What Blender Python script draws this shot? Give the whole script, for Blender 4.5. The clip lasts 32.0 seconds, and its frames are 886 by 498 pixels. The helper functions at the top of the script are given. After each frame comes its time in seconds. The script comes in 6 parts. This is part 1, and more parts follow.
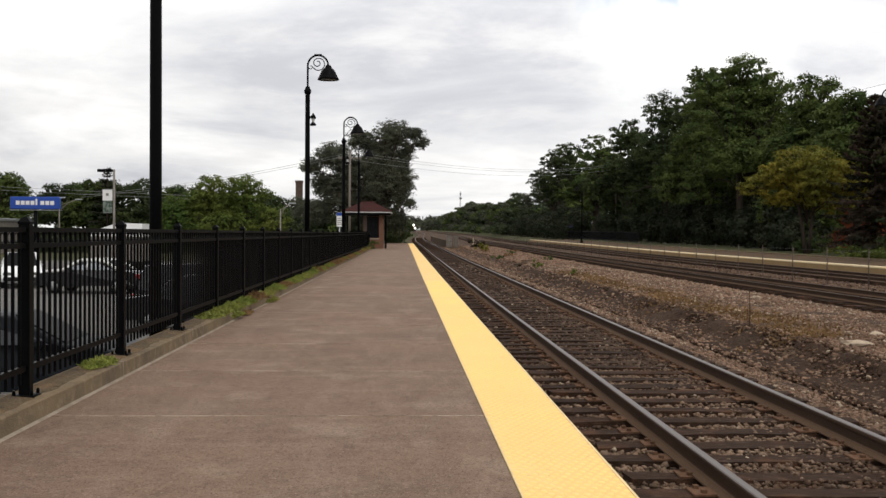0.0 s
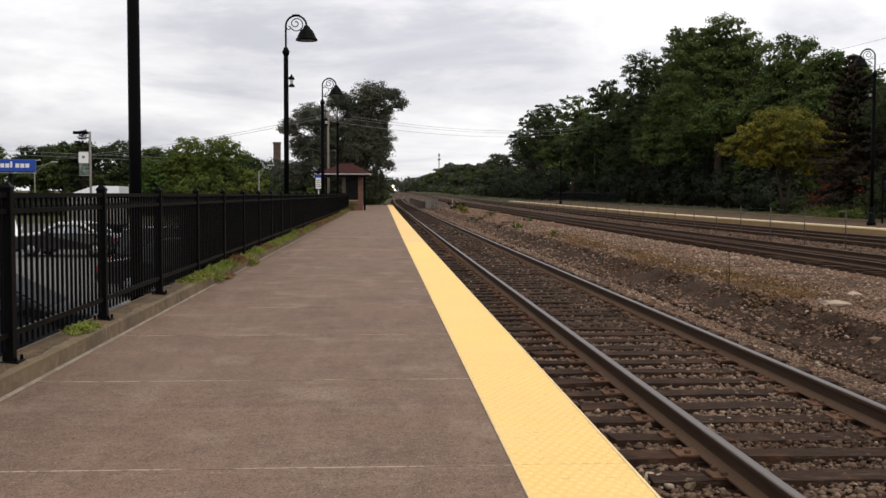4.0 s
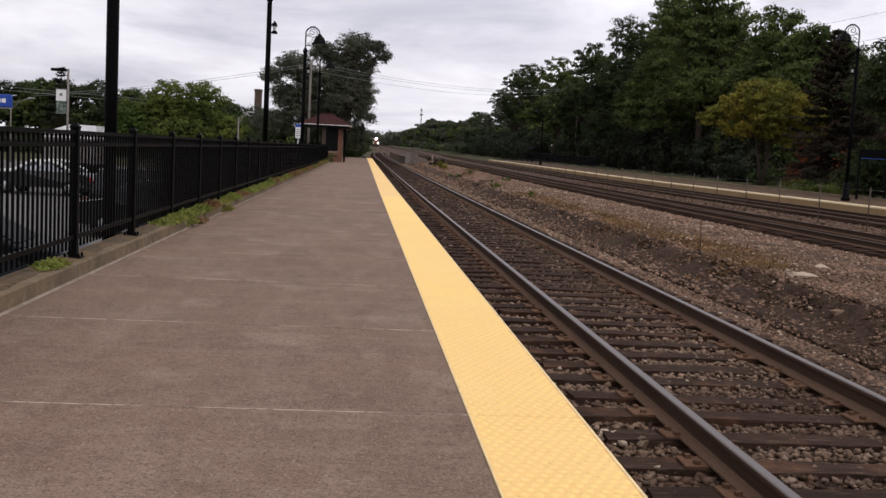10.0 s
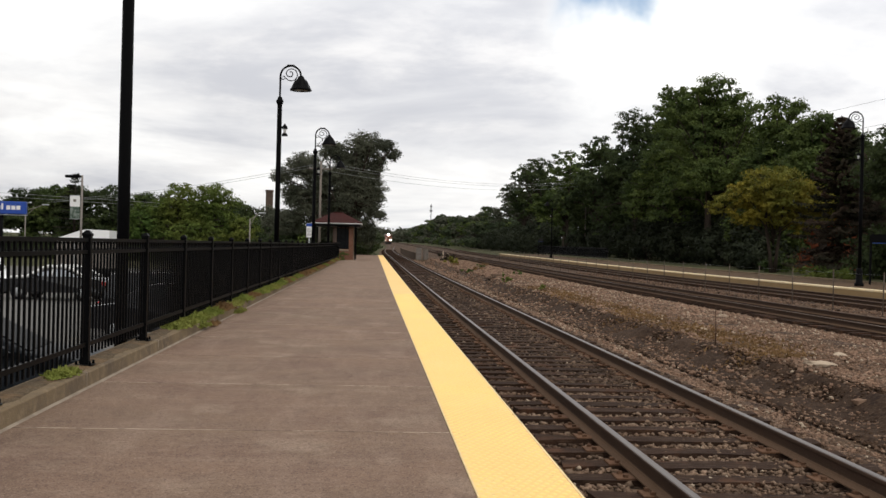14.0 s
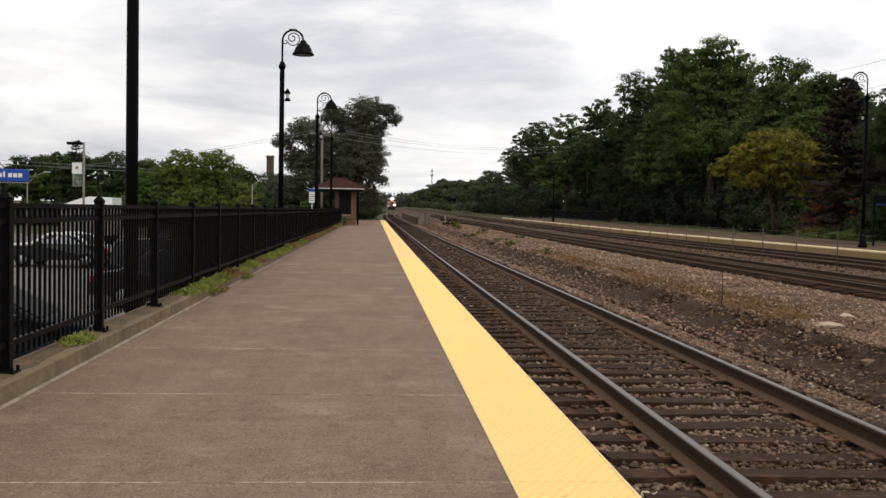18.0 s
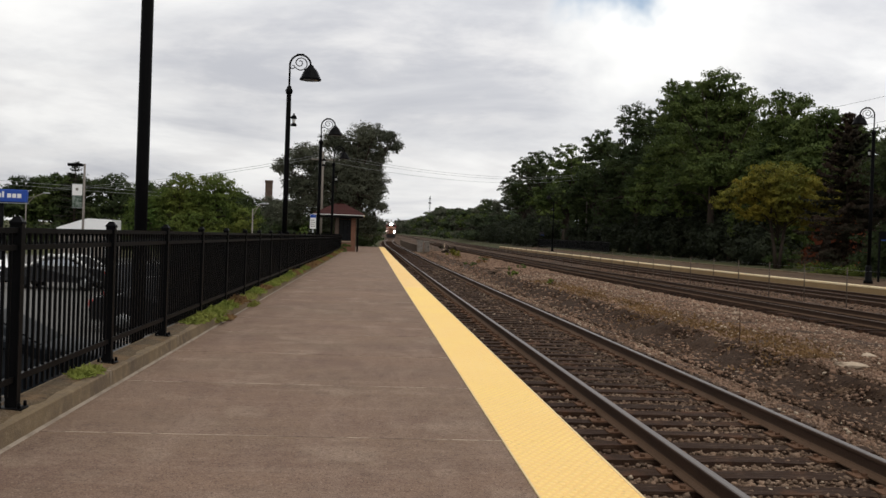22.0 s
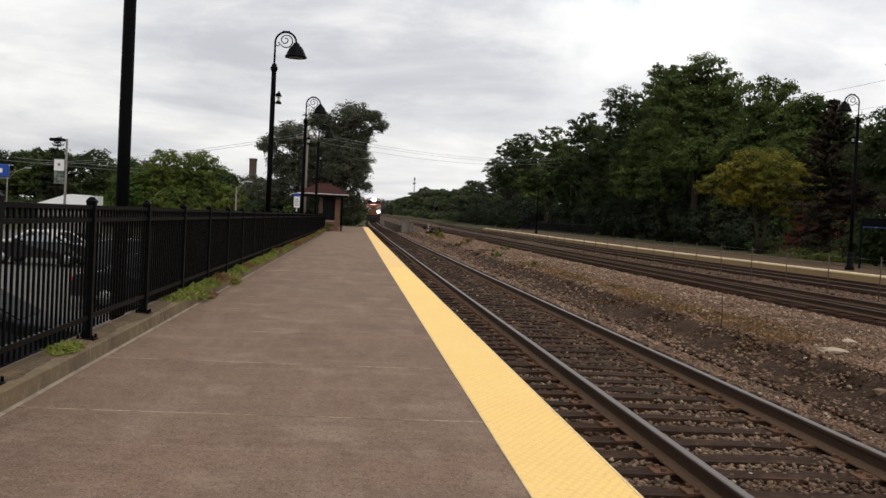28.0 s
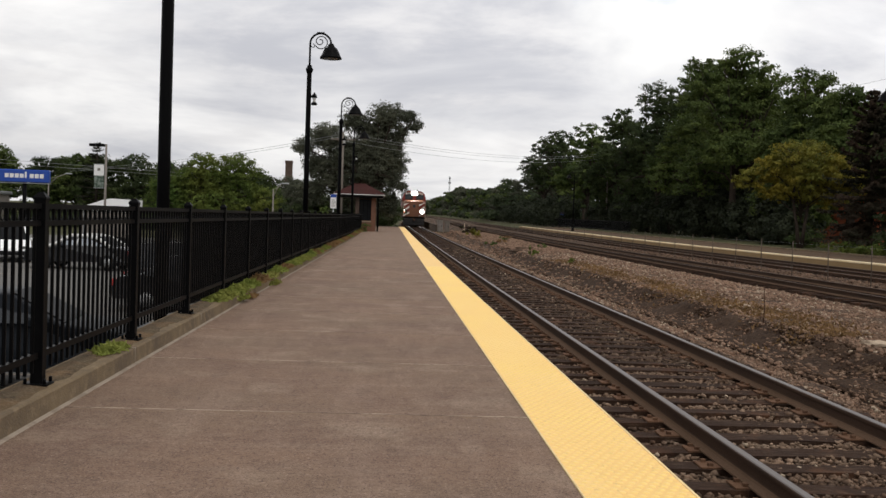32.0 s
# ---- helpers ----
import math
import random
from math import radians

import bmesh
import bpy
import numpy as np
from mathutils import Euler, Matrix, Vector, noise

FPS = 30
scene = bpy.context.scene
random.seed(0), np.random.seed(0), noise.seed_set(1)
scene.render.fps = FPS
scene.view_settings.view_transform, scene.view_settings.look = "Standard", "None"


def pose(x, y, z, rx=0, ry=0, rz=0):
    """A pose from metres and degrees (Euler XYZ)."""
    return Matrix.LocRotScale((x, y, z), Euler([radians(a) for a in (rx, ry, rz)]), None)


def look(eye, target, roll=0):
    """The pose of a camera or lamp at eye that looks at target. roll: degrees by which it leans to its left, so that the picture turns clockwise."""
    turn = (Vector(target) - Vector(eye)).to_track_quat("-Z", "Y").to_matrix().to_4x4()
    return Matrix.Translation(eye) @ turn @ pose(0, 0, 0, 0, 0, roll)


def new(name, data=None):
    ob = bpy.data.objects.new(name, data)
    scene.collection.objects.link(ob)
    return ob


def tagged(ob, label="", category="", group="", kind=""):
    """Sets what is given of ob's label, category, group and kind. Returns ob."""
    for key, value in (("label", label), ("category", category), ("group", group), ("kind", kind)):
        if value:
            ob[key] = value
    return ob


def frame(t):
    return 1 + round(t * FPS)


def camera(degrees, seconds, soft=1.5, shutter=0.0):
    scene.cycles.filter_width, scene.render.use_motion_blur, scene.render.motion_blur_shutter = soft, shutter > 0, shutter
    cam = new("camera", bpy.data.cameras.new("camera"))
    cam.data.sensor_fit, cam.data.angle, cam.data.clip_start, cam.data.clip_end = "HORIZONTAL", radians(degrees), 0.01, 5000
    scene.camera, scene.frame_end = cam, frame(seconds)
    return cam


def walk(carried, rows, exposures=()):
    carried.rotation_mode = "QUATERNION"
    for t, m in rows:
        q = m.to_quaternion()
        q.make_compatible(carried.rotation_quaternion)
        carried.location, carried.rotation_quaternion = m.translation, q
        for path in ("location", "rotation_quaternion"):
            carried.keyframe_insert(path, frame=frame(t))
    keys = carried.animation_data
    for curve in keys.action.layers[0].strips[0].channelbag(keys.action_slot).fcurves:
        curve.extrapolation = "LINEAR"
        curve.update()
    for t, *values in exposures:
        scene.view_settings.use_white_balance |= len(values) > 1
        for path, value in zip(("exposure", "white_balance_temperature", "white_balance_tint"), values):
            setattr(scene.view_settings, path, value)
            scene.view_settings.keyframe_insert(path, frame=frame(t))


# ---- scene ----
LENS = 46.08


# seconds, place of the camera in metres, yaw (left), pitch (up) and lean (right) in degrees
PATH = [
    (0.0, 0.000, -0.000, 1.280, -2.29, -0.86, -0.34),
    (0.5, -0.013, 0.004, 1.291, -3.15, -0.98, -0.08),
    (1.0, -0.028, 0.001, 1.293, -3.86, -0.99, 0.08),
    (1.5, -0.040, -0.000, 1.291, -3.76, -1.05, -0.32),
    (2.0, -0.044, 0.012, 1.301, -4.76, -0.74, -0.60),
    (2.5, -0.053, 0.013, 1.310, -4.92, -0.76, -0.68),
    (3.0, -0.053, 0.018, 1.301, -4.08, -2.26, -0.60),
    (3.5, -0.055, 0.007, 1.295, -3.53, -2.17, -0.44),
    (4.0, -0.043, 0.009, 1.298, -3.46, -2.98, -0.14),
    (4.5, -0.030, -0.002, 1.289, -4.16, -3.56, 0.43),
    (6.5, 0.036, -0.039, 1.293, -5.54, -4.64, -0.61),
    (7.0, 0.019, -0.035, 1.293, -5.91, -4.14, -0.98),
    (7.5, 0.025, -0.050, 1.287, -5.19, -5.06, -1.32),
    (8.0, 0.018, -0.051, 1.287, -5.79, -5.63, -1.52),
    (8.5, 0.017, -0.054, 1.284, -6.76, -5.82, -1.96),
    (9.0, 0.011, -0.060, 1.283, -4.95, -5.64, -2.18),
    (9.5, 0.011, -0.062, 1.283, -4.59, -5.70, -2.51),
    (10.0, 0.007, -0.060, 1.282, -4.78, -5.34, -2.88),
    (10.5, 0.003, -0.054, 1.291, -3.99, -4.62, -3.20),
    (11.0, -0.004, -0.048, 1.290, -3.97, -4.47, -3.07),
    (11.5, -0.005, -0.040, 1.293, -4.72, -4.69, -2.97),
    (12.0, 0.004, -0.042, 1.286, -5.02, -4.30, -2.58),
    (12.5, 0.004, -0.038, 1.289, -5.03, -3.70, -2.33),
    (13.0, 0.008, -0.031, 1.296, -4.33, -1.26, -1.92),
    (13.5, 0.006, -0.016, 1.304, -3.96, -0.47, -1.10),
    (14.0, 0.004, -0.008, 1.310, -3.94, -0.15, -1.42),
    (14.5, -0.003, -0.003, 1.301, -3.54, -0.82, -1.41),
    (15.0, -0.030, -0.013, 1.298, -3.35, -1.04, -1.55),
    (15.5, -0.069, -0.017, 1.306, -2.94, -2.43, -2.05),
    (17.5, -0.092, -0.024, 1.300, -4.25, -3.37, -0.99),
    (18.0, -0.092, -0.011, 1.302, -3.91, -2.10, -0.99),
    (18.5, -0.108, 0.019, 1.305, -3.28, -1.54, -0.53),
    (19.0, -0.165, 0.062, 1.309, -3.20, -1.81, 0.20),
    (19.5, -0.146, 0.132, 1.304, -3.43, -3.31, -0.56),
    (20.0, -0.152, 0.218, 1.310, -1.67, -1.29, -1.93),
    (20.5, -0.245, 0.298, 1.311, -6.91, 1.85, -2.67),
    (21.0, -0.327, 0.362, 1.331, -6.70, 0.26, -1.42),
    (21.5, -0.332, 0.392, 1.320, -5.36, 0.09, -1.84),
    (22.0, -0.335, 0.425, 1.331, -4.07, -0.58, -1.99),
    (22.5, -0.337, 0.437, 1.321, -2.86, -0.88, -1.56),
    (23.0, -0.347, 0.450, 1.324, -3.75, -0.78, -1.71),
    (23.5, -0.330, 0.458, 1.315, -4.70, -0.77, -1.57),
    (24.0, -0.299, 0.472, 1.328, -5.12, -0.87, -1.26),
    (24.5, -0.244, 0.478, 1.319, -4.87, -0.98, -1.02),
    (26.5, -0.231, 0.487, 1.313, -4.72, -1.52, -1.96),
    (27.0, -0.271, 0.490, 1.313, -4.79, -0.94, -2.23),
    (27.5, -0.299, 0.481, 1.327, -4.98, -1.24, -2.73),
    (28.0, -0.331, 0.475, 1.324, -5.00, -1.59, -2.78),
    (28.5, -0.351, 0.469, 1.315, -6.10, -1.62, -3.01),
    (29.0, -0.347, 0.457, 1.316, -6.10, -1.02, -3.26),
    (29.5, -0.337, 0.445, 1.317, -4.41, -0.83, -2.97),
    (30.0, -0.336, 0.442, 1.319, -4.33, -0.51, -2.66),
    (30.5, -0.343, 0.452, 1.317, -4.43, -0.50, -2.55),
    (31.0, -0.361, 0.462, 1.322, -4.84, -0.43, -2.63),
    (31.5, -0.382, 0.477, 1.330, -3.85, -1.22, -2.34),
    (32.0, -0.365, 0.494, 1.297, -3.02, -1.71, -1.90),
]


def cam_pose(x, y, z, yaw, pitch, lean):
    a, b = radians(yaw), radians(pitch)
    way = Vector((-math.sin(a) * math.cos(b), math.cos(a) * math.cos(b), math.sin(b)))
    return look((x, y, z), Vector((x, y, z)) + way * 10, -lean)


cam = camera(LENS, 32.0)
# seconds, stops, kelvin, tint: the phone's own changes
EXPOSURES = [(0, 0.04, 6600, 9), (4, -0.01, 6500, 11), (6.5, -0.09, 6400, 15), (9, -0.11, 6300, 17), (12, -0.07, 6350, 14), (13, 0.04, 6600, 9), (20, 0.04, 6600, 9),
             (21, -0.13, 6560, 9), (22, -0.17, 6560, 9), (24, -0.15, 6560, 9), (27, -0.13, 6560, 9), (30, -0.07, 6560, 9), (32, -0.13, 6560, 10)]
walk(cam, [(row[0], cam_pose(*row[1:])) for row in PATH], EXPOSURES)

# ---- light ----
world = bpy.data.worlds.new("world")
scene.world = world
world.use_nodes = True
SUN_UP, SUN_TURN = radians(52), radians(150)


def overcast(world):
    nt = world.node_tree
    nt.nodes.clear()
    nodes, links = nt.nodes, nt.links
    out = nodes.new("ShaderNodeOutputWorld")
    bg = nodes.new("ShaderNodeBackground")
    sky = nodes.new("ShaderNodeTexSky")
    sky.sky_type, sky.sun_disc, sky.sun_elevation, sky.sun_rotation = "NISHITA", False, SUN_UP, SUN_TURN
    dim = nodes.new("ShaderNodeVectorMath")
    dim.operation = "SCALE"
    dim.inputs[3].default_value = 0.14
    coord = nodes.new("ShaderNodeTexCoord")
    split = nodes.new("ShaderNodeSeparateXYZ")
    links.new(coord.outputs["Generated"], split.inputs[0])
    # the clouds lie on a flat layer: direction divided by its height
    up = nodes.new("ShaderNodeMath")
    up.operation = "ADD"
    up.inputs[1].default_value = 0.16
    lift = nodes.new("ShaderNodeMath")
    lift.operation = "MAXIMUM"
    lift.inputs[1].default_value = 0.0
    links.new(split.outputs[2], lift.inputs[0])
    links.new(lift.outputs[0], up.inputs[0])
    flat = nodes.new("ShaderNodeCombineXYZ")
    for i in (0, 1):
        d = nodes.new("ShaderNodeMath")
        d.operation = "DIVIDE"
        links.new(split.outputs[i], d.inputs[0])
        links.new(up.outputs[0], d.inputs[1])
        links.new(d.outputs[0], flat.inputs[i])
    shift = nodes.new("ShaderNodeVectorMath")
    shift.operation = "ADD"
    shift.inputs[1].default_value = (3.1, 1.7, 0.0)
    links.new(flat.outputs[0], shift.inputs[0])

    def cloud(scale, detail, rough, low, high, turn=0.0):
        n = nodes.new("ShaderNodeTexNoise")
        n.inputs["Scale"].default_value, n.inputs["Detail"].default_value = scale, detail
        n.inputs["Roughness"].default_value, n.inputs["Distortion"].default_value = rough, turn
        links.new(shift.outputs[0], n.inputs["Vector"])
        m = nodes.new("ShaderNodeMapRange")
        m.interpolation_type = "SMOOTHSTEP"
        m.inputs[1].default_value, m.inputs[2].default_value = low, high
        links.new(n.outputs["Fac"], m.inputs[0])
        return m.outputs[0]

    def mix(fac, a, b):
        m = nodes.new("ShaderNodeMix")
        m.data_type = "RGBA"
        links.new(fac, m.inputs["Factor"])
        for value, socket in ((a, m.inputs[6]), (b, m.inputs[7])):
            if isinstance(value, tuple):
                socket.default_value = (*value, 1)
            else:
                links.new(value, socket)
        return m.outputs[2]

    links.new(sky.outputs[0], dim.inputs[0])
    veil = mix(cloud(0.75, 7, 0.56, 0.33, 0.64, 0.4), (0.68, 0.695, 0.755), (1.22, 1.215, 1.21))
    veil = mix(cloud(2.1, 6, 0.6, 0.42, 0.78, 0.2), veil, (1.00, 0.992, 1.005))
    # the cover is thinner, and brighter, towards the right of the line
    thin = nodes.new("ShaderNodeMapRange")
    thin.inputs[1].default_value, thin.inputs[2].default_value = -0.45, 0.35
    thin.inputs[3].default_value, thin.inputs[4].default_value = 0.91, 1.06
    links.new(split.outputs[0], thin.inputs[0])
    cover = nodes.new("ShaderNodeVectorMath")
    cover.operation = "SCALE"
    links.new(veil, cover.inputs[0])
    low = nodes.new("ShaderNodeMapRange")
    low.inputs[1].default_value, low.inputs[2].default_value = 0.0, 0.22
    low.inputs[3].default_value, low.inputs[4].default_value = 0.81, 1.03
    links.new(split.outputs[2], low.inputs[0])
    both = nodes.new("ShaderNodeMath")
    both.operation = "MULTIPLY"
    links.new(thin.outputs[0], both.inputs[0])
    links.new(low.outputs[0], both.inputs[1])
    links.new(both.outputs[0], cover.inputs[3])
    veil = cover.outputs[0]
    # a gap in the clouds
    gap = nodes.new("ShaderNodeVectorMath")
    gap.operation = "DISTANCE"
    wave = nodes.new("ShaderNodeTexNoise")
    wave.inputs["Scale"].default_value, wave.inputs["Detail"].default_value = 14.0, 4
    links.new(coord.outputs["Generated"], wave.inputs["Vector"])
    sway = nodes.new("ShaderNodeVectorMath")
    sway.operation = "SCALE"
    sway.inputs[3].default_value = 0.12
    links.new(wave.outputs["Color"], sway.inputs[0])
    moved = nodes.new("ShaderNodeVectorMath")
    moved.operation = "ADD"
    links.new(coord.outputs["Generated"], moved.inputs[0])
    links.new(sway.outputs[0], moved.inputs[1])
    links.new(moved.outputs[0], gap.inputs[0])
    gap.inputs[1].default_value = (0.204 + 0.06, 0.950 + 0.06, 0.232 + 0.06)
    edge = nodes.new("ShaderNodeMapRange")
    edge.interpolation_type = "SMOOTHSTEP"
    edge.inputs[1].default_value, edge.inputs[2].default_value = 0.016, 0.058
    links.new(gap.outputs["Value"], edge.inputs[0])
    # sunlit cloud heads round the gap
    heads = nodes.new("ShaderNodeVectorMath")
    heads.operation = "DISTANCE"
    links.new(moved.outputs[0], heads.inputs[0])
    heads.inputs[1].default_value = (0.255 + 0.06, 0.947 + 0.06, 0.205 + 0.06)
    glare = nodes.new("ShaderNodeMapRange")
    glare.interpolation_type = "SMOOTHSTEP"
    glare.inputs[1].default_value, glare.inputs[2].default_value = 0.030, 0.135
    links.new(heads.outputs["Value"], glare.inputs[0])
    veil = mix(glare.outputs[0], (1.24, 1.24, 1.225), veil)
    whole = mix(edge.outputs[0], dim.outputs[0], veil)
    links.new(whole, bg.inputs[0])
    bg.inputs[1].default_value = 1.0
    links.new(bg.outputs[0], out.inputs[0])


overcast(world)
sun_data = bpy.data.lights.new("sun", "SUN")
sun_data.energy, sun_data.angle, sun_data.color = 0.9, radians(25), (1.0, 0.96, 0.9)
sun = new("sun", sun_data)
sun.matrix_world = look((40 * math.sin(SUN_TURN), 40 * math.cos(SUN_TURN), 60), (0, 0, 0))


# ---- materials ----
def material(name, base, rough=0.8, metal=0.0, spots=(), bump=0.0, bump_scale=40.0, vary=0.0, coat=0.0, space="Object", shine=None):
    """spots: rows of (noise scale, detail, low, high, colour, amount), laid over the base one after another."""
    mat = bpy.data.materials.new(name)
    mat.use_nodes = True
    nt = mat.node_tree
    nodes, links = nt.nodes, nt.links
    bsdf = nodes["Principled BSDF"]
    bsdf.inputs["Roughness"].default_value, bsdf.inputs["Metallic"].default_value = rough, metal
    bsdf.inputs["Coat Weight"].default_value = coat
    bsdf.inputs["Specular IOR Level"].default_value = (0.08 if rough > 0.7 else 0.35) if shine is None else shine
    coord = nodes.new("ShaderNodeTexCoord")
    if space == "World":
        place = nodes.new("ShaderNodeNewGeometry").outputs["Position"]
    else:
        place = coord.outputs[space]
    color = None
    for scale, detail, low, high, tint, amount in spots:
        n = nodes.new("ShaderNodeTexNoise")
        n.inputs["Detail"].default_value = detail
        n.inputs["Roughness"].default_value = 0.6
        stretch = scale if isinstance(scale, tuple) else (scale,) * 3
        mp = nodes.new("ShaderNodeMapping")
        mp.inputs["Scale"].default_value = stretch
        links.new(place, mp.inputs[0])
        links.new(mp.outputs[0], n.inputs["Vector"])
        n.inputs["Scale"].default_value = 1.0
        r = nodes.new("ShaderNodeMapRange")
        r.inputs[1].default_value, r.inputs[2].default_value, r.inputs[4].default_value = low, high, amount
        links.new(n.outputs["Fac"], r.inputs[0])
        m = nodes.new("ShaderNodeMix")
        m.data_type = "RGBA"
        links.new(r.outputs[0], m.inputs["Factor"])
        m.inputs[6].default_value, m.inputs[7].default_value = (*base, 1), (*tint, 1)
        if color is not None:
            links.new(color, m.inputs[6])
        color = m.outputs[2]
    if vary:
        info = nodes.new("ShaderNodeObjectInfo")
        geo = nodes.new("ShaderNodeNewGeometry")
        add = nodes.new("ShaderNodeMath")
        add.operation = "ADD"
        links.new(info.outputs["Random"], add.inputs[0])
        links.new(geo.outputs["Random Per Island"], add.inputs[1])
        r = nodes.new("ShaderNodeMapRange")
        r.inputs[2].default_value = 2.0
        r.inputs[3].default_value, r.inputs[4].default_value = 1 - vary, 1 + vary
        links.new(add.outputs[0], r.inputs[0])
        hsv = nodes.new("ShaderNodeHueSaturation")
        links.new(r.outputs[0], hsv.inputs["Value"])
        if color is None:
            hsv.inputs["Color"].default_value = (*base, 1)
        else:
            links.new(color, hsv.inputs["Color"])
        color = hsv.outputs[0]
    if color is None:
        bsdf.inputs["Base Color"].default_value = (*base, 1)
    else:
        links.new(color, bsdf.inputs["Base Color"])
    if bump:
        n = nodes.new("ShaderNodeTexNoise")
        n.inputs["Scale"].default_value, n.inputs["Detail"].default_value = bump_scale, 4
        links.new(place, n.inputs["Vector"])
        b = nodes.new("ShaderNodeBump")
        b.inputs["Strength"].default_value, b.inputs["Distance"].default_value = bump, 0.02
        links.new(n.outputs["Fac"], b.inputs["Height"])
        links.new(b.outputs[0], bsdf.inputs["Normal"])
    return mat


def glowing(name, color, strength):
    mat = bpy.data.materials.new(name)
    mat.use_nodes = True
    bsdf = mat.node_tree.nodes["Principled BSDF"]
    bsdf.inputs["Base Color"].default_value = (*color, 1)
    bsdf.inputs["Emission Color"].default_value = (*color, 1)
    bsdf.inputs["Emission Strength"].default_value = strength
    return mat


def leafy(name, base, other, bright=0.0):
    """Leaves: a tone for each clump, two hues over the crown, some light through the blade."""
    mat = bpy.data.materials.new(name)
    mat.use_nodes = True
    nt = mat.node_tree
    nodes, links = nt.nodes, nt.links
    bsdf = nodes["Principled BSDF"]
    bsdf.inputs["Roughness"].default_value = 0.7
    bsdf.inputs["Specular IOR Level"].default_value = 0.08
    geo = nodes.new("ShaderNodeNewGeometry")
    n = nodes.new("ShaderNodeTexNoise")
    n.inputs["Scale"].default_value, n.inputs["Detail"].default_value = 0.35, 3
    links.new(geo.outputs["Position"], n.inputs["Vector"])
    r = nodes.new("ShaderNodeMapRange")
    r.inputs[1].default_value, r.inputs[2].default_value = 0.35, 0.65
    links.new(n.outputs["Fac"], r.inputs[0])
    m = nodes.new("ShaderNodeMix")
    m.data_type = "RGBA"
    m.inputs[6].default_value, m.inputs[7].default_value = (*base, 1), (*other, 1)
    links.new(r.outputs[0], m.inputs["Factor"])
    v = nodes.new("ShaderNodeMapRange")
    v.inputs[3].default_value, v.inputs[4].default_value = 0.66, 1.36
    tuft = nodes.new("ShaderNodeTexNoise")
    tuft.inputs["Scale"].default_value, tuft.inputs["Detail"].default_value = 1.3, 2
    links.new(geo.outputs["Position"], tuft.inputs["Vector"])
    grade_tuft = nodes.new("ShaderNodeMapRange")
    grade_tuft.inputs[1].default_value, grade_tuft.inputs[2].default_value = 0.32, 0.68
    links.new(tuft.outputs["Fac"], grade_tuft.inputs[0])
    blend = nodes.new("ShaderNodeMix")
    blend.inputs[0].default_value = 0.70
    links.new(geo.outputs["Random Per Island"], blend.inputs[2])
    links.new(grade_tuft.outputs[0], blend.inputs[3])
    links.new(blend.outputs[0], v.inputs[0])
    hsv = nodes.new("ShaderNodeHueSaturation")
    links.new(v.outputs[0], hsv.inputs["Value"])
    links.new(m.outputs[2], hsv.inputs["Color"])
    links.new(hsv.outputs[0], bsdf.inputs["Base Color"])
    thin = nodes.new("ShaderNodeBsdfTranslucent")
    links.new(hsv.outputs[0], thin.inputs[0])
    both = nodes.new("ShaderNodeMixShader")
    both.inputs[0].default_value = 0.28
    links.new(bsdf.outputs[0], both.inputs[1])
    links.new(thin.outputs[0], both.inputs[2])
    links.new(both.outputs[0], nodes["Material Output"].inputs[0])
    return mat


CONCRETE = material("platform_concrete", (0.222, 0.1435, 0.099), 0.86, spots=(
    ((0.42, 0.36, 1), 5, 0.42, 0.62, (0.176, 0.122, 0.085), 0.80),
    ((0.75, 0.6, 1), 7, 0.46, 0.64, (0.158, 0.098, 0.072), 0.65),
    ((2.8, 0.45, 1), 7, 0.50, 0.66, (0.285, 0.198, 0.148), 0.50),
    ((1.2, 1.0, 1), 9, 0.55, 0.67, (0.340, 0.256, 0.190), 0.55),
    ((0.8, 5.0, 1), 6, 0.53, 0.68, (0.290, 0.206, 0.154), 0.40),
    ((4.5, 3.0, 1), 8, 0.52, 0.68, (0.120, 0.078, 0.056), 0.42),
    (10, 6, 0.52, 0.64, (0.270, 0.190, 0.143), 0.45),
    (26, 4, 0.52, 0.62, (0.124, 0.078, 0.057), 0.55), (50, 3, 0.58, 0.66, (0.42, 0.31, 0.24), 0.5), (85, 2, 0.54, 0.61, (0.050, 0.031, 0.023), 0.6)),
    bump=0.45, bump_scale=80, vary=0.06, space="World", shine=0.16)
KERB = material("kerb_concrete", (0.180, 0.132, 0.080), 0.9, spots=(
    (1.3, 5, 0.4, 0.65, (0.105, 0.080, 0.058), 0.85), (9, 4, 0.5, 0.7, (0.28, 0.205, 0.13), 0.55),
    (60, 2, 0.5, 0.7, (0.12, 0.10, 0.08), 0.4)), bump=0.4, bump_scale=60, space="World")
KERB_DIRT = material("kerb_dirt", (0.082, 0.060, 0.036), 0.97, spots=((2.2, 5, 0.42, 0.62, (0.155, 0.092, 0.045), 0.8), (7, 4, 0.5, 0.66, (0.045, 0.032, 0.021), 0.8), (55, 2, 0.5, 0.62, (0.19, 0.145, 0.10), 0.5)), bump=0.6, bump_scale=50, space="World")
OLD_WALL = material("weathered_parapet", (0.105, 0.074, 0.050), 0.95, spots=((1.1, 5, 0.42, 0.62, (0.05, 0.034, 0.024), 0.85), (7, 4, 0.5, 0.66, (0.15, 0.11, 0.08), 0.5)), bump=0.4, bump_scale=30, space="World")
FAR_DECK = material("far_platform_deck", (0.105, 0.068, 0.042), 0.95, spots=((0.6, 4, 0.4, 0.65, (0.060, 0.039, 0.025), 0.8), (12, 3, 0.5, 0.7, (0.16, 0.12, 0.08), 0.4)), space="World")
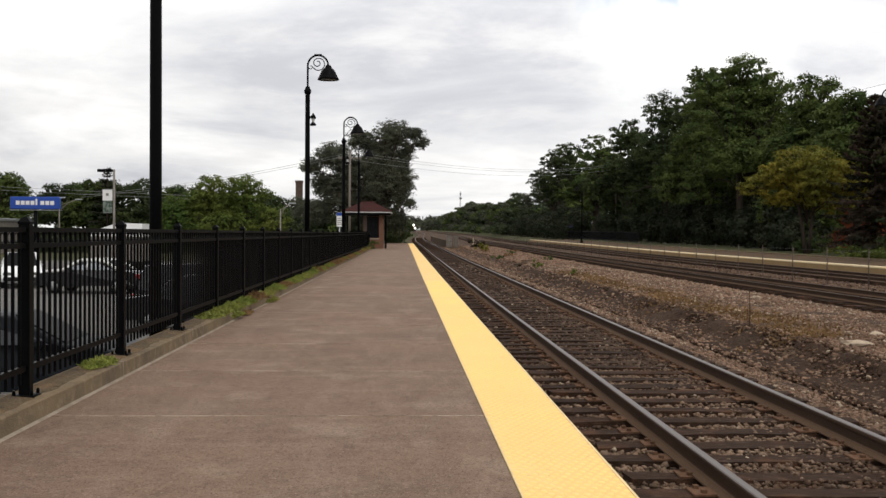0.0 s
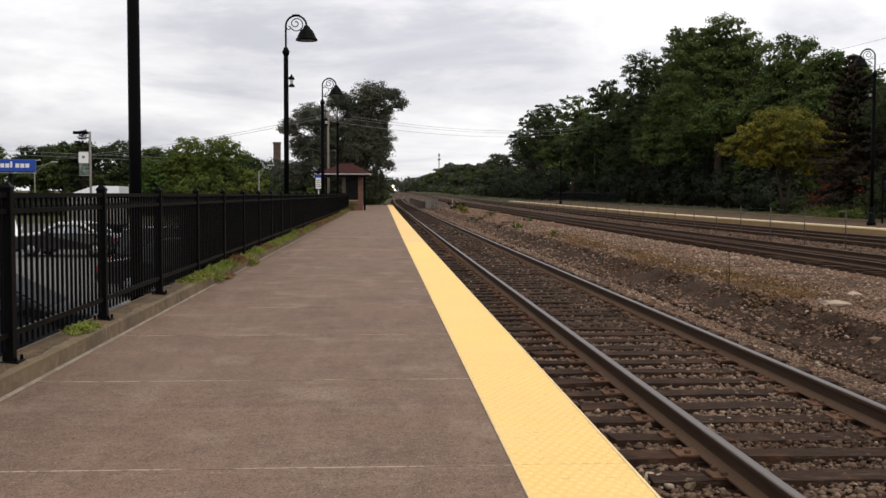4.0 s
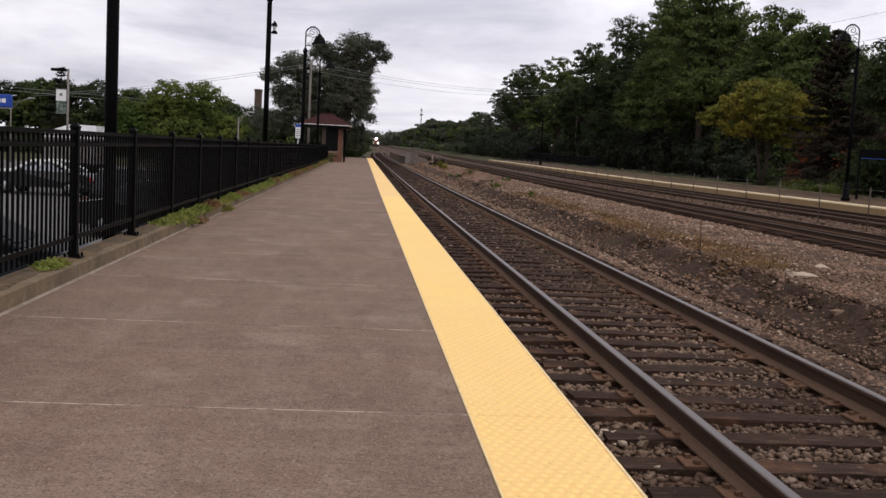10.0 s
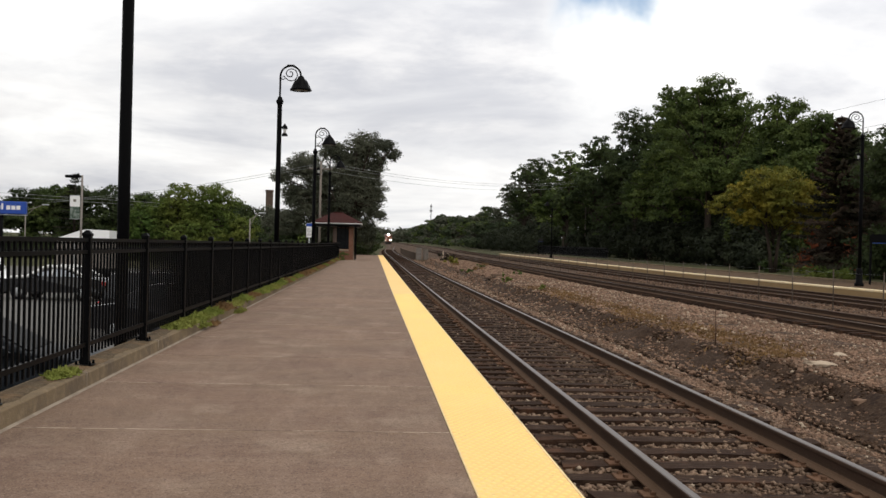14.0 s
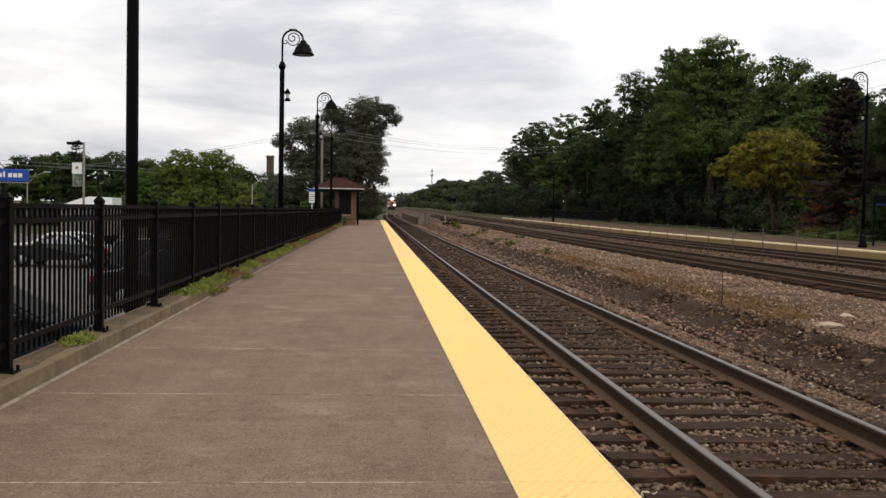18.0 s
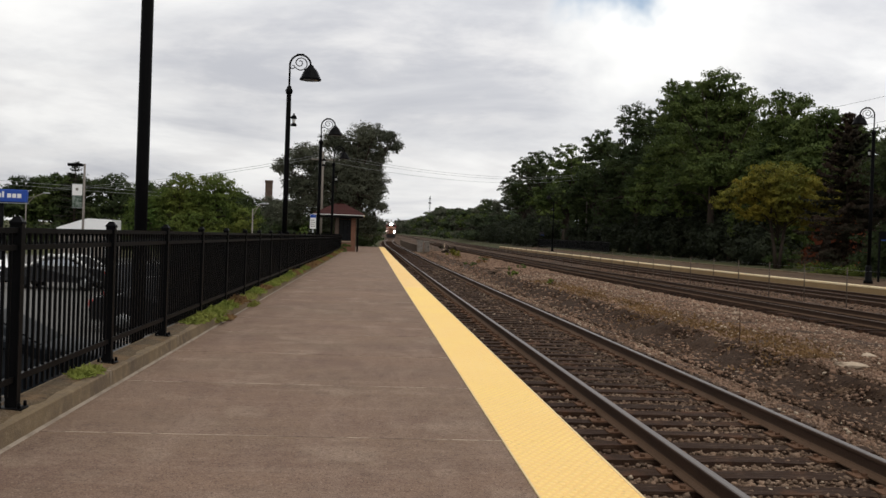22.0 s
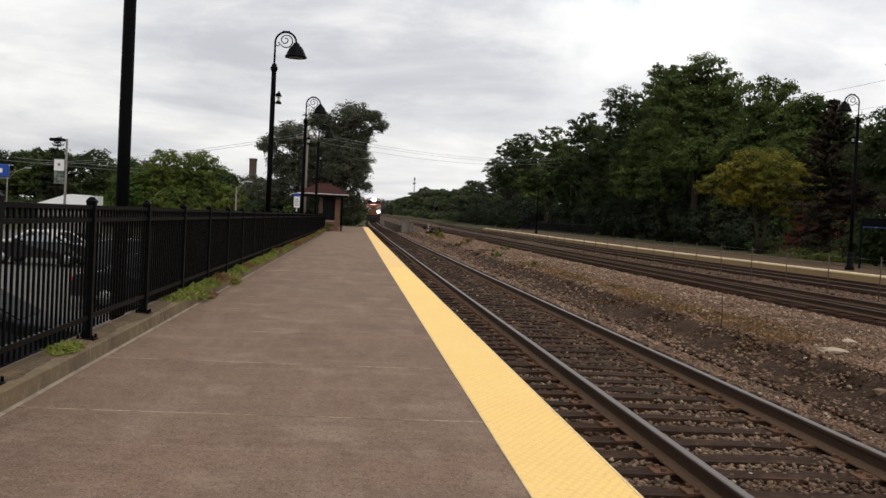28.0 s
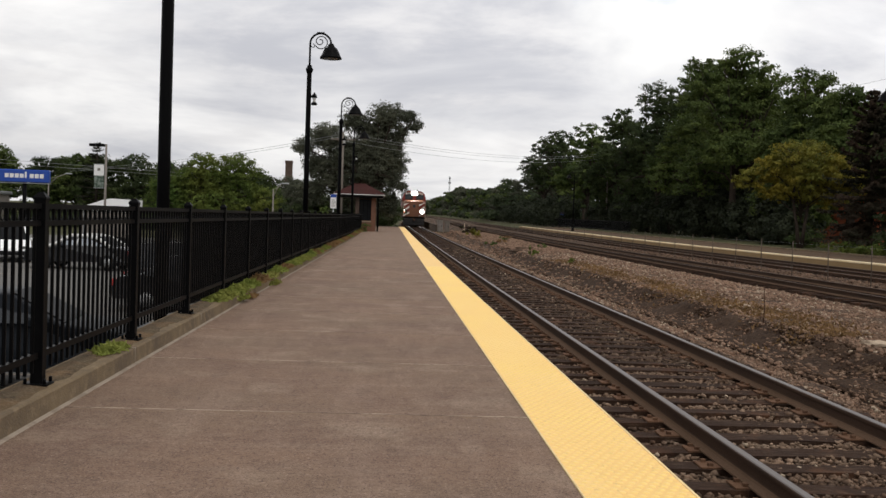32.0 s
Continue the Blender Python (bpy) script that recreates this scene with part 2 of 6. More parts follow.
DARK_BALLAST = material("rust_stained_ballast", (0.050, 0.032, 0.020), 0.95, spots=((0.5, 4, 0.42, 0.62, (0.028, 0.018, 0.012), 0.8), (14, 3, 0.5, 0.6, (0.125, 0.085, 0.056), 0.75), (24, 2, 0.5, 0.58, (0.012, 0.008, 0.006), 0.9)), bump=1.0, bump_scale=26, space="World")
FAR_YELLOW = material("worn_yellow_strip", (0.74, 0.57, 0.33), 0.7, spots=((0.7, 4, 0.45, 0.65, (0.72, 0.62, 0.45), 0.7), (9, 3, 0.5, 0.7, (0.52, 0.36, 0.13), 0.4)), space="World")
JOINT = material("slab_joint", (0.40, 0.32, 0.24), 0.85, spots=((1.7, 5, 0.46, 0.60, (0.16, 0.11, 0.082), 0.8), (14, 3, 0.5, 0.6, (0.10, 0.07, 0.055), 0.6)), space="World")
SEALANT = material("joint_sealant", (0.29, 0.237, 0.185), 0.8, spots=((6, 4, 0.42, 0.62, (0.19, 0.15, 0.112), 0.75),), space="World")
YELLOW = material("tactile_yellow", (0.85, 0.54, 0.175), 0.6, spots=(
    ((0.8, 0.5, 1), 4, 0.45, 0.75, (0.90, 0.63, 0.26), 0.7), (6, 4, 0.55, 0.8, (0.76, 0.49, 0.13), 0.5),
    (23, 3, 0.62, 0.68, (0.55, 0.36, 0.12), 0.55), (70, 2, 0.60, 0.75, (0.4, 0.25, 0.08), 0.5)), bump=0.15, bump_scale=90, space="World")
DOME_YELLOW = material("dome_yellow", (0.88, 0.60, 0.210), 0.55, spots=(((0.9, 0.6, 1), 4, 0.42, 0.68, (0.92, 0.66, 0.20), 0.7), (30, 3, 0.6, 0.7, (0.70, 0.47, 0.16), 0.5)), space="World")
STRIP_EDGE = material("strip_edge_trim", (0.80, 0.60, 0.30), 0.7, spots=((5, 4, 0.45, 0.65, (0.62, 0.46, 0.25), 0.7),), space="World")
BLACK = material("black_paint", (0.0024, 0.0024, 0.0027), 0.45, spots=((14, 4, 0.5, 0.8, (0.005, 0.005, 0.005), 0.6),), bump=0.05, shine=0.045)
# rust of head and web; the web's shade under the head is painted in
RAIL_SIDE = material("rail_rust", (0.060, 0.036, 0.024), 0.85, 0.0, spots=(
    ((8, 1, 8), 4, 0.4, 0.7, (0.035, 0.023, 0.017), 0.8), (60, 3, 0.5, 0.8, (0.10, 0.062, 0.042), 0.5)), bump=0.2, bump_scale=80, space="World")
# dusty rust of the foot, lightened in colour because its slope faces the sky
RAIL_FOOT = material("rail_foot_lit_dust", (0.135, 0.084, 0.054), 0.92, spots=(
    ((3, 0.8, 3), 4, 0.4, 0.65, (0.115, 0.070, 0.043), 0.75), (40, 3, 0.5, 0.7, (0.07, 0.043, 0.028), 0.5)), bump=0.3, bump_scale=70, space="World")
PLATE_RUST = material("tie_plate_rust", (0.120, 0.066, 0.040), 0.92, spots=((7, 4, 0.42, 0.62, (0.085, 0.045, 0.028), 0.8), (50, 3, 0.5, 0.7, (0.18, 0.11, 0.07), 0.5)), bump=0.3, vary=0.25, space="World")
RAIL_TOP = material("rail_steel", (0.150, 0.128, 0.118), 0.45, 0.8, spots=(((30, 0.7, 30), 3, 0.4, 0.7, (0.13, 0.112, 0.102), 0.7),), space="World")
RAIL_DULL = material("dull_rail_steel", (0.095, 0.062, 0.043), 0.7, 0.3, spots=(((30, 0.7, 30), 3, 0.4, 0.7, (0.06, 0.04, 0.03), 0.7),), space="World")
TIE = material("tie_timber", (0.033, 0.019, 0.0125), 0.92, spots=(
    ((3, 22, 22), 5, 0.4, 0.7, (0.018, 0.011, 0.009), 0.85), (2.2, 4, 0.54, 0.68, (0.105, 0.048, 0.025), 0.45), ((6, 40, 40), 4, 0.54, 0.68, (0.11, 0.075, 0.052), 0.45)), bump=0.6, bump_scale=45, vary=0.5, space="World")
OLD_TIMBER = material("weathered_timber", (0.115, 0.078, 0.054), 0.95, spots=(((3, 20, 20), 5, 0.4, 0.7, (0.06, 0.04, 0.028), 0.8),), bump=0.5, bump_scale=40)
STEEL_RUST = material("rusted_steel", (0.10, 0.055, 0.035), 0.85, 0.3, spots=((30, 4, 0.4, 0.7, (0.05, 0.03, 0.022), 0.8),), bump=0.2)
BALLAST_BED = material("ballast_bed", (0.072, 0.042, 0.027), 0.95, spots=(
    (0.45, 4, 0.42, 0.62, (0.040, 0.024, 0.016), 0.8), (16, 3, 0.5, 0.60, (0.205, 0.143, 0.104), 0.8),
    (24, 2, 0.5, 0.58, (0.012, 0.008, 0.006), 0.95), (0.22, 3, 0.52, 0.66, (0.125, 0.075, 0.035), 0.5)), bump=1.0, bump_scale=26, space="World")
STONE = material("ballast_stone", (0.200, 0.124, 0.084), 0.9, spots=(
    (0.5, 3, 0.4, 0.6, (0.100, 0.060, 0.038), 0.7), (5, 3, 0.45, 0.7, (0.26, 0.190, 0.140), 0.5), (30, 2, 0.5, 0.62, (0.07, 0.045, 0.034), 0.5)), vary=0.97, space="World")
RUST_STONE = material("rusty_stone", (0.172, 0.116, 0.080), 0.92, spots=((0.6, 3, 0.4, 0.6, (0.060, 0.034, 0.022), 0.8), (5, 3, 0.48, 0.7, (0.24, 0.18, 0.135), 0.5)), vary=0.97, space="World")
DIRT = material("dark_soil", (0.034, 0.020, 0.0125), 0.97, spots=((1.2, 4, 0.45, 0.7, (0.056, 0.033, 0.020), 0.8), (26, 3, 0.52, 0.62, (0.10, 0.068, 0.046), 0.5), (9, 3, 0.52, 0.62, (0.018, 0.010, 0.007), 0.8)), bump=1.0, bump_scale=22, vary=0.5, space="World")
PALE_STONE = material("pale_stone", (0.43, 0.34, 0.25), 0.9, spots=((9, 4, 0.4, 0.7, (0.28, 0.215, 0.155), 0.7),), bump=0.4)
GRASS = material("grass_ground", (0.050, 0.052, 0.024), 0.95, spots=((0.3, 4, 0.4, 0.65, (0.10, 0.088, 0.045), 0.8), (8, 4, 0.45, 0.7, (0.035, 0.05, 0.018), 0.7)), bump=0.8, bump_scale=14, space="World")
ASPHALT = material("asphalt", (0.135, 0.130, 0.123), 0.9, spots=((0.4, 4, 0.4, 0.7, (0.12, 0.115, 0.108), 0.8), (60, 2, 0.5, 0.7, (0.24, 0.23, 0.215), 0.4)), bump=0.3, bump_scale=90, space="World")
BARK = material("bark", (0.055, 0.042, 0.033), 0.95, spots=(((9, 9, 1.5), 4, 0.4, 0.7, (0.028, 0.022, 0.018), 0.8),), bump=0.6, bump_scale=12)
LEAF_DARK = leafy("leaf_dark", (0.030, 0.043, 0.019), (0.054, 0.070, 0.024))
LEAF_MID = leafy("leaf_mid", (0.046, 0.068, 0.022), (0.092, 0.118, 0.030))
LEAF_LIGHT = leafy("leaf_light", (0.058, 0.096, 0.022), (0.130, 0.148, 0.032))
LEAF_YELLOW = leafy("leaf_yellow", (0.215, 0.170, 0.025), (0.119, 0.128, 0.027))
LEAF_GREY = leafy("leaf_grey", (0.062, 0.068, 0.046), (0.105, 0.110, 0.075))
# far-off leaves, greyed: the haze is put into the colour
LEAF_HAZED = leafy("leaf_hazed", (0.036, 0.050, 0.026), (0.058, 0.072, 0.036))
LEAF_RUSSET = leafy("leaf_russet", (0.050, 0.032, 0.022), (0.026, 0.027, 0.016))
# conifer needles; on undergrowth this dark colour stands in for the crowns' shade
NEEDLE_AND_SHADE = leafy("needle_and_shade", (0.018, 0.023, 0.013), (0.028, 0.033, 0.017))
WEED = leafy("weed_leaf", (0.150, 0.200, 0.038), (0.230, 0.225, 0.060))
DRY = leafy("dry_grass", (0.230, 0.136, 0.058), (0.145, 0.088, 0.042))
BRICK = material("brick", (0.185, 0.088, 0.056), 0.9, spots=((3, 4, 0.4, 0.7, (0.11, 0.052, 0.034), 0.7), (25, 3, 0.5, 0.7, (0.25, 0.14, 0.095), 0.5)), bump=0.3, vary=0.2)
BRICK_RED = material("brick_red", (0.36, 0.105, 0.055), 0.9, spots=((2, 4, 0.4, 0.7, (0.26, 0.075, 0.042), 0.7),), bump=0.2, vary=0.15)
MORTAR = material("mortar", (0.20, 0.165, 0.13), 0.95, spots=((12, 3, 0.4, 0.7, (0.24, 0.2, 0.17), 0.6),))
SOOT_BRICK = material("sooty_brick", (0.098, 0.068, 0.054), 0.95, spots=((1.2, 4, 0.4, 0.7, (0.055, 0.040, 0.033), 0.7), (9, 3, 0.5, 0.7, (0.15, 0.108, 0.085), 0.5)), bump=0.3)
ROOF_RED = material("roof_red", (0.046, 0.015, 0.013), 0.9, spots=((4, 4, 0.4, 0.7, (0.028, 0.011, 0.010), 0.8),), bump=0.3, vary=0.2)
WHITE = material("white_paint", (0.72, 0.71, 0.69), 0.5, spots=((3, 4, 0.5, 0.8, (0.55, 0.53, 0.5), 0.5),))
GALV = material("galvanised_steel", (0.36, 0.37, 0.37), 0.5, 0.7, spots=((7, 4, 0.4, 0.7, (0.25, 0.25, 0.25), 0.7),))
WOOD_POLE = material("weathered_pole", (0.20, 0.175, 0.15), 0.95, spots=(((14, 14, 1), 4, 0.4, 0.7, (0.12, 0.10, 0.085), 0.8),), bump=0.4)
GLASS = material("dark_glass", (0.014, 0.017, 0.020), 0.06, shine=0.5)
DIM_GLASS = material("dim_glass", (0.010, 0.011, 0.012), 0.45, spots=((2, 3, 0.4, 0.7, (0.02, 0.02, 0.02), 0.5),), shine=0.04)
PALE_WIRE = material("pale_wire", (0.26, 0.27, 0.26), 0.6, spots=((5, 2, 0.4, 0.7, (0.2, 0.2, 0.2), 0.5),))
# pale, partly metallic glass: the sky's reflection is strengthened through its colour
CAR_GLASS = material("sky_bright_car_glass", (0.45, 0.47, 0.49), 0.08, 0.75, spots=((1.5, 2, 0.4, 0.7, (0.22, 0.24, 0.26), 0.5),))
BLUE = material("sign_blue", (0.012, 0.055, 0.30), 0.4, spots=((2, 3, 0.5, 0.8, (0.02, 0.075, 0.34), 0.5),))
WIRE = material("wire", (0.035, 0.035, 0.037), 0.7, spots=((5, 2, 0.4, 0.7, (0.06, 0.06, 0.06), 0.5),))
GREY_METAL = material("grey_cabinet", (0.23, 0.205, 0.18), 0.7, 0.2, spots=((3, 4, 0.4, 0.7, (0.135, 0.115, 0.098), 0.7),))
FAR_FACE = material("far_platform_face", (0.29, 0.195, 0.098), 0.9, spots=((0.8, 4, 0.4, 0.7, (0.23, 0.155, 0.083), 0.7),), space="World")
RUBBER = material("rubber", (0.015, 0.015, 0.016), 0.9, spots=((20, 3, 0.4, 0.7, (0.03, 0.03, 0.03), 0.6),))
POST_GREY = material("weathered_fence_steel", (0.155, 0.128, 0.106), 0.8, 0.2, spots=((6, 4, 0.42, 0.62, (0.085, 0.055, 0.038), 0.7),))
LOCO_RED = material("loco_red", (0.20, 0.024, 0.018), 0.5, spots=((2, 4, 0.45, 0.75, (0.11, 0.022, 0.018), 0.7),))
LOCO_TAN = material("loco_tan", (0.175, 0.072, 0.036), 0.5, spots=((2, 4, 0.45, 0.75, (0.12, 0.048, 0.028), 0.7),))
LOCO_WHITE = material("loco_white", (0.72, 0.66, 0.60), 0.5, spots=((2, 4, 0.45, 0.75, (0.5, 0.45, 0.4), 0.7),))
LOCO_DARK = material("loco_black", (0.010, 0.009, 0.009), 0.7, spots=((5, 4, 0.4, 0.7, (0.022, 0.018, 0.016), 0.7),))
HEADLIGHT = glowing("headlight_glow", (1.0, 0.97, 0.92), 200.0)
DITCH_GLOW = glowing("ditch_light_glow", (1.0, 0.97, 0.92), 45.0)
LANTERN_GLASS = material("lantern_glass", (0.62, 0.62, 0.60), 0.25, spots=((9, 3, 0.4, 0.7, (0.5, 0.5, 0.48), 0.5),))
LAMP_GLASS = material("lamp_glass", (0.10, 0.10, 0.095), 0.3, spots=((9, 3, 0.4, 0.7, (0.06, 0.06, 0.055), 0.5),))


# ---- the lie of the land ----
BEND = ((-30, 0.0), (0, 0.0), (30, 0.03), (60, 0.10), (100, 0.13), (145, 0.06), (180, 0.28), (224, 1.12), (270, 2.45),
        (400, 4.55), (600, 5.3), (800, 6.0), (1200, 7.5))


def smooth(y, table):
    """Cubic run through the rows of a table."""
    ys = [r[0] for r in table]
    if y <= ys[0]:
        return table[0][1]
    if y >= ys[-1]:
        return table[-1][1]
    i = max(k for k in range(len(ys) - 1) if ys[k] <= y)

    def slope(k):
        a, b = max(k - 1, 0), min(k + 1, len(ys) - 1)
        return (table[b][1] - table[a][1]) / (ys[b] - ys[a])
    h = ys[i + 1] - ys[i]
    s = (y - ys[i]) / h
    return ((2 * s ** 3 - 3 * s ** 2 + 1) * table[i][1] + (s ** 3 - 2 * s ** 2 + s) * h * slope(i)
            + (3 * s ** 2 - 2 * s ** 3) * table[i + 1][1] + (s ** 3 - s ** 2) * h * slope(i + 1))


def bend(y):
    """How far the line has swung to the right at y metres along it."""
    return smooth(y, BEND)


def grade(y):
    """How far the line has risen at y metres along it."""
    if y < 50:
        return 0.0
    if y < 90:
        return 0.0045 * (y - 50) ** 2 / 80
    return 0.0045 * 20 + 0.0045 * (y - 90)


def on(x, y, z=0.0):
    """A place given from the line: x across, y along, z above the platform's level."""
    return Vector((x + bend(y), y, z + grade(y)))


# ---- builders ----
def mesh_object(name, bm, mat, parent=None):
    me = bpy.data.meshes.new(name)
    bm.to_mesh(me)
    bm.free()
    ob = new(name, me)
    for one in (mat if isinstance(mat, (list, tuple)) else [mat]):
        me.materials.append(one)
    if parent:
        ob.parent = parent
    return ob


def part(name, bm, mat, parent, label=""):
    return tagged(mesh_object(name, bm, mat, parent), label)


def shared(name, me, parent, m):
    """One more object on a mesh that is already there."""
    ob = new(name, me)
    ob.parent = parent
    ob.matrix_basis = m
    return ob


def thing(name, x, y, z, label, category, group="", kind="", turn=0):
    ob = new(name)
    ob.empty_display_size = 0.2
    ob.matrix_basis = pose(x, y, z, 0, 0, turn)
    return tagged(ob, label, category, group, kind)


def box(x0, x1, y0, y1, z0, z1, bevel=0.0, bm=None):
    bm = bm or bmesh.new()
    m = pose((x0 + x1) / 2, (y0 + y1) / 2, (z0 + z1) / 2) @ Matrix.Diagonal((x1 - x0, y1 - y0, z1 - z0, 1))
    made = bmesh.ops.create_cube(bm, size=1, matrix=m)
    if bevel:
        edges = list({e for v in made["verts"] for e in v.link_edges})
        bmesh.ops.bevel(bm, geom=edges, offset=bevel, segments=1, affect="EDGES", profile=0.5)
    return bm


def lathe(rows, n=12, bm=None, at=(0, 0, 0), cap=True):
    """A turned body: rows of (radius, height)."""
    bm = bm or bmesh.new()
    rings = []
    for r, z in rows:
        rings.append([bm.verts.new((at[0] + r * math.cos(2 * math.pi * k / n), at[1] + r * math.sin(2 * math.pi * k / n), at[2] + z)) for k in range(n)])
    for a, b in zip(rings, rings[1:]):
        for k in range(n):
            bm.faces.new((a[k], a[(k + 1) % n], b[(k + 1) % n], b[k]))
    if cap:
        bm.faces.new(list(reversed(rings[0])))
        bm.faces.new(rings[-1])
    for f in bm.faces:
        f.smooth = True
    return bm


def tube(points, radius, n=6, bm=None, smoothed=True):
    """A pipe along points; radius: a number or one for each point."""
    bm = bm or bmesh.new()
    points = [Vector(p) for p in points]
    radii = radius if isinstance(radius, (list, tuple)) else [radius] * len(points)
    rings = []
    side = None
    for i, p in enumerate(points):
        d = (points[min(i + 1, len(points) - 1)] - points[max(i - 1, 0)]).normalized()
        if side is None or abs(side.dot(d)) > 0.95:
            side = d.orthogonal().normalized()
        side = (side - d * side.dot(d)).normalized()
        other = d.cross(side)
        rings.append([bm.verts.new(p + (side * math.cos(2 * math.pi * k / n) + other * math.sin(2 * math.pi * k / n)) * radii[i]) for k in range(n)])
    for a, b in zip(rings, rings[1:]):
        for k in range(n):
            f = bm.faces.new((a[k], a[(k + 1) % n], b[(k + 1) % n], b[k]))
            f.smooth = smoothed
    bm.faces.new(list(reversed(rings[0])))
    bm.faces.new(rings[-1])
    return bm


def sweep(profile, ys, closed=True, bm=None, smoothed=False):
    """A profile of (x, z) rows carried along the line through the given y."""
    bm = bm or bmesh.new()
    rings = [[bm.verts.new(on(x, y, z)) for x, z in profile] for y in ys]
    n = len(profile)
    for a, b in zip(rings, rings[1:]):
        for k in range(n if closed else n - 1):
            f = bm.faces.new((a[k], b[k], b[(k + 1) % n], a[(k + 1) % n]))
            f.smooth = smoothed
    if closed:
        bm.faces.new(rings[0])
        bm.faces.new(list(reversed(rings[-1])))
    bmesh.ops.recalc_face_normals(bm, faces=bm.faces) if closed else None
    return bm


def steps(a, b, first=2.0, grow=1.12, most=25.0):
    """Places along the line from a to b, wider apart with distance."""
    ys, d = [a], first
    while ys[-1] + d < b:
        ys.append(ys[-1] + d)
        if ys[-1] > 10:
            d = min(d * grow, most)
    return ys + [b]


def cloud_mesh(name, verts, faces, mat, parent=None):
    """A mesh from numpy arrays: many small four-sided faces."""
    me = bpy.data.meshes.new(name)
    verts, faces = np.asarray(verts, np.float32), np.asarray(faces, np.int32)
    me.vertices.add(len(verts))
    me.vertices.foreach_set("co", verts.ravel())
    me.loops.add(faces.size)
    me.loops.foreach_set("vertex_index", faces.ravel())
    me.polygons.add(len(faces))
    me.polygons.foreach_set("loop_start", np.arange(len(faces), dtype=np.int32) * faces.shape[1])
    me.update(calc_edges=True)
    me.materials.append(mat)
    ob = new(name, me)
    if parent:
        ob.parent = parent
    return ob


# ---- trees ----
def leaf_quads(rng, centres, size, droop=0.0, long=1.4, facing=None):
    """Bent leaf clumps, a folded pair of blades at each centre; facing: the way that each one's upper side looks."""
    n = len(centres)
    a = rng.normal(size=(n, 3))
    if facing is None:
        a[:, 2] -= droop
        a /= np.linalg.norm(a, axis=1)[:, None]
        b = np.cross(a, rng.normal(size=(n, 3)))
        b /= np.linalg.norm(b, axis=1)[:, None] + 1e-9
    else:
        up = facing / (np.linalg.norm(facing, axis=1)[:, None] + 1e-9)
        b = np.cross(up, a)
        b /= np.linalg.norm(b, axis=1)[:, None] + 1e-9
        a = np.cross(b, up)
    s = size * rng.uniform(0.6, 1.35, (n, 1))
    up = np.cross(a, b)
    v = np.empty((n, 4, 3))
    v[:, 0] = centres - a * s * long * 0.5
    v[:, 1] = centres + b * s * 0.42 - up * s * 0.12
    v[:, 2] = centres + a * s * long * 0.5
    v[:, 3] = centres - b * s * 0.42 - up * s * 0.12
    return v.reshape(-1, 3), np.arange(4 * n).reshape(n, 4)


def ball(rng, n, least=-1.0):
    """Directions spread over a ball, none pointing further down than least."""
    d = rng.normal(size=(n * 3 + 8, 3))
    d /= np.linalg.norm(d, axis=1)[:, None]
    return d[d[:, 2] > least][:n]


def tree(x, y, z, height, lobes, leaf, leaves, size, label, seed, trunk=0.25, lean=0.0, category="tree", group="", hollow=0.62, sparse=0.55, stems=1, tuft=46, filling=4):
    """lobes: rows of (dx, dy, height of the centre, radius across, radius upwards). Each lobe carries domed tufts of leaves at its twigs' ends."""
    rng = np.random.default_rng(seed)
    ob = thing("tree", x, y, z, label, category, group)
    bm = bmesh.new()
    for k in range(stems):
        off = 0.0 if stems == 1 else (k - (stems - 1) / 2) * height * 0.16
        tube([(off * 0.15, 0, -0.3), (lean * 0.1 + off * 0.4, 0, height * 0.15), (lean * 0.3 + off * 0.8, 0.1, height * 0.35), (lean * 0.7 + off, -0.1, height * 0.6)],
             [trunk * 1.35, trunk, trunk * 0.8, trunk * 0.45], 8, bm)
    for dx, dy, h, ra, rb in lobes:
        for k in range(3):
            a = rng.uniform(0, 6.28)
            end = Vector((dx + ra * 0.6 * math.cos(a), dy + ra * 0.6 * math.sin(a), h + rb * rng.uniform(-0.1, 0.6)))
            start = Vector((lean * 0.35, 0, height * rng.uniform(0.22, 0.45)))
            mid = start.lerp(end, 0.5) + Vector((rng.normal() * 0.3, rng.normal() * 0.3, 0.4))
            tube([start, mid, end], [trunk * 0.42, trunk * 0.25, trunk * 0.08], 5, bm)
    weight = np.array([l[3] * l[4] for l in lobes])
    weight = weight / weight.sum()
    centres, facing, core = [], [], []
    for (dx, dy, h, ra, rb), w in zip(lobes, weight):
        k = max(5, int(leaves * w / tuft))
        d = ball(rng, k, -0.7)
        r = rng.uniform(hollow, 1.0, (len(d), 1)) * rng.uniform(0.88, 1.02, (len(d), 1))
        r = r * np.where(d[:, 2:] > 0.75, 0.86, 1.0)
        twig = d * r * (ra, ra, rb) + (dx, dy, h)
        for c, out in zip(twig, d):
            e = ball(rng, tuft, -0.45)
            reach = sparse * rng.uniform(0.8, 1.9)
            centres.append(c + e * rng.uniform(0.35, 1.0, (len(e), 1)) * (reach, reach, reach * 0.62))
            facing.append(e * 0.7 + out * 0.5 + (0, 0, 0.40) + rng.normal(size=(len(e), 3)) * 0.62)
        q = ball(rng, max(3, k * filling))
        core.append(q * rng.uniform(0.1, 0.74, (len(q), 1)) * (ra, ra, rb) + (dx, dy, h))
        for c in twig[::4]:
            s = Vector((dx, dy, h - rb * 0.4))
            tube([s, s.lerp(Vector(c), 0.55) + Vector((0, 0, 0.25)), Vector(c)], [trunk * 0.16, trunk * 0.10, 0.012], 4, bm)
    part("trunk", bm, BARK, ob)
    v, f = leaf_quads(rng, np.concatenate(centres), size, facing=np.concatenate(facing))
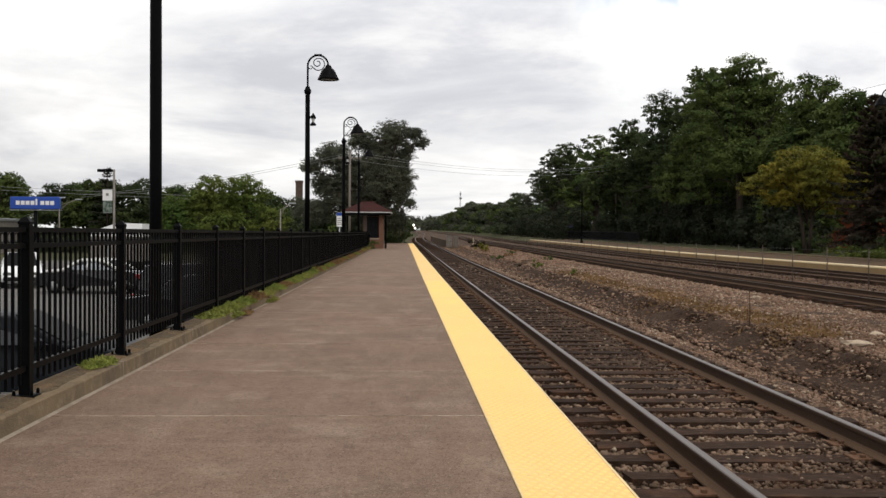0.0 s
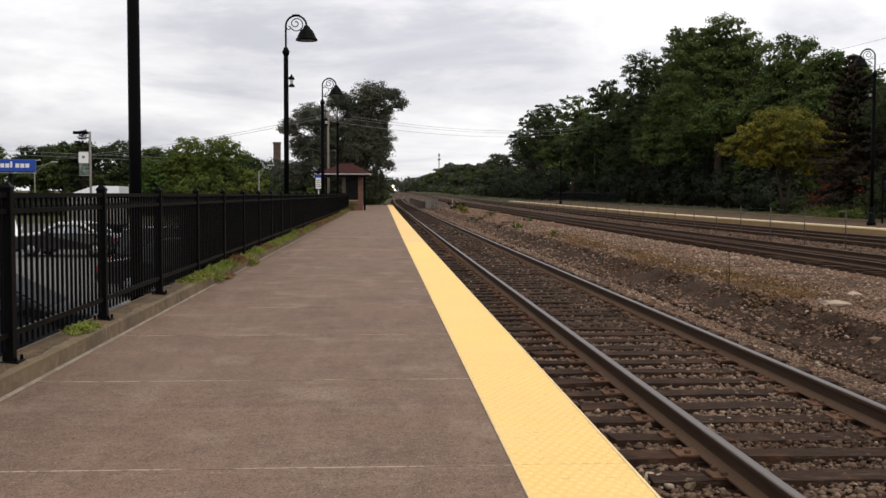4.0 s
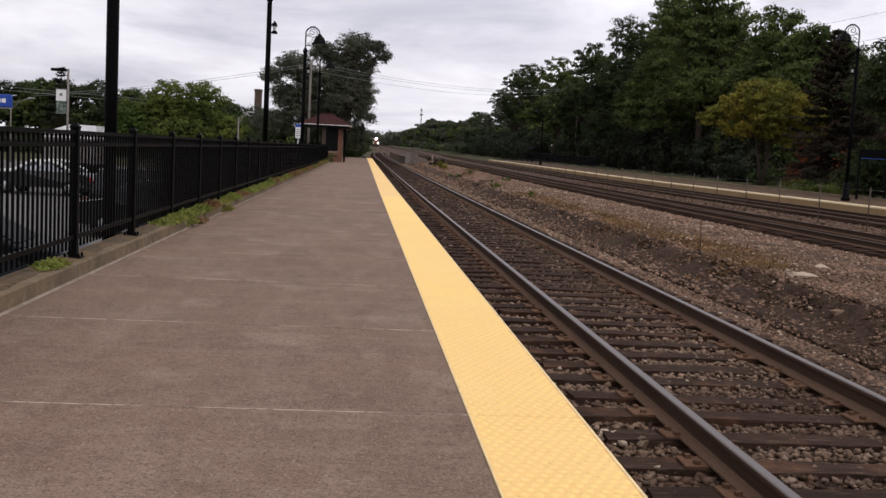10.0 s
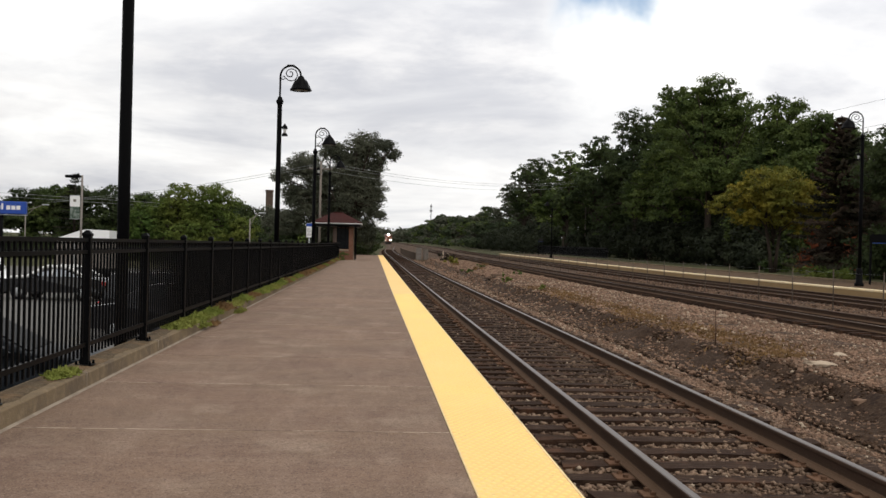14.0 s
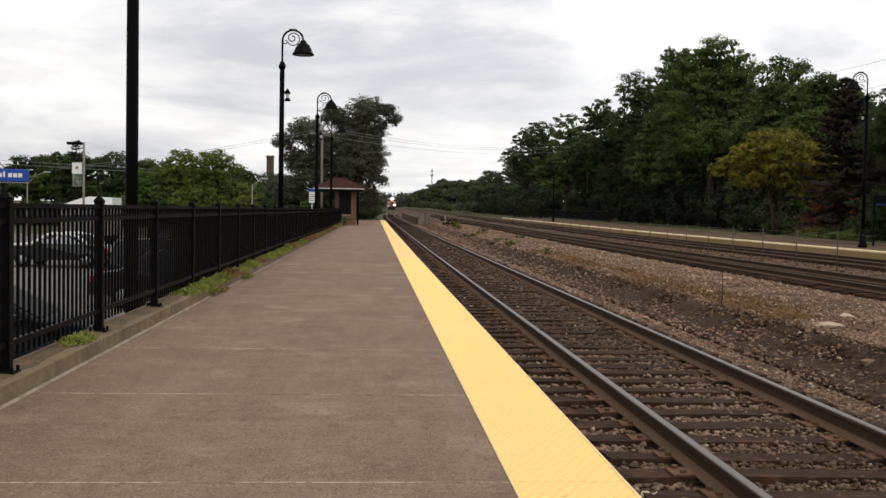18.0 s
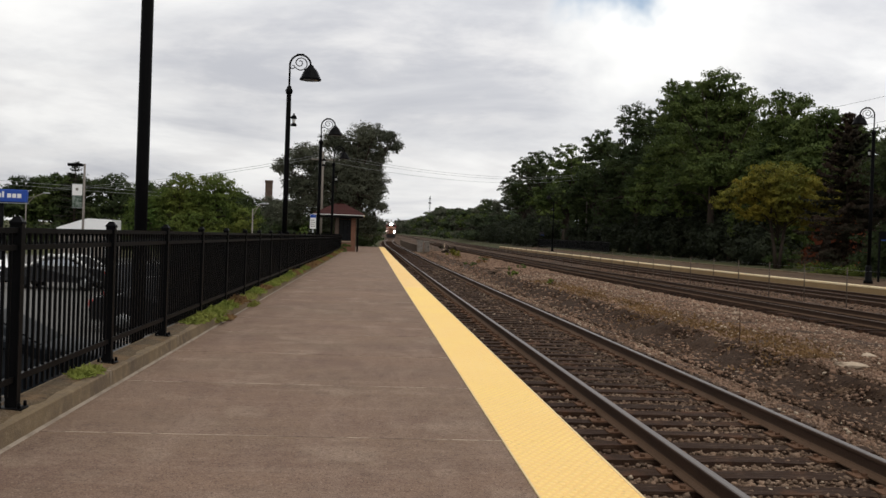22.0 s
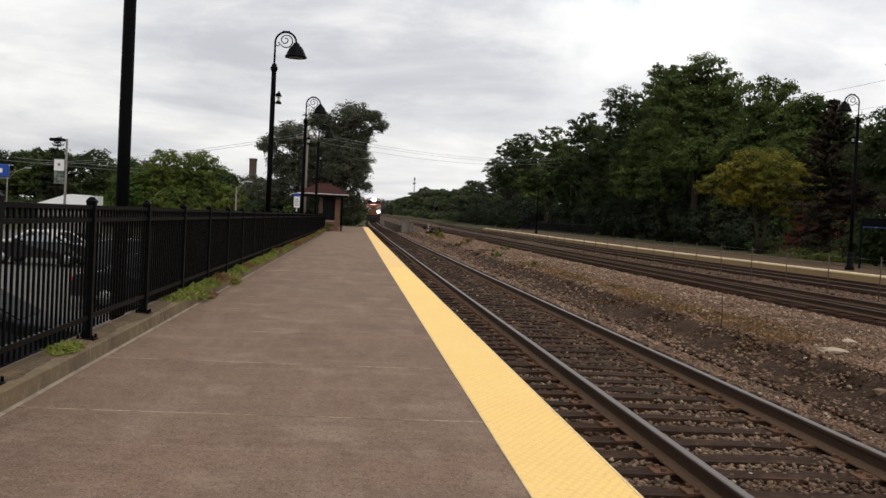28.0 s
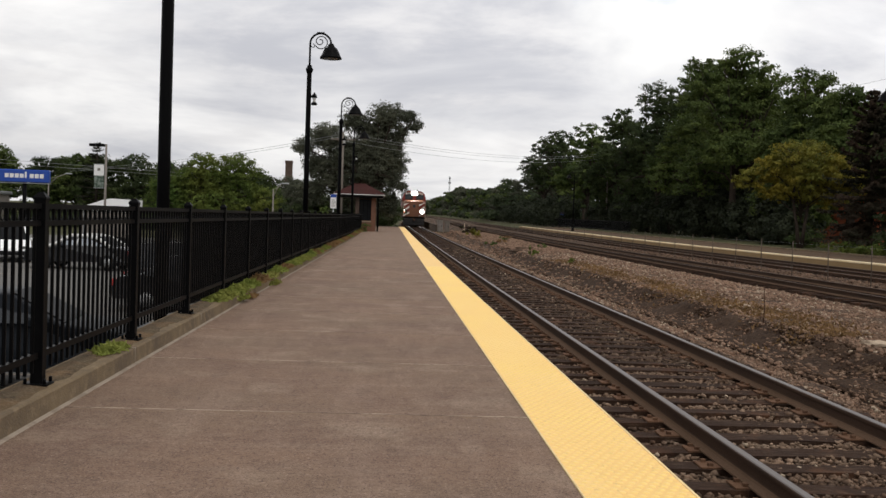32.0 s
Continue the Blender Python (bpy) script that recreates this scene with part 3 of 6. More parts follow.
    v2, f2 = leaf_quads(rng, np.concatenate(core), size * (2.4 if filling < 6 else 1.7), 0.0, 1.2)
    v, f = np.concatenate([v, v2]), np.concatenate([f, f2 + len(v)])
    cloud_mesh("crown", v, f, leaf, ob)
    return ob


def shrub(x, y, z, rows, leaf, leaves, size, label, seed, group="", name="shrub"):
    """A low bush: rows of (dx, dy, height of the centre, radius across, radius upwards)."""
    rng = np.random.default_rng(seed)
    ob = thing(name, x, y, z, label, name.split("_")[0], group)
    bm = bmesh.new()
    centres, facing = [], []
    for dx, dy, h, ra, rb in rows:
        for k in range(4):
            a = rng.uniform(0, 6.28)
            tube([(0, 0, -0.1), (dx * 0.5, dy * 0.5, h * 0.4), (dx + ra * 0.4 * math.cos(a), dy + ra * 0.4 * math.sin(a), h)], [0.03 * ra + 0.004, 0.02 * ra + 0.004, 0.004], 4, bm)
        n = leaves // len(rows)
        knot = ball(rng, max(4, n // 26)) * rng.uniform(0.55, 1.0, (max(4, n // 26), 1))
        pick = rng.integers(0, len(knot), n)
        e = ball(rng, n)
        d = knot[pick] + e * rng.uniform(0.05, 0.36, (n, 1))
        centres.append(d * (ra, ra, rb) + (dx, dy, h))
        facing.append(d * 0.5 + e * 0.6 + (0, 0, 0.5) + rng.normal(size=(n, 3)) * 0.4)
    part("stem", bm, BARK, ob)
    centres = np.concatenate(centres)
    centres[:, 2] = np.maximum(centres[:, 2], 0.01)
    v, f = leaf_quads(rng, centres, size, facing=np.concatenate(facing))
    cloud_mesh("foliage", v, f, leaf, ob)
    return ob


def weed(x, y, z, long, wide, tall, leaf, leaves, size, label, seed, group):
    """A ragged mat of small leaves along the kerb, with a few blades that stand up."""
    rng = np.random.default_rng(seed)
    ob = thing("weed", x, y, z, label, "weed", group)
    n = max(3, int(long / 0.16))
    root = rng.uniform(-1, 1, n) * long / 2
    lift = rng.uniform(0.25, 1.0, n) ** 1.6
    pick = rng.integers(0, n, leaves)
    c = np.stack([rng.normal(size=leaves) * wide * 0.45, root[pick] + rng.normal(size=leaves) * 0.10, np.zeros(leaves)], -1)
    fall = np.exp(-((c[:, 1] - root[pick]) / 0.12) ** 2)
    c[:, 2] = 0.006 + tall * lift[pick] * fall * rng.uniform(0, 1, leaves) ** 1.3
    bm = bmesh.new()
    for k in range(0, n, 2):
        tube([(0, 0, -0.02), (0.0, root[k] * 0.6, 0.004), (0.01, root[k], tall * lift[k])], 0.003, 4, bm)
    part("stem", bm, leaf, ob)
    v, f = leaf_quads(rng, c, size * 0.85, -0.5, 2.8)
    v[:, 2] = np.maximum(v[:, 2], 0.003)
    cloud_mesh("foliage", v, f, leaf, ob)
    return ob


def conifer(x, y, z, height, radius, leaf, leaves, size, label, seed, group=""):
    """Whorls of drooping boughs round a straight stem, shorter towards the top, with gaps between them."""
    rng = np.random.default_rng(seed)
    ob = thing("conifer", x, y, z, label, "tree", group)
    bm = tube([(0, 0, -0.3), (0, 0, height * 0.5), (0, 0, height * 0.99)], [0.2, 0.13, 0.02], 7)
    whorls = int(height / 0.42)
    boughs = []
    for i in range(whorls):
        s = (i + rng.uniform(-0.2, 0.2)) / whorls
        for k in range(11 if s < 0.85 else 6):
            a = rng.uniform(0, 6.28)
            reach = radius * (1 - s) ** 0.75 * rng.uniform(0.45, 1.18) + 0.12
            boughs.append((a, reach, height * (0.13 + 0.87 * max(s, 0)), -0.30 + 0.55 * s))
    per = max(10, leaves // len(boughs))
    centres, facing = [], []
    for a, reach, h, rise in boughs:
        t = rng.uniform(0.12, 1.0, per) ** 0.7
        side = rng.normal(size=per) * 0.16 * reach * (1.15 - t)
        out = np.array([math.cos(a), math.sin(a)])
        p = np.stack([out[0] * t * reach - out[1] * side, out[1] * t * reach + out[0] * side,
                      h + rise * reach * t ** 1.3 + 0.14 * reach * t ** 4 - np.abs(side) * 0.3 + rng.normal(size=per) * 0.05], -1)
        centres.append(p)
        facing.append(np.array([out[0] * 0.5, out[1] * 0.5, 1.0]) + rng.normal(size=(per, 3)) * 0.45)
        if reach > 0.5:
            tube([(0, 0, h), (out[0] * reach * 0.5, out[1] * reach * 0.5, h + rise * reach * 0.4), (out[0] * reach * 0.95, out[1] * reach * 0.95, h + rise * reach * 0.95 + 0.12 * reach)], [0.03, 0.02, 0.008], 4, bm)
    part("trunk", bm, BARK, ob)
    v, f = leaf_quads(rng, np.concatenate(centres), size, 0.5, 1.9, np.concatenate(facing))
    cloud_mesh("crown", v, f, leaf, ob)
    return ob


# ---- ground, platform, tracks ----
KERB_X, EDGE_X, STRIP_X = -2.45, 1.15, 0.590
PLATFORM_END = 112.0
RAIL_Z = -0.22
TRACKS = (2.825, 12.05, 17.95)
LOT_Z = -1.4
YARD_Z = -1.0


def bed_height(x):
    """The ballast across the line."""
    return smooth(x, ((1.1, -0.46), (1.7, -0.438), (2.8, -0.436), (4.0, -0.434), (4.6, -0.52), (5.3, -0.60), (5.75, -0.55), (6.15, -0.37),
                      (7.5, -0.34), (9.0, -0.38), (10.3, -0.45), (10.8, -0.49), (12.0, -0.435), (13.6, -0.46), (15.0, -0.44), (16.4, -0.47), (18.0, -0.43), (19.0, -0.44), (19.7, -0.42)))


def make_ground():
    xs = [-900, -300, -120, -70, -45, -25, -10, -5, -3.6, -2.7, 0, 1.0, 5, 10, 15, 19.7, 25.4, 30, 40, 60, 120, 300, 900]
    zs = [-1.3, -1.3, -1.2, -1.1, -1.06, -1.06, -1.06, -1.06, -1.06, -1.06, -0.9, -0.75, -0.8, -0.7, -0.75, -0.75, -0.12, -0.05, 0.1, 0.1, 0.1, 0, 0]
    ys = steps(-60, 1800, 5, 1.15, 60)
    v = [(x + bend(y), y, z + grade(y) - (0.46 if x < -2 and y < 58 else 0)) for y in ys for x, z in zip(xs, zs)]
    n = len(xs)
    f = [(j * n + i, j * n + i + 1, (j + 1) * n + i + 1, (j + 1) * n + i) for j in range(len(ys) - 1) for i in range(n - 1)]
    ob = cloud_mesh("ground", v, f, GRASS)
    tagged(ob, "grassy ground with patches of bare soil beyond the line", "ground", kind="structure")


def make_ballast():
    xs = [1.1 + 0.2 * i for i in range(94)]
    ys = [-40, -20, -12] + [-6 + 0.35 * i for i in range(120)] + steps(36, 1500, 1.0, 1.1, 40)[1:]
    v = []
    for y in ys:
        for x in xs:
            q = noise.noise((x * 1.6, y * 1.1, 0.3)) * 0.045 + noise.noise((x * 5, y * 5, 2.3)) * 0.02
            near_track = min(abs(x - c) for c in TRACKS) < 1.4
            v.append(on(x, y, bed_height(x) + q * (0.25 if near_track else 1.6)))
    n = len(xs)
    f = [(j * n + i, j * n + i + 1, (j + 1) * n + i + 1, (j + 1) * n + i) for j in range(len(ys) - 1) for i in range(n - 1)]
    ob = cloud_mesh("ballast", v, f, BALLAST_BED)
    tagged(ob, "brown-grey crushed stone ballast bed with dark soil in a ditch", "ballast", kind="structure")


def make_far_bed(x0, x1, label):
    n = int((x1 - x0) / 0.2)
    xs = [x0 + (x1 - x0) * i / n for i in range(n + 1)]
    ys = [-20] + [0.7 * i for i in range(110)] + steps(78, 900, 1.5, 1.1, 40)
    v = []
    for y in ys:
        for i, x in enumerate(xs):
            q = noise.noise((x * 1.6, y * 1.1, 0.3)) * 0.045 + noise.noise((x * 5, y * 5, 2.3)) * 0.02
            near_track = min(abs(x - c) for c in TRACKS) < 1.1
            edge = 0 < i < n
            v.append(on(x + (0.25 * noise.noise((y * 0.6, 8, x)) if not edge else 0), y, bed_height(x) + q * (0.25 if near_track else 1.6) + (0.012 if edge else -0.04)))
    f = [(j * (n + 1) + i, j * (n + 1) + i + 1, (j + 1) * (n + 1) + i + 1, (j + 1) * (n + 1) + i) for j in range(len(ys) - 1) for i in range(n)]
    tagged(cloud_mesh("far_track_bed", v, f, DARK_BALLAST), label, "ballast", kind="structure")


def make_platform():
    ob = thing("platform", 0, 0, 0, "long brown-grey concrete platform in wide slabs with thin joints", "platform", kind="structure")
    joints = [4.925 + 2.36 * k for k in range(-10, 100)]
    joints = [j for j in joints if -18 < j < PLATFORM_END] + [PLATFORM_END]
    for a, b in zip(joints, joints[1:]):
        g = 0.008
        part("slab", sweep([(KERB_X, -0.3), (KERB_X, 0), (STRIP_X - 0.004, 0), (STRIP_X - 0.004, -0.3)], [a + g, b - g]), CONCRETE, ob)
        part("edge_slab", sweep([(STRIP_X - 0.004, -0.35), (STRIP_X - 0.004, -0.012), (EDGE_X, -0.012), (EDGE_X, -0.35)], [a + g, b - g]), CONCRETE, ob)
        part("joint_filler", sweep([(KERB_X, -0.2), (KERB_X, 0.0025), (STRIP_X - 0.006, 0.0025), (STRIP_X - 0.006, -0.2)], [b - g, b + g]), JOINT, ob)
    part("footing", sweep([(KERB_X - 0.2, -1.2), (KERB_X - 0.2, -0.3), (EDGE_X - 0.12, -0.36), (EDGE_X - 0.12, -1.2)], steps(-18, PLATFORM_END, 8, 1.0)), KERB, ob)
    strip = thing("tactile_strip", 0, 0, 0, "yellow tactile warning strip with raised domes along the platform edge", "tactile paving", kind="structure")
    for a, b in zip(joints, joints[1:]):
        part("panel", sweep([(STRIP_X, -0.012), (STRIP_X, 0.004), (EDGE_X, 0.004), (EDGE_X, -0.012)], [a + 0.004, b - 0.004]), YELLOW, strip)
    for x0, x1 in ((STRIP_X - 0.003, STRIP_X + 0.006), (EDGE_X - 0.010, EDGE_X + 0.004)):
        part("edge_trim", sweep([(x0, -0.008), (x0, 0.0075), (x1, 0.0075), (x1, -0.008)], steps(-18, PLATFORM_END, 3, 1.05)), STRIP_EDGE, strip, "thin pale edge trim")
    # the domes of the panels nearest to the place where one stands
    ring = [(math.cos(k * math.pi / 3), math.sin(k * math.pi / 3)) for k in range(6)]
    v, f = [], []
    for j in range(int(26 / 0.06)):
        y = 2.0 + j * 0.06
        for i in range(9):
            x = STRIP_X + (0.028 if j % 2 else 0.057) + i * 0.0590
            if x > EDGE_X - 0.02:
                continue
            c = on(x, y, 0.004)
            k = len(v)
            for r, h in ((0.0215, 0.0), (0.014, 0.0050)):
                v += [(c.x + r * a, c.y + r * b, c.z + h) for a, b in ring]
            f += [(k + q, k + (q + 1) % 6, k + 6 + (q + 1) % 6, k + 6 + q) for q in range(6)]
            f += [(k + 6, k + 7, k + 8, k + 9), (k + 6, k + 9, k + 10, k + 11)]
    tagged(cloud_mesh("dome", v, f, DOME_YELLOW, strip), kind="stuff")
    kerb = thing("kerb", 0, 0, 0, "weathered concrete kerb that carries the fence", "kerb", kind="structure")
    cuts = [-18.2]
    while cuts[-1] < 92:
        cuts.append(cuts[-1] + 3.05)
    for a, b in zip(cuts, cuts[1:]):
        part("kerb_stone", sweep([(KERB_X + 0.012, -0.02), (KERB_X, 0.122), (KERB_X - 0.012, 0.133), (KERB_X - 0.29, 0.140), (KERB_X - 0.29, -1.1), (KERB_X + 0.012, -1.1)], [a + 0.006, b - 0.006]), KERB, kerb)
    part("sealant_line", sweep([(KERB_X + 0.036, 0.001), (KERB_X + 0.030, 0.006), (KERB_X + 0.010, 0.012), (KERB_X + 0.010, 0.001)], steps(-18, 90, 3, 1.05)), SEALANT, kerb)
    for y in cuts[1:]:
        part("mortar_joint", box(KERB_X - 0.28, KERB_X + 0.014, y - 0.011, y + 0.011, 0.0, 0.136, 0.002), SEALANT, kerb)
    # washed-in soil and litter along the fence, with a ragged edge
    ys = [-6 + 0.12 * k for k in range(520)]
    v = []
    for y in ys:
        reach = 0.055 + 0.05 * noise.noise((y * 0.9, 3.3, 0)) + 0.035 * noise.noise((y * 5, 1.3, 0))
        for i in range(6):
            s = i / 5
            x = KERB_X - 0.285 + (0.285 - reach) * s
            v.append(on(x, y, 0.136 + 0.004 * (1 - s) + (0.012 * (1 - s) * (1 + noise.noise((x * 20, y * 6, 0))) if 0 < i < 5 else -0.002)))
    f = [(j * 6 + i, j * 6 + i + 1, j * 6 + i + 7, j * 6 + i + 6) for j in range(len(ys) - 1) for i in range(5)]
    tagged(cloud_mesh("washed_soil", v, f, KERB_DIRT, kerb), "brown washed-in soil along the fence")


def make_track(c, label, first_tie, ties, single):
    ob = thing("railway_track", 0, 0, 0, label, "railway track", "railway tracks", "structure")
    z = RAIL_Z
    ys = steps(-30, 1300, 4.0, 1.08, 20)
    for side in (-1, 1):
        x = c + side * 0.755
        head = [(0.031, z - 0.006), (0.035, z - 0.012), (0.035, z - 0.030), (0.011, z - 0.043), (0.009, z - 0.108), (0.012, z - 0.118)]
        rail = part("rail", sweep([(x + a, h) for a, h in head] + [(x - a, h) for a, h in reversed(head)], ys), RAIL_SIDE, ob)
        # the foot's paler colour includes the light on its upward slope
        foot = [(0.012, z - 0.118), (0.024, z - 0.132), (0.068, z - 0.147), (0.069, z - 0.158)]
        part("rail_foot", sweep([(x + a, h) for a, h in foot] + [(x - a, h) for a, h in reversed(foot)], ys), RAIL_FOOT, rail, "dusty tan rail foot, light on its upward slope put into the colour")
        part("running_surface", sweep([(x - 0.030, z - 0.0065), (x - 0.024, z), (x + 0.024, z), (x + 0.030, z - 0.0065)], ys), RAIL_TOP if c < 5 else RAIL_DULL, rail)
    rng = random.Random(int(c * 100))
    shapes = []
    for k in range(6):
        bm = box(-1.30, 1.30, -0.112, 0.112, -0.17, 0.0)
        bmesh.ops.subdivide_edges(bm, edges=[e for e in bm.edges if abs(e.verts[0].co.x - e.verts[1].co.x) > 1], cuts=5)
        for v in bm.verts:
            v.co += Vector((rng.uniform(-0.03, 0.03), rng.uniform(-0.014, 0.014), rng.uniform(-0.010, 0.004)))
        me = bpy.data.meshes.new("tie")
        bm.to_mesh(me)
        bm.free()
        me.materials.append(TIE)
        shapes.append(me)
    plate = box(-0.185, 0.185, -0.10, 0.10, -0.004, 0.014, 0.004)
    for px, py in ((-0.13, 0.06), (0.13, -0.06), (-0.11, -0.06), (0.11, 0.06)):
        box(px - 0.017, px + 0.017, py - 0.017, py + 0.017, 0.014, 0.036, 0, plate)
    pm = bpy.data.meshes.new("tie_plate")
    plate.to_mesh(pm)
    plate.free()
    pm.materials.append(PLATE_RUST)
    far_v, far_f = [], []
    for i in range(ties):
        y = first_tie + 0.535 * i + rng.uniform(-0.03, 0.03)
        p = on(c + rng.uniform(-0.04, 0.04), y, z - 0.164 + rng.uniform(-0.012, 0.004))
        if i < single:
            tie = shared("tie", shapes[i % 6], ob, pose(p.x, p.y, p.z, 0, rng.uniform(-0.3, 0.3), rng.uniform(-1.2, 1.2) + 180 * (i % 2)))
            if 35 < i < 110 and c < 5:
                for side in (-1, 1):
                    shared("tie_plate", pm, tie, pose(side * 0.755, 0, 0.002))
        else:
            k = len(far_v)
            far_v += [(p.x + a, p.y + b, p.z + h) for h in (-0.15, 0) for a, b in ((-1.3, -0.11), (1.3, -0.11), (1.3, 0.11), (-1.3, 0.11))]
            far_f += [(k + 4, k + 5, k + 6, k + 7), (k, k + 1, k + 5, k + 4), (k + 1, k + 2, k + 6, k + 5), (k + 3, k, k + 4, k + 7)]
    if far_v:
        tagged(cloud_mesh("far_ties", far_v, far_f, TIE, ob), kind="stuff")


def make_far_platform():
    """The edge strip, its face and a narrow deck with a pale back kerb."""
    ob = thing("far_platform", 0, 0, 0, "low concrete platform across the tracks with a yellow edge strip", "platform", kind="structure")
    ys = steps(-20, 160, 6, 1.02)
    part("deck", sweep([(19.66, -0.8), (19.66, -0.02), (24.9, -0.02), (24.9, -0.8)], ys), FAR_DECK, ob)
    part("edge_face", sweep([(19.60, -0.55), (19.60, -0.06), (19.66, -0.06), (19.66, -0.55)], ys), FAR_FACE, ob)
    part("yellow_strip", sweep([(19.60, -0.056), (19.60, 0.0), (20.2, 0.0), (20.2, -0.016)], ys), FAR_YELLOW, ob)
    part("back_kerb", sweep([(24.9, -0.4), (24.9, 0.07), (25.3, 0.07), (25.3, -0.4)], ys), KERB, ob)


def make_lot():
    ys = [-30, 0, 20, 40, 52, 58, 80, 105]
    v = [(x, y, LOT_Z if y < 53 else YARD_Z) for y in ys for x in (-60, -30, -15, -2.75)]
    f = [(j * 4 + i, j * 4 + i + 1, j * 4 + i + 5, j * 4 + i + 4) for j in range(len(ys) - 1) for i in range(3)]
    tagged(cloud_mesh("parking_lot", v, f, ASPHALT), "grey asphalt car park below the platform", "car park", kind="structure")


make_ground()
make_lot()
make_ballast()
make_far_bed(10.55, 13.5, "dark rust-stained ballast under the middle track")
make_far_bed(16.5, 19.6, "dark rust-stained ballast under the track along the far platform")
make_platform()
make_track(TRACKS[0], "worn timber-tied track with rusty rails beside the platform", -18.0, 448, 220)
make_track(TRACKS[1], "timber-tied track in the middle of the line", -3.0, 420, 60)
make_track(TRACKS[2], "timber-tied track along the far platform", -3.0, 420, 40)
make_far_platform()


# ---- fence ----
FENCE_X = -2.60


def make_fence():
    fence = thing("fence", 0, 0, 0, "black steel picket fence along the back of the platform", "fence")
    bm = box(-0.038, 0.038, -0.038, 0.038, 0, 1.20, 0.004)
    pm = bpy.data.meshes.new("post")
    bm.to_mesh(pm)
    bm.free()
    pm.materials.append(BLACK)
    cap = bmesh.new()
    box(-0.043, 0.043, -0.043, 0.043, 1.19, 1.213, 0.004, cap)
    bmesh.ops.create_cone(cap, cap_ends=True, segments=4, radius1=0.054, radius2=0.022, depth=0.03, matrix=pose(0, 0, 1.228, 0, 0, 45))
    cm = bpy.data.meshes.new("cap")
    cap.to_mesh(cm)
    cap.free()
    cm.materials.append(BLACK)
    foot = box(-0.080, 0.080, -0.080, 0.080, 0, 0.014, 0.003)
    for a in (-1, 1):
        for b in (-1, 1):
            lathe([(0.012, 0.0), (0.012, 0.032), (0.007, 0.036)], 6, foot, (a * 0.061, b * 0.061, 0.012))
    fm = bpy.data.meshes.new("base_plate")
    foot.to_mesh(fm)
    foot.free()
    fm.materials.append(BLACK)
    wm = bpy.data.meshes.new("picket")
    bm = box(-0.0095, 0.0095, -0.0095, 0.0095, 0.09, 1.165)
    bm.to_mesh(wm)
    bm.free()
    wm.materials.append(BLACK)
    ring = bmesh.new()
    loops = []
    for i in range(12):
        a = 2 * math.pi * i / 12
        loops.append([ring.verts.new((0.005 * dx, (0.034 + 0.005 * dr) * math.cos(a), 1.0975 + (0.034 + 0.005 * dr) * math.sin(a))) for dx, dr in ((-1, 0), (0, 1), (1, 0), (0, -1))])
    for i in range(12):
        for j in range(4):
            ring.faces.new((loops[i][j], loops[i][(j + 1) % 4], loops[(i + 1) % 12][(j + 1) % 4], loops[(i + 1) % 12][j]))
    bmesh.ops.recalc_face_normals(ring, faces=ring.faces)
    rm = bpy.data.meshes.new("ring")
    ring.to_mesh(rm)
    ring.free()
    rm.materials.append(BLACK)
    v, f, count = [], [], 0
    for k in range(-9, 30):
        y = 9.755 + 2.44 * k
        p = on(FENCE_X, y, 0.135)
        post = shared("post", pm, fence, Matrix.Translation(p))
        shared("cap", cm, post, Matrix())
        shared("base_plate", fm, post, Matrix())
        if k == 29:
            break
        q = on(FENCE_X, y + 2.44, 0.135)
        for lo, hi, w in ((0.175, 0.215, 0.018), (1.025, 1.06, 0.018), (1.135, 1.17, 0.02)):
            bm = bmesh.new()
            ring = [[bm.verts.new(e + Vector((a * w, 0, h))) for a, h in ((-1, lo), (1, lo), (1, hi), (-1, hi))] for e in (p + Vector((0, 0.045, 0)), q - Vector((0, 0.045, 0)))]
            for i in range(4):
                bm.faces.new((ring[0][i], ring[0][(i + 1) % 4], ring[1][(i + 1) % 4], ring[1][i]))
            part("rail", bm, BLACK, fence)
        for i in range(20 if -3 <= k < 9 else 0):
            shared("ring", rm, fence, Matrix.Translation(p.lerp(q, (i + 0.5) / 20)))
        for i in range(19):
            e = p.lerp(q, (i + 1) / 20)
            if count < 300 and k >= -1:
                shared("picket", wm, fence, Matrix.Translation(e))
                count += 1
            else:
                n = len(v)
                v += [(e.x + a, e.y + b, e.z + h) for h in (0.09, 1.165) for a, b in ((-0.0095, -0.0095), (0.0095, -0.0095), (0.0095, 0.0095), (-0.0095, 0.0095))]
                f += [(n + a, n + (a + 1) % 4, n + 4 + (a + 1) % 4, n + 4 + a) for a in range(4)]
    tagged(cloud_mesh("far_infill", v, f, BLACK, fence), kind="stuff")


make_fence()


# ---- lamps ----
def arc(cx, cz, r, a0, a1, n=10, r1=None):
    r1 = r if r1 is None else r1
    return [(cx + (r + (r1 - r) * i / n) * math.cos(radians(a0 + (a1 - a0) * i / n)), 0, cz + (r + (r1 - r) * i / n) * math.sin(radians(a0 + (a1 - a0) * i / n))) for i in range(n + 1)]


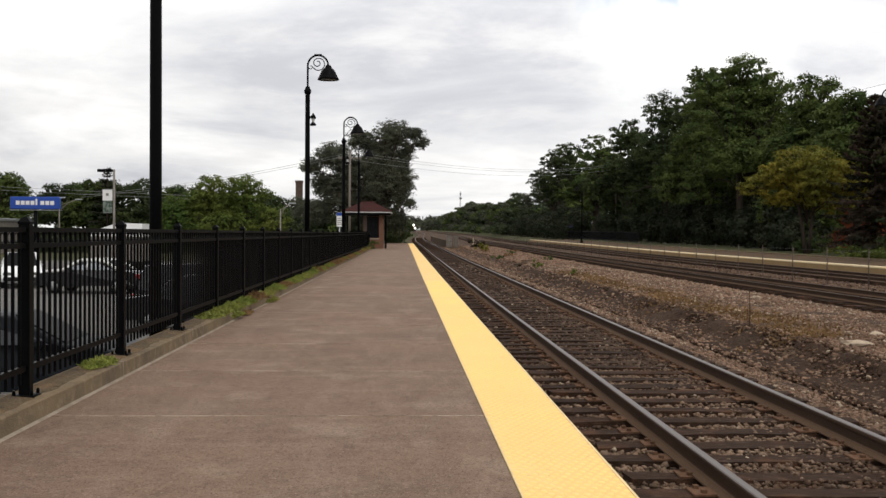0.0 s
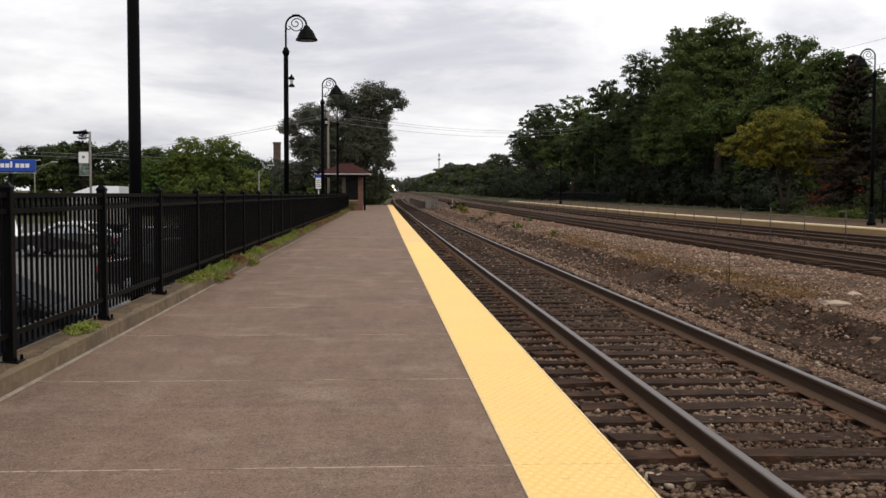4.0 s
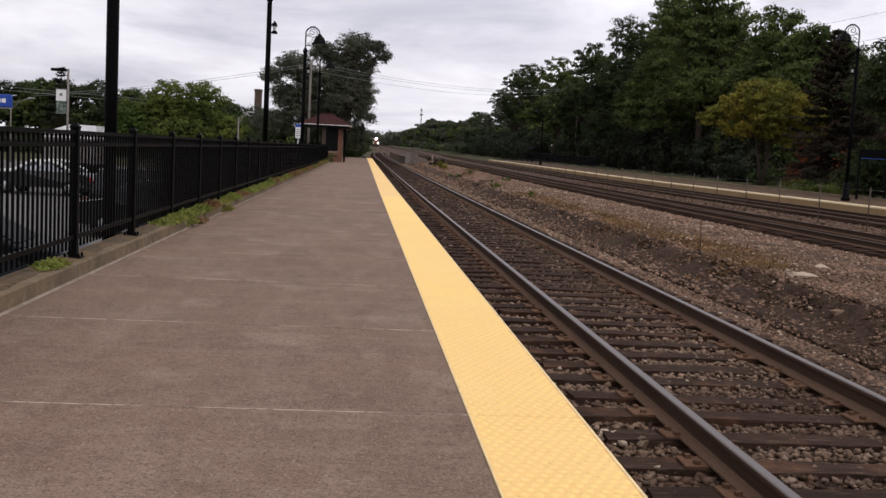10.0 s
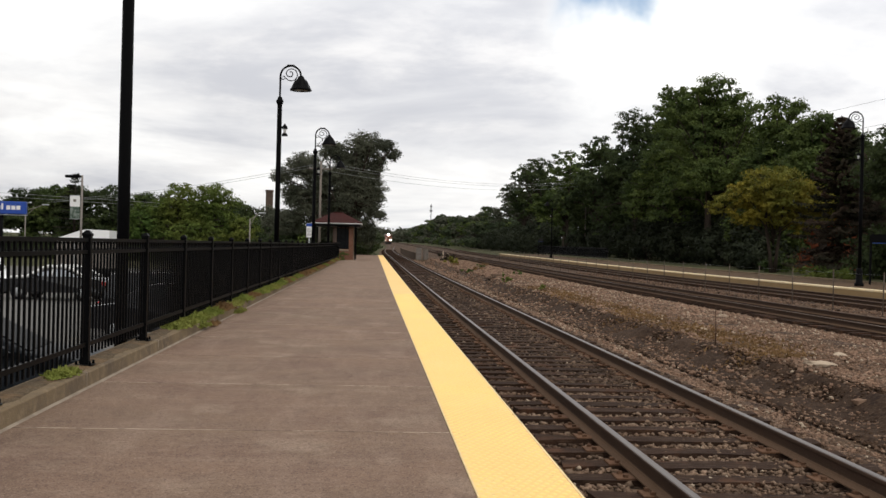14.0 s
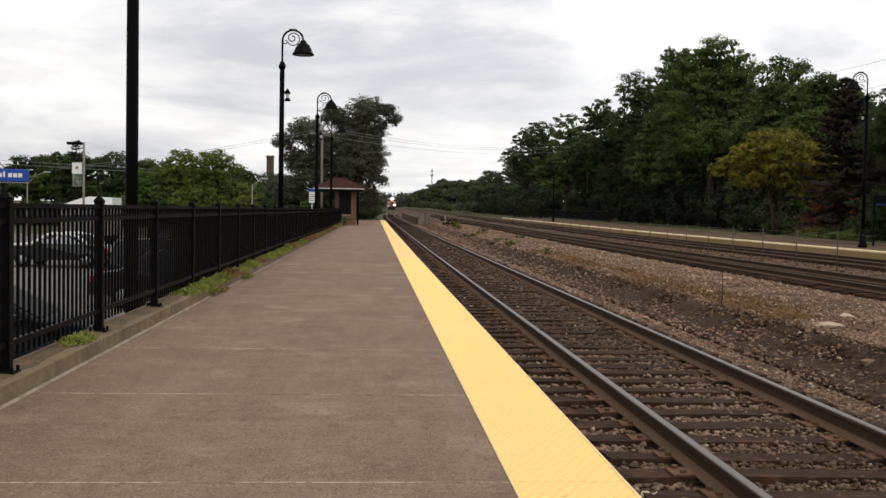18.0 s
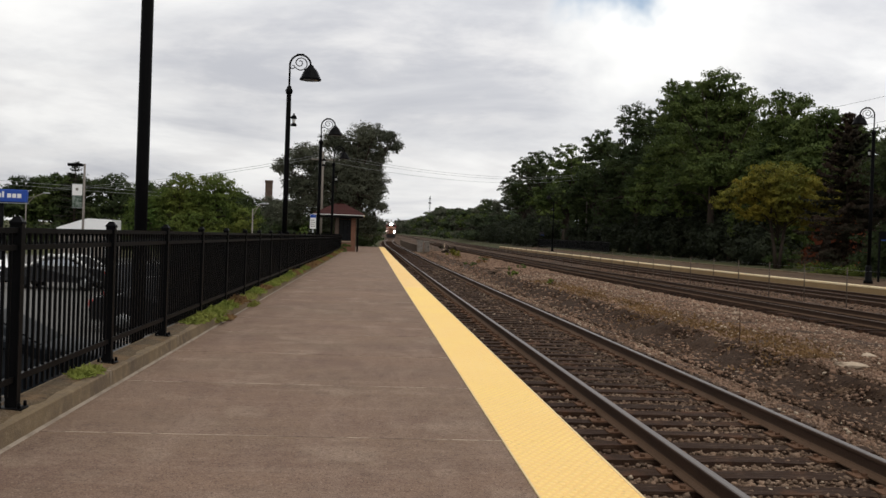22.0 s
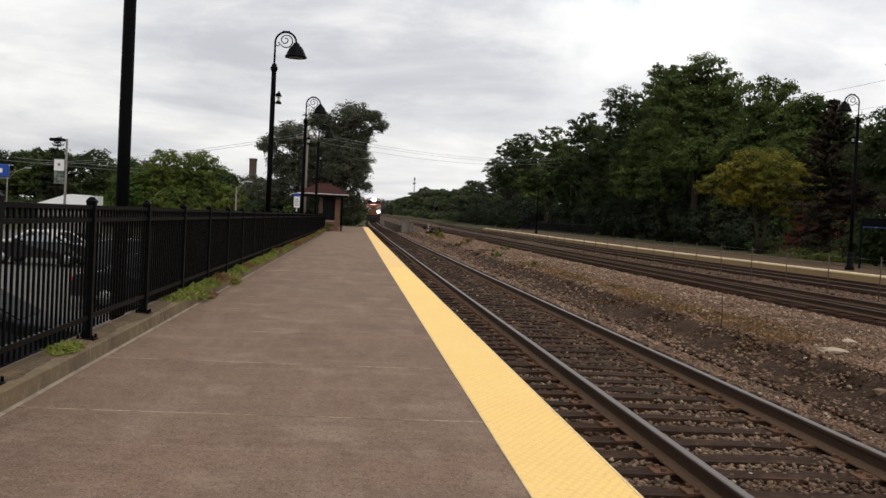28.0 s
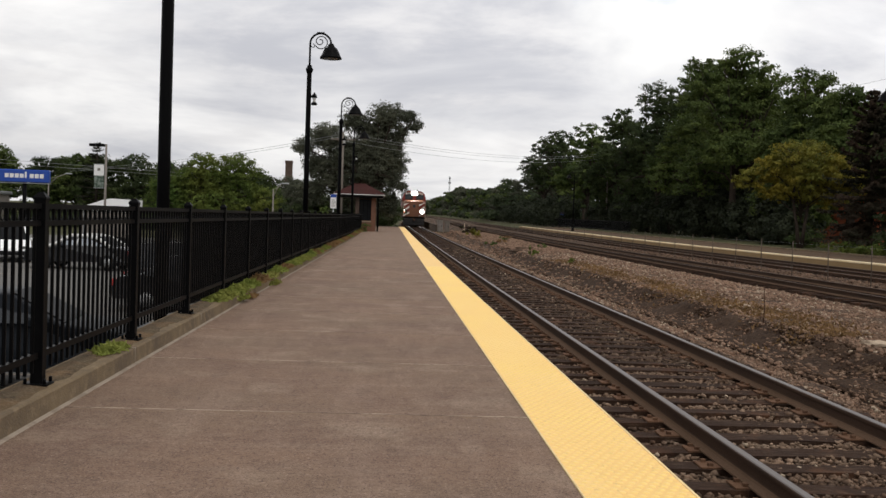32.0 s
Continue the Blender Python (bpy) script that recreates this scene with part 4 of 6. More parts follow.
def make_lamp(x, y, base, label, turn=0, fixture=True, tall=0.0):
    p = on(x, y, base)
    ob = thing("street_lamp", p.x, p.y, p.z, label, "lamp post", "platform lamps", turn=turn)
    h = 5.60 - base + tall
    part("base", lathe([(0.20, 0), (0.20, 0.12), (0.15, 0.18), (0.14, 0.7), (0.11, 0.8)], 14), BLACK, ob)
    part("pole", lathe([(0.080, 0.75), (0.078, h * 0.5), (0.072, h - 0.12), (0.072, h)], 14), BLACK, ob)
    part("collar", lathe([(0.075, h - 0.10), (0.10, h - 0.05), (0.115, h + 0.02), (0.085, h + 0.06), (0.06, h + 0.14)], 14), BLACK, ob)
    part("neck", tube([(0, 0, h + 0.1), (0, 0, h + 0.72)] + arc(0.315, h + 0.78, 0.315, 180, 20, 12) + [(0.63, 0, h + 0.78)], 0.030, 8), BLACK, ob)
    scroll = tube(arc(0.33, h + 0.83, 0.20, -150, 150, 14, 0.17) + arc(0.30, h + 0.86, 0.13, 150, 480, 14, 0.045), 0.016, 5)
    tube(arc(0.09, h + 0.74, 0.075, 180, 480, 10, 0.03), 0.014, 5, scroll)
    part("scroll", scroll, BLACK, ob)
    part("crest", box(0.20, 0.43, -0.035, 0.035, h + 1.085, h + 1.13, 0.012), BLACK, ob)
    part("shade", lathe([(0.05, h + 0.80), (0.085, h + 0.77), (0.11, h + 0.71), (0.185, h + 0.65), (0.245, h + 0.54), (0.295, h + 0.42), (0.325, h + 0.39), (0.33, h + 0.345), (0.29, h + 0.35)], 18, at=(0.63, 0, 0)), BLACK, ob)
    part("lens", lathe([(0.255, h + 0.362), (0.20, h + 0.345), (0.05, h + 0.335)], 16, at=(0.63, 0, 0)), LAMP_GLASS, ob)
    if fixture:
        bx = part("lantern", lathe([(0.02, 0.19), (0.03, 0.15), (0.055, 0.13), (0.095, 0.045), (0.085, 0.03), (0.05, 0.03)], 12, at=(0.17, 0, h - 0.86)), BLACK, ob, "small black lantern")
        part("glass", lathe([(0.055, 0.03), (0.05, -0.02), (0.035, -0.05), (0.05, -0.10)], 12, at=(0.17, 0, h - 0.86)), LANTERN_GLASS, bx, "pale lantern glass")
        part("dish", lathe([(0.05, -0.10), (0.095, -0.15), (0.09, -0.19)], 12, at=(0.17, 0, h - 0.86)), BLACK, bx)
        part("bracket", tube([(0.06, 0, h - 0.80), (0.17, 0, h - 0.70)], 0.015, 5), BLACK, bx)
    return ob


make_lamp(-3.13, 13.37, LOT_Z, "tall black lamp post close behind the fence", fixture=False, tall=0.1)
make_lamp(-2.92, 32.05, 0.0, "black lamp post with scrolled neck and bell shade", turn=-4)
make_lamp(-2.75, 48.25, 0.0, "black lamp post with scrolled neck and bell shade", turn=-4, tall=-0.1)
make_lamp(-2.75, 64.4, 0.0, "black lamp post before the brick shelter", turn=-4)
make_lamp(21.5, 44.7, 0.0, "black lamp post on the far platform", turn=174, tall=1.0)
make_lamp(21.5, 124.0, 0.0, "black lamp post on the far platform", turn=184, tall=0.3)


# ---- stones ----
def stone_mesh(name, places, sizes, seed, mat, flat=0.75):
    """Angular stones: eight-cornered bodies with pushed corners, each turned its own way."""
    rng = np.random.default_rng(seed)
    n = len(places)
    corner = np.array([(a, b, c) for c in (-1, 1) for a, b in ((-1, -1), (1, -1), (1, 1), (-1, 1))], float) * 0.58
    v = corner[None] * rng.uniform(0.55, 1.25, (n, 8, 1)) + rng.normal(size=(n, 8, 3)) * 0.10
    q = rng.normal(size=(n, 4))
    q /= np.linalg.norm(q, axis=1)[:, None]
    w, x, y, z = q.T
    turn = np.stack([np.stack([1 - 2 * (y * y + z * z), 2 * (x * y - z * w), 2 * (x * z + y * w)], -1),
                     np.stack([2 * (x * y + z * w), 1 - 2 * (x * x + z * z), 2 * (y * z - x * w)], -1),
                     np.stack([2 * (x * z - y * w), 2 * (y * z + x * w), 1 - 2 * (x * x + y * y)], -1)], 1)
    v = np.einsum("nij,nkj->nki", turn, v) * sizes[:, None, None] * (1, 1, flat) + places[:, None]
    f = np.array([(0, 3, 2, 1), (4, 5, 6, 7), (0, 1, 5, 4), (1, 2, 6, 5), (2, 3, 7, 6), (3, 0, 4, 7)])
    return cloud_mesh(name, v.reshape(-1, 3), (f[None] + 8 * np.arange(n)[:, None, None]).reshape(-1, 4), mat)


def scatter_stones():
    rng = np.random.default_rng(7)
    for name, count, y0, y1, x0, x1, s0, s1, lift in (("loose_ballast", 34000, 3.8, 13, 1.17, 7.8, 0.016, 0.034, 0.014), ("bank_ballast", 34000, 13, 27, 1.17, 10.8, 0.022, 0.048, 0.016),
                                                     ("distant_ballast", 9000, 60, 118, 4.4, 10.9, 0.05, 0.095, 0.02), ("median_ballast", 6000, 24, 75, 13.6, 16.4, 0.035, 0.07, 0.02), ("far_ballast", 18000, 27, 60, 1.17, 10.9, 0.038, 0.075, 0.015)):
        y = y0 + (y1 - y0) * rng.uniform(0, 1, count) ** 1.25
        x = rng.uniform(x0, x1, count)
        s = rng.uniform(s0, s1, count) * np.where(rng.uniform(size=count) > 0.97, 1.5, 1)
        z = np.array([bed_height(a) for a in x]) + lift * rng.uniform(-0.3, 1.0, count)
        bank = (x > 4.8) & (x < 6.35)
        z = z + np.where((x > 2.75) & (x < 3.6), 0.026 * rng.uniform(0, 1, count) ** 3, 0)
        z = z + np.where(bank, 0.035, 0) + np.where((x > 1.4) & (x < 4.2), 0.005, 0)
        on_rail = bank & (rng.uniform(size=count) > 0.24)
        for c in TRACKS:
            for side in (-1, 1):
                on_rail |= np.abs(x - c - side * 0.755) < 0.10
        p = np.stack([x + np.array([bend(b) for b in y]), y, z + np.array([grade(b) for b in y])], -1)[~on_rail]
        q, inside = s[~on_rail], x[~on_rail] < 4.25
        if (~inside).any():
            tagged(stone_mesh(name, p[~inside], q[~inside], int(y0), STONE), "brown and grey crushed stones beside the tracks", "ballast", kind="stuff")
        if inside.any():
            tagged(stone_mesh("track_ballast", p[inside], q[inside], int(y0) + 1, RUST_STONE), "rust-stained crushed stones between the ties", "ballast", kind="stuff")
    soil = [(4.92, -0.53), (5.12, -0.545), (5.35, -0.575), (5.6, -0.555), (5.8, -0.50), (6.0, -0.40), (6.15, -0.335), (6.35, -0.33)]
    ys = [4 + 0.3 * k for k in range(170)]
    v = [on(x + noise.noise((x * 2, y * 0.7, 4)) * 0.22 + noise.noise((x * 4, y * 2.6, 1)) * 0.10, y, z + noise.noise((x * 3, y * 2.2, 9)) * 0.05 + 0.012 - (0.10 if i in (0, 7) else 0)) for y in ys for i, (x, z) in enumerate(soil)]
    n = len(soil)
    f = [(j * n + i, j * n + i + 1, (j + 1) * n + i + 1, (j + 1) * n + i) for j in range(len(ys) - 1) for i in range(n - 1)]
    tagged(cloud_mesh("soil_bank", v, f, DIRT), "dark cut bank of bare soil beside the track", "soil", kind="structure")
    crumbs = 9000
    x, y = rng.uniform(4.85, 6.3, crumbs), 5 + 40 * rng.uniform(0, 1, crumbs) ** 1.5
    z = np.array([bed_height(a) for a in x]) + 0.02
    tagged(stone_mesh("soil_crumbs", np.stack([x + np.array([bend(b) for b in y]), y, z + 0.01], -1), rng.uniform(0.014, 0.045, crumbs), 5, DIRT), "crumbs of dark soil on the cut bank", "soil", kind="stuff")


def pale_flecks():
    """Pale broken stones that stand out of the brown ballast."""
    rng = np.random.default_rng(23)
    n = 1900
    y = 4.5 + 50 * rng.uniform(0, 1, n) ** 1.5
    x = np.where(rng.uniform(size=n) < 0.85, rng.uniform(4.4, 10.4, n), rng.uniform(1.3, 4.3, n))
    keep = np.min([np.abs(x - c - s * 0.755) for c in TRACKS for s in (-1, 1)], axis=0) > 0.12
    x, y = x[keep], y[keep]
    z = np.array([bed_height(a) for a in x]) + 0.03
    s = 0.012 + 0.022 * rng.uniform(0, 1, len(x)) ** 2.5 + 0.0005 * y
    tagged(stone_mesh("pale_stones", np.stack([x + np.array([bend(b) for b in y]), y, z], -1), s, 8, PALE_STONE), "pale broken stones strewn over the brown ballast", "ballast", kind="stuff")


def lone_stone(x, y, z, a, b, c, turn, mat, label, seed):
    rng = random.Random(seed)
    bm = bmesh.new()
    bmesh.ops.create_icosphere(bm, subdivisions=2, radius=1)
    for v in bm.verts:
        k = 1 + 0.50 * noise.noise(v.co * 1.5 + Vector((seed, 0, 0))) + 0.22 * noise.noise(v.co * 4 + Vector((0, seed, 0)))
        v.co = Vector((v.co.x * a * k, v.co.y * b * k, max(-0.5, min(0.6, v.co.z)) * c * k * 1.5))
    ob = mesh_object("stone", bm, mat)
    p = on(x, y, z)
    ob.matrix_basis = pose(p.x, p.y, p.z, rng.uniform(-6, 6), rng.uniform(-6, 6), turn)
    tagged(ob, label, "stone", "loose stones")


scatter_stones()
pale_flecks()
lone_stone(6.72, 15.1, -0.31, 0.23, 0.20, 0.05, 15, PALE_STONE, "flat pale stone slab lying on the ballast", 1)
lone_stone(7.72, 16.6, -0.32, 0.10, 0.13, 0.035, -20, PALE_STONE, "small flat pale stone on the ballast", 2)
lone_stone(5.90, 12.1, -0.44, 0.15, 0.09, 0.045, 40, RUST_STONE, "reddish broken stone on the soil bank", 3)
lone_stone(1.60, 6.15, -0.42, 0.06, 0.045, 0.04, 10, PALE_STONE, "rounded pale stone at the platform edge", 4)
lone_stone(1.78, 6.0, -0.42, 0.06, 0.045, 0.035, 60, KERB, "brown stone between two ties", 5)
lone_stone(7.0, 21.5, -0.32, 0.10, 0.07, 0.05, 60, PALE_STONE, "small pale stone on the ballast", 6)
lone_stone(9.3, 27.0, -0.36, 0.14, 0.08, 0.04, 10, PALE_STONE, "small flat pale stone on the ballast", 7)


# ---- weeds ----
def weeds():
    rng = random.Random(3)
    g = "weeds on the kerb"
    weed(-2.57, 9.0, 0.137, 0.28, 0.09, 0.095, WEED, 640, 0.034, "low bright green weeds at the foot of a fence post", 31, g)
    y, k = 13.9, 0
    while y < 78:
        near = y < 36
        long = rng.uniform(0.7, 1.5) if near else rng.uniform(0.9, 2.4)
        tall = rng.uniform(0.07, 0.15) if near else rng.uniform(0.06, 0.17)
        p = on(-2.55 + rng.uniform(-0.04, 0.03), y + long / 2, 0.137)
        dry = rng.random() < ((0.10 if y < 20 else 0.35) if near else 0.65) and k > 2
        weed(p.x, p.y, p.z, long, 0.15 if near else 0.17, tall, DRY if dry else WEED, int((1900 if near else 560) * long), 0.036 if near else 0.065,
             "dry brownish weeds on the kerb by the fence" if dry else "yellow-green weeds on the kerb by the fence", 40 + k, g)
        y += long * rng.uniform(0.8, 1.1) + rng.uniform(0.0, 0.4 if near else 1.0)
        k += 1
    weed(-2.43, 15.4, 0.05, 0.5, 0.10, 0.13, WEED, 520, 0.036, "green weed hanging over the kerb face", 35, g)
    weed(-2.41, 16.2, 0.01, 0.6, 0.10, 0.07, DRY, 140, 0.05, "withered weed at the foot of the kerb", 36, g)
    weed(-2.40, 19.4, 0.01, 0.9, 0.10, 0.06, WEED, 220, 0.05, "green weed at the foot of the kerb", 37, g)
    g = "weeds on the ballast"
    p = on(6.25, 49, -0.36)
    shrub(p.x, p.y, p.z, [(0, 0, 0.28, 0.22, 0.36), (0.25, 0.4, 0.15, 0.2, 0.18)], LEAF_LIGHT, 260, 0.08, "upright green weed on the ballast bank", 61, g, "weed")
    p = on(6.9, 41, -0.36)
    shrub(p.x, p.y, p.z, [(0, 0, 0.12, 0.28, 0.16)], LEAF_LIGHT, 160, 0.07, "low green weed on the ballast bank", 62, g, "weed")
    p = on(6.9, 92, -0.36)
    shrub(p.x, p.y, p.z, [(0, 0, 0.3, 0.5, 0.4), (0.4, 1.5, 0.25, 0.5, 0.3)], LEAF_YELLOW, 420, 0.13, "yellow-green bush beside the line", 63, g)
    p = on(7.2, 108, -0.36)
    shrub(p.x, p.y, p.z, [(0, 0, 0.4, 0.6, 0.5), (0.9, 0, 0.4, 0.6, 0.4)], LEAF_RUSSET, 260, 0.2, "russet bush beside the line", 64, g)
    for k, (x, y, r) in enumerate(((5.9, 66, 0.3), (7.1, 73, 0.4), (8.2, 80, 0.35), (6.6, 86, 0.35), (8.9, 64, 0.25), (9.4, 90, 0.4))):
        p = on(x, y, -0.36)
        shrub(p.x, p.y, p.z, [(0, 0, 0.12, r, 0.18), (r, 0.3, 0.1, r * 0.8, 0.12)], DRY if k % 2 else LEAF_MID, 240, 0.09, "small tuft of weeds on the ballast bank", 65 + k, g, "weed")
    # dry grass on the bank
    gen = np.random.default_rng(12)
    n = 3600
    y = 16 + 28 * gen.uniform(0, 1, n) ** 1.2
    x = 6.62 + gen.normal(size=n) * 0.40 + 0.2 * np.sin(y * 0.7) + 0.012 * (y - 14)
    z = np.array([bed_height(a) for a in x])
    c = np.stack([x + np.array([bend(b) for b in y]), y, z + 0.03], -1)
    v, f = leaf_quads(gen, c, 0.055, 0.0, 2.4)
    tagged(cloud_mesh("dry_grass", v, f, DRY), "sparse straw-coloured dry grass on the ballast bank", "grass", kind="stuff")


weeds()


# ---- middle fence and small things by the line ----
def middle_fence():
    ob = thing("wire_fence", 0, 0, 0, "low wire fence on thin posts between two tracks", "fence")
    bm = lathe([(0.019, 0), (0.019, 1.36), (0.010, 1.39)], 7)
    me = bpy.data.meshes.new("post")
    bm.to_mesh(me)
    bm.free()
    me.materials.append(POST_GREY)
    posts = [on(14.75, 16.17 + 3.24 * k, -0.52) for k in range(46)]
    rng = random.Random(5)
    for p in posts:
        shared("post", me, ob, Matrix.Translation(p) @ pose(0, 0, 0, rng.uniform(-1.5, 1.5), rng.uniform(-1.5, 1.5)))
    for h in (0.40, 0.85, 1.30):
        part("wire", tube([p + Vector((0, 0, h)) for p in posts], 0.0022, 4), GALV, ob)


def stake():
    p = on(6.12, 18.1, -0.42)
    ob = mesh_object("stake", tube([(0, 0, -0.1), (0.01, 0, 0.35), (0.0, 0.02, 0.72)], [0.010, 0.010, 0.008], 6), STEEL_RUST)
    ob.matrix_basis = Matrix.Translation(p)
    tagged(ob, "thin rusty iron stake standing in the ballast", "stake")


def cabinet(x, y, w, h, label, mat=GREY_METAL):
    p = on(x, y, -0.5)
    ob = thing("signal_cabinet", p.x, p.y, p.z, label, "cabinet", "cabinets beside the line")
    part("body", box(-w / 2, w / 2, -0.35, 0.35, 0.1, h, 0.02), mat, ob)
    part("plinth", box(-w / 2 - 0.06, w / 2 + 0.06, -0.42, 0.42, -0.2, 0.1), KERB, ob)
    d = part("door", box(-w / 2 + 0.06, w / 2 - 0.06, -0.37, -0.35, 0.18, h - 0.1, 0.008), mat, ob)
    part("handle", box(w / 2 - 0.16, w / 2 - 0.12, -0.40, -0.37, h * 0.5, h * 0.5 + 0.15), BLACK, d)
    part("roof", box(-w / 2 - 0.04, w / 2 + 0.04, -0.4, 0.4, h, h + 0.05, 0.01), GREY_METAL, ob)


def parapet():
    ob = thing("parapet", 0, 0, 0, "low grey concrete parapet along the near track", "wall")
    for k in range(14):
        a = 117 + 5.0 * k
        part("panel", sweep([(4.85, -0.8), (4.85, 0.22), (5.1, 0.22), (5.1, -0.8)], [a + 0.03, a + 4.97]), OLD_WALL, ob)
        part("coping", sweep([(4.80, 0.22), (4.80, 0.32), (5.15, 0.32), (5.15, 0.22)], [a + 0.02, a + 4.98]), OLD_WALL, ob)


def marker(x, y, h, label):
    p = on(x, y, -0.5)
    ob = mesh_object("marker_post", box(-0.07, 0.07, -0.05, 0.05, -0.1, h, 0.01), PALE_STONE)
    ob.matrix_basis = Matrix.Translation(p) @ pose(0, 0, 0, 0, 2, 0)
    tagged(ob, label, "post")


middle_fence()
stake()
cabinet(5.05, 113, 0.55, 1.30, "grey steel signal cabinet beside the track")
cabinet(5.85, 113.5, 0.5, 1.2, "weathered brown signal cabinet beside the track", WOOD_POLE)
parapet()
marker(7.6, 112, 1.1, "short pale marker post beside the line")
marker(8.1, 112, 0.9, "short pale marker post beside the line")


def old_timber(x, y, turn, long):
    p = on(x, y, -0.34)
    bm = box(-long / 2, long / 2, -0.1, 0.1, 0, 0.09, 0.02)
    ob = mesh_object("old_timber", bm, OLD_TIMBER)
    ob.matrix_basis = pose(p.x, p.y, p.z, 0, 2, turn)
    tagged(ob, "old grey-brown timber discarded on the ballast", "timber", "old timbers")


old_timber(6.6, 56, 75, 2.2)
old_timber(6.0, 54, 95, 1.6)
old_timber(7.4, 60, 60, 2.4)


# ---- shelter ----
def brick_face(ob, x0, x1, y, z0, z1, depth=0.012, mat=BRICK):
    """Single bricks, laid in courses on a face that looks along -y."""
    shapes = {}
    rows = int((z1 - z0) / 0.1)
    for r in range(rows):
        x = x0 - (0.12 if r % 2 else 0)
        while x < x1:
            a, b = max(x, x0), min(x + 0.225, x1)
            if b - a > 0.05:
                key = round(b - a, 3)
                if key not in shapes:
                    me = bpy.data.meshes.new("brick")
                    bm = box(0, b - a, -depth, 0.0, 0, 0.088)
                    bm.to_mesh(me)
                    bm.free()
                    me.materials.append(mat)
                    shapes[key] = me
                shared("brick", shapes[key], ob, pose(a, y, z0 + r * 0.1))
            x += 0.24


def make_shelter():
    p = on(-2.85, 81.4, 0)
    ob = thing("shelter", p.x, p.y, p.z, "small brick waiting shelter with a red hipped roof", "shelter")
    d = 4.6
    for x0, x1, y0 in ((0.96, 1.30, 0.7), (0.96, 1.30, d - 1.2), (-0.30, 0.0, 0.7)):
        pier = part("pier", box(x0, x1, y0, y0 + 0.5, -0.1, 2.72), MORTAR, ob, "brown brick pier")
        if y0 < 1:
            brick_face(pier, x0, x1, y0, 0.0, 2.7, mat=BRICK if x0 > 0.5 else SOOT_BRICK)
    low = part("low_wall", box(0.0, 0.96, 0.80, 1.0, -0.1, 0.75), MORTAR, ob)
    brick_face(low, 0.0, 0.96, 0.80, 0.0, 0.75)
    part("sill", box(-0.02, 0.96, 0.76, 1.05, 0.75, 0.81, 0.01), PALE_STONE, ob)
    for k in range(3):
        pane = part("window", box(0.02 + 0.32 * k, 0.32 + 0.32 * k, 0.88, 0.90, 0.84, 2.5), DIM_GLASS, ob)
        part("frame", box(0.0 + 0.32 * k, 0.04 + 0.32 * k, 0.86, 0.93, 0.82, 2.55), BLACK, pane)
    part("lintel", box(0.0, 0.96, 0.78, 1.02, 2.55, 2.72), BLACK, ob)
    part("back_wall", box(0.05, 1.30, d - 0.7, d - 0.5, -0.1, 2.72), BRICK, ob)
    part("side_wall", box(1.08, 1.28, 1.2, d - 1.2, -0.1, 2.72), BRICK, ob)
    for x in (-1.7, 1.46):
        for y in (0.62, d - 0.3):
            part("roof_post", box(x - 0.05, x + 0.05, y - 0.05, y + 0.05, -0.1 if x > 0 else -1.2, 2.72), BLACK, ob, "black steel roof post")
    part("bench", box(0.3, 1.4, d - 1.2, d - 0.8, 0.42, 0.47, 0.01), BLACK, ob)
    part("ceiling", box(-1.86, 1.86, 0.05, d - 0.05, 2.70, 2.78), LOCO_DARK, ob)
    part("fascia", box(-1.98, 1.98, -0.10, d + 0.10, 2.81, 2.86, 0.01), WHITE, ob, "white fascia board under the roof")
    part("soffit_beam", box(-1.86, 1.86, 0.03, d - 0.03, 2.62, 2.70, 0.01), BLACK, ob)
    bm = bmesh.new()
    e = [bm.verts.new(q) for q in ((-1.96, -0.06, 2.86), (1.96, -0.06, 2.86), (1.96, d + 0.06, 2.86), (-1.96, d + 0.06, 2.86))]
    r = [bm.verts.new((-0.30, d / 2, 3.72)), bm.verts.new((0.30, d / 2, 3.72))]
    for f in ((e[0], e[1], r[1], r[0]), (e[1], e[2], r[1]), (e[2], e[3], r[0], r[1]), (e[3], e[0], r[0])):
        bm.faces.new(f)
    bm.faces.new(list(reversed(e)))
    roof = part("roof", bm, ROOF_RED, ob, "dark red shingled hipped roof")
    for row in range(9):
        s0 = row / 9
        w = 1.96 + (0.3 - 1.96) * s0
        y, z = -0.06 + (d / 2 + 0.06) * s0, 2.86 + 0.86 * s0
        bm = box(-w, w, -0.02, 0.30, 0.004, 0.022)
        part("shingle_course", bm, ROOF_RED, roof).matrix_basis = pose(0, y, z, math.degrees(math.atan2(0.86, d / 2 + 0.06)), 0, 0)
    part("ridge_cap", box(-0.36, 0.36, d / 2 - 0.09, d / 2 + 0.09, 3.70, 3.77, 0.02), ROOF_RED, roof)


def info_sign():
    p = on(-3.62, 59.5, 0)
    ob = thing("information_sign", p.x, p.y, -1.0 + grade(59.5), "white information sign with a blue header on a post", "sign")
    part("post", lathe([(0.035, -0.1), (0.035, 3.2)], 8), GALV, ob)
    b = part("board", box(-0.165, 0.165, -0.06, -0.03, 2.62, 3.42, 0.006), WHITE, ob)
    part("header", box(-0.16, 0.16, -0.068, -0.06, 3.24, 3.415), BLUE, b, "blue header band")
    for k in range(4):
        part("text_bar", box(-0.12, 0.12 - 0.05 * (k % 2), -0.066, -0.06, 2.74 + 0.11 * k, 2.78 + 0.11 * k), GREY_METAL, b)


make_shelter()
info_sign()


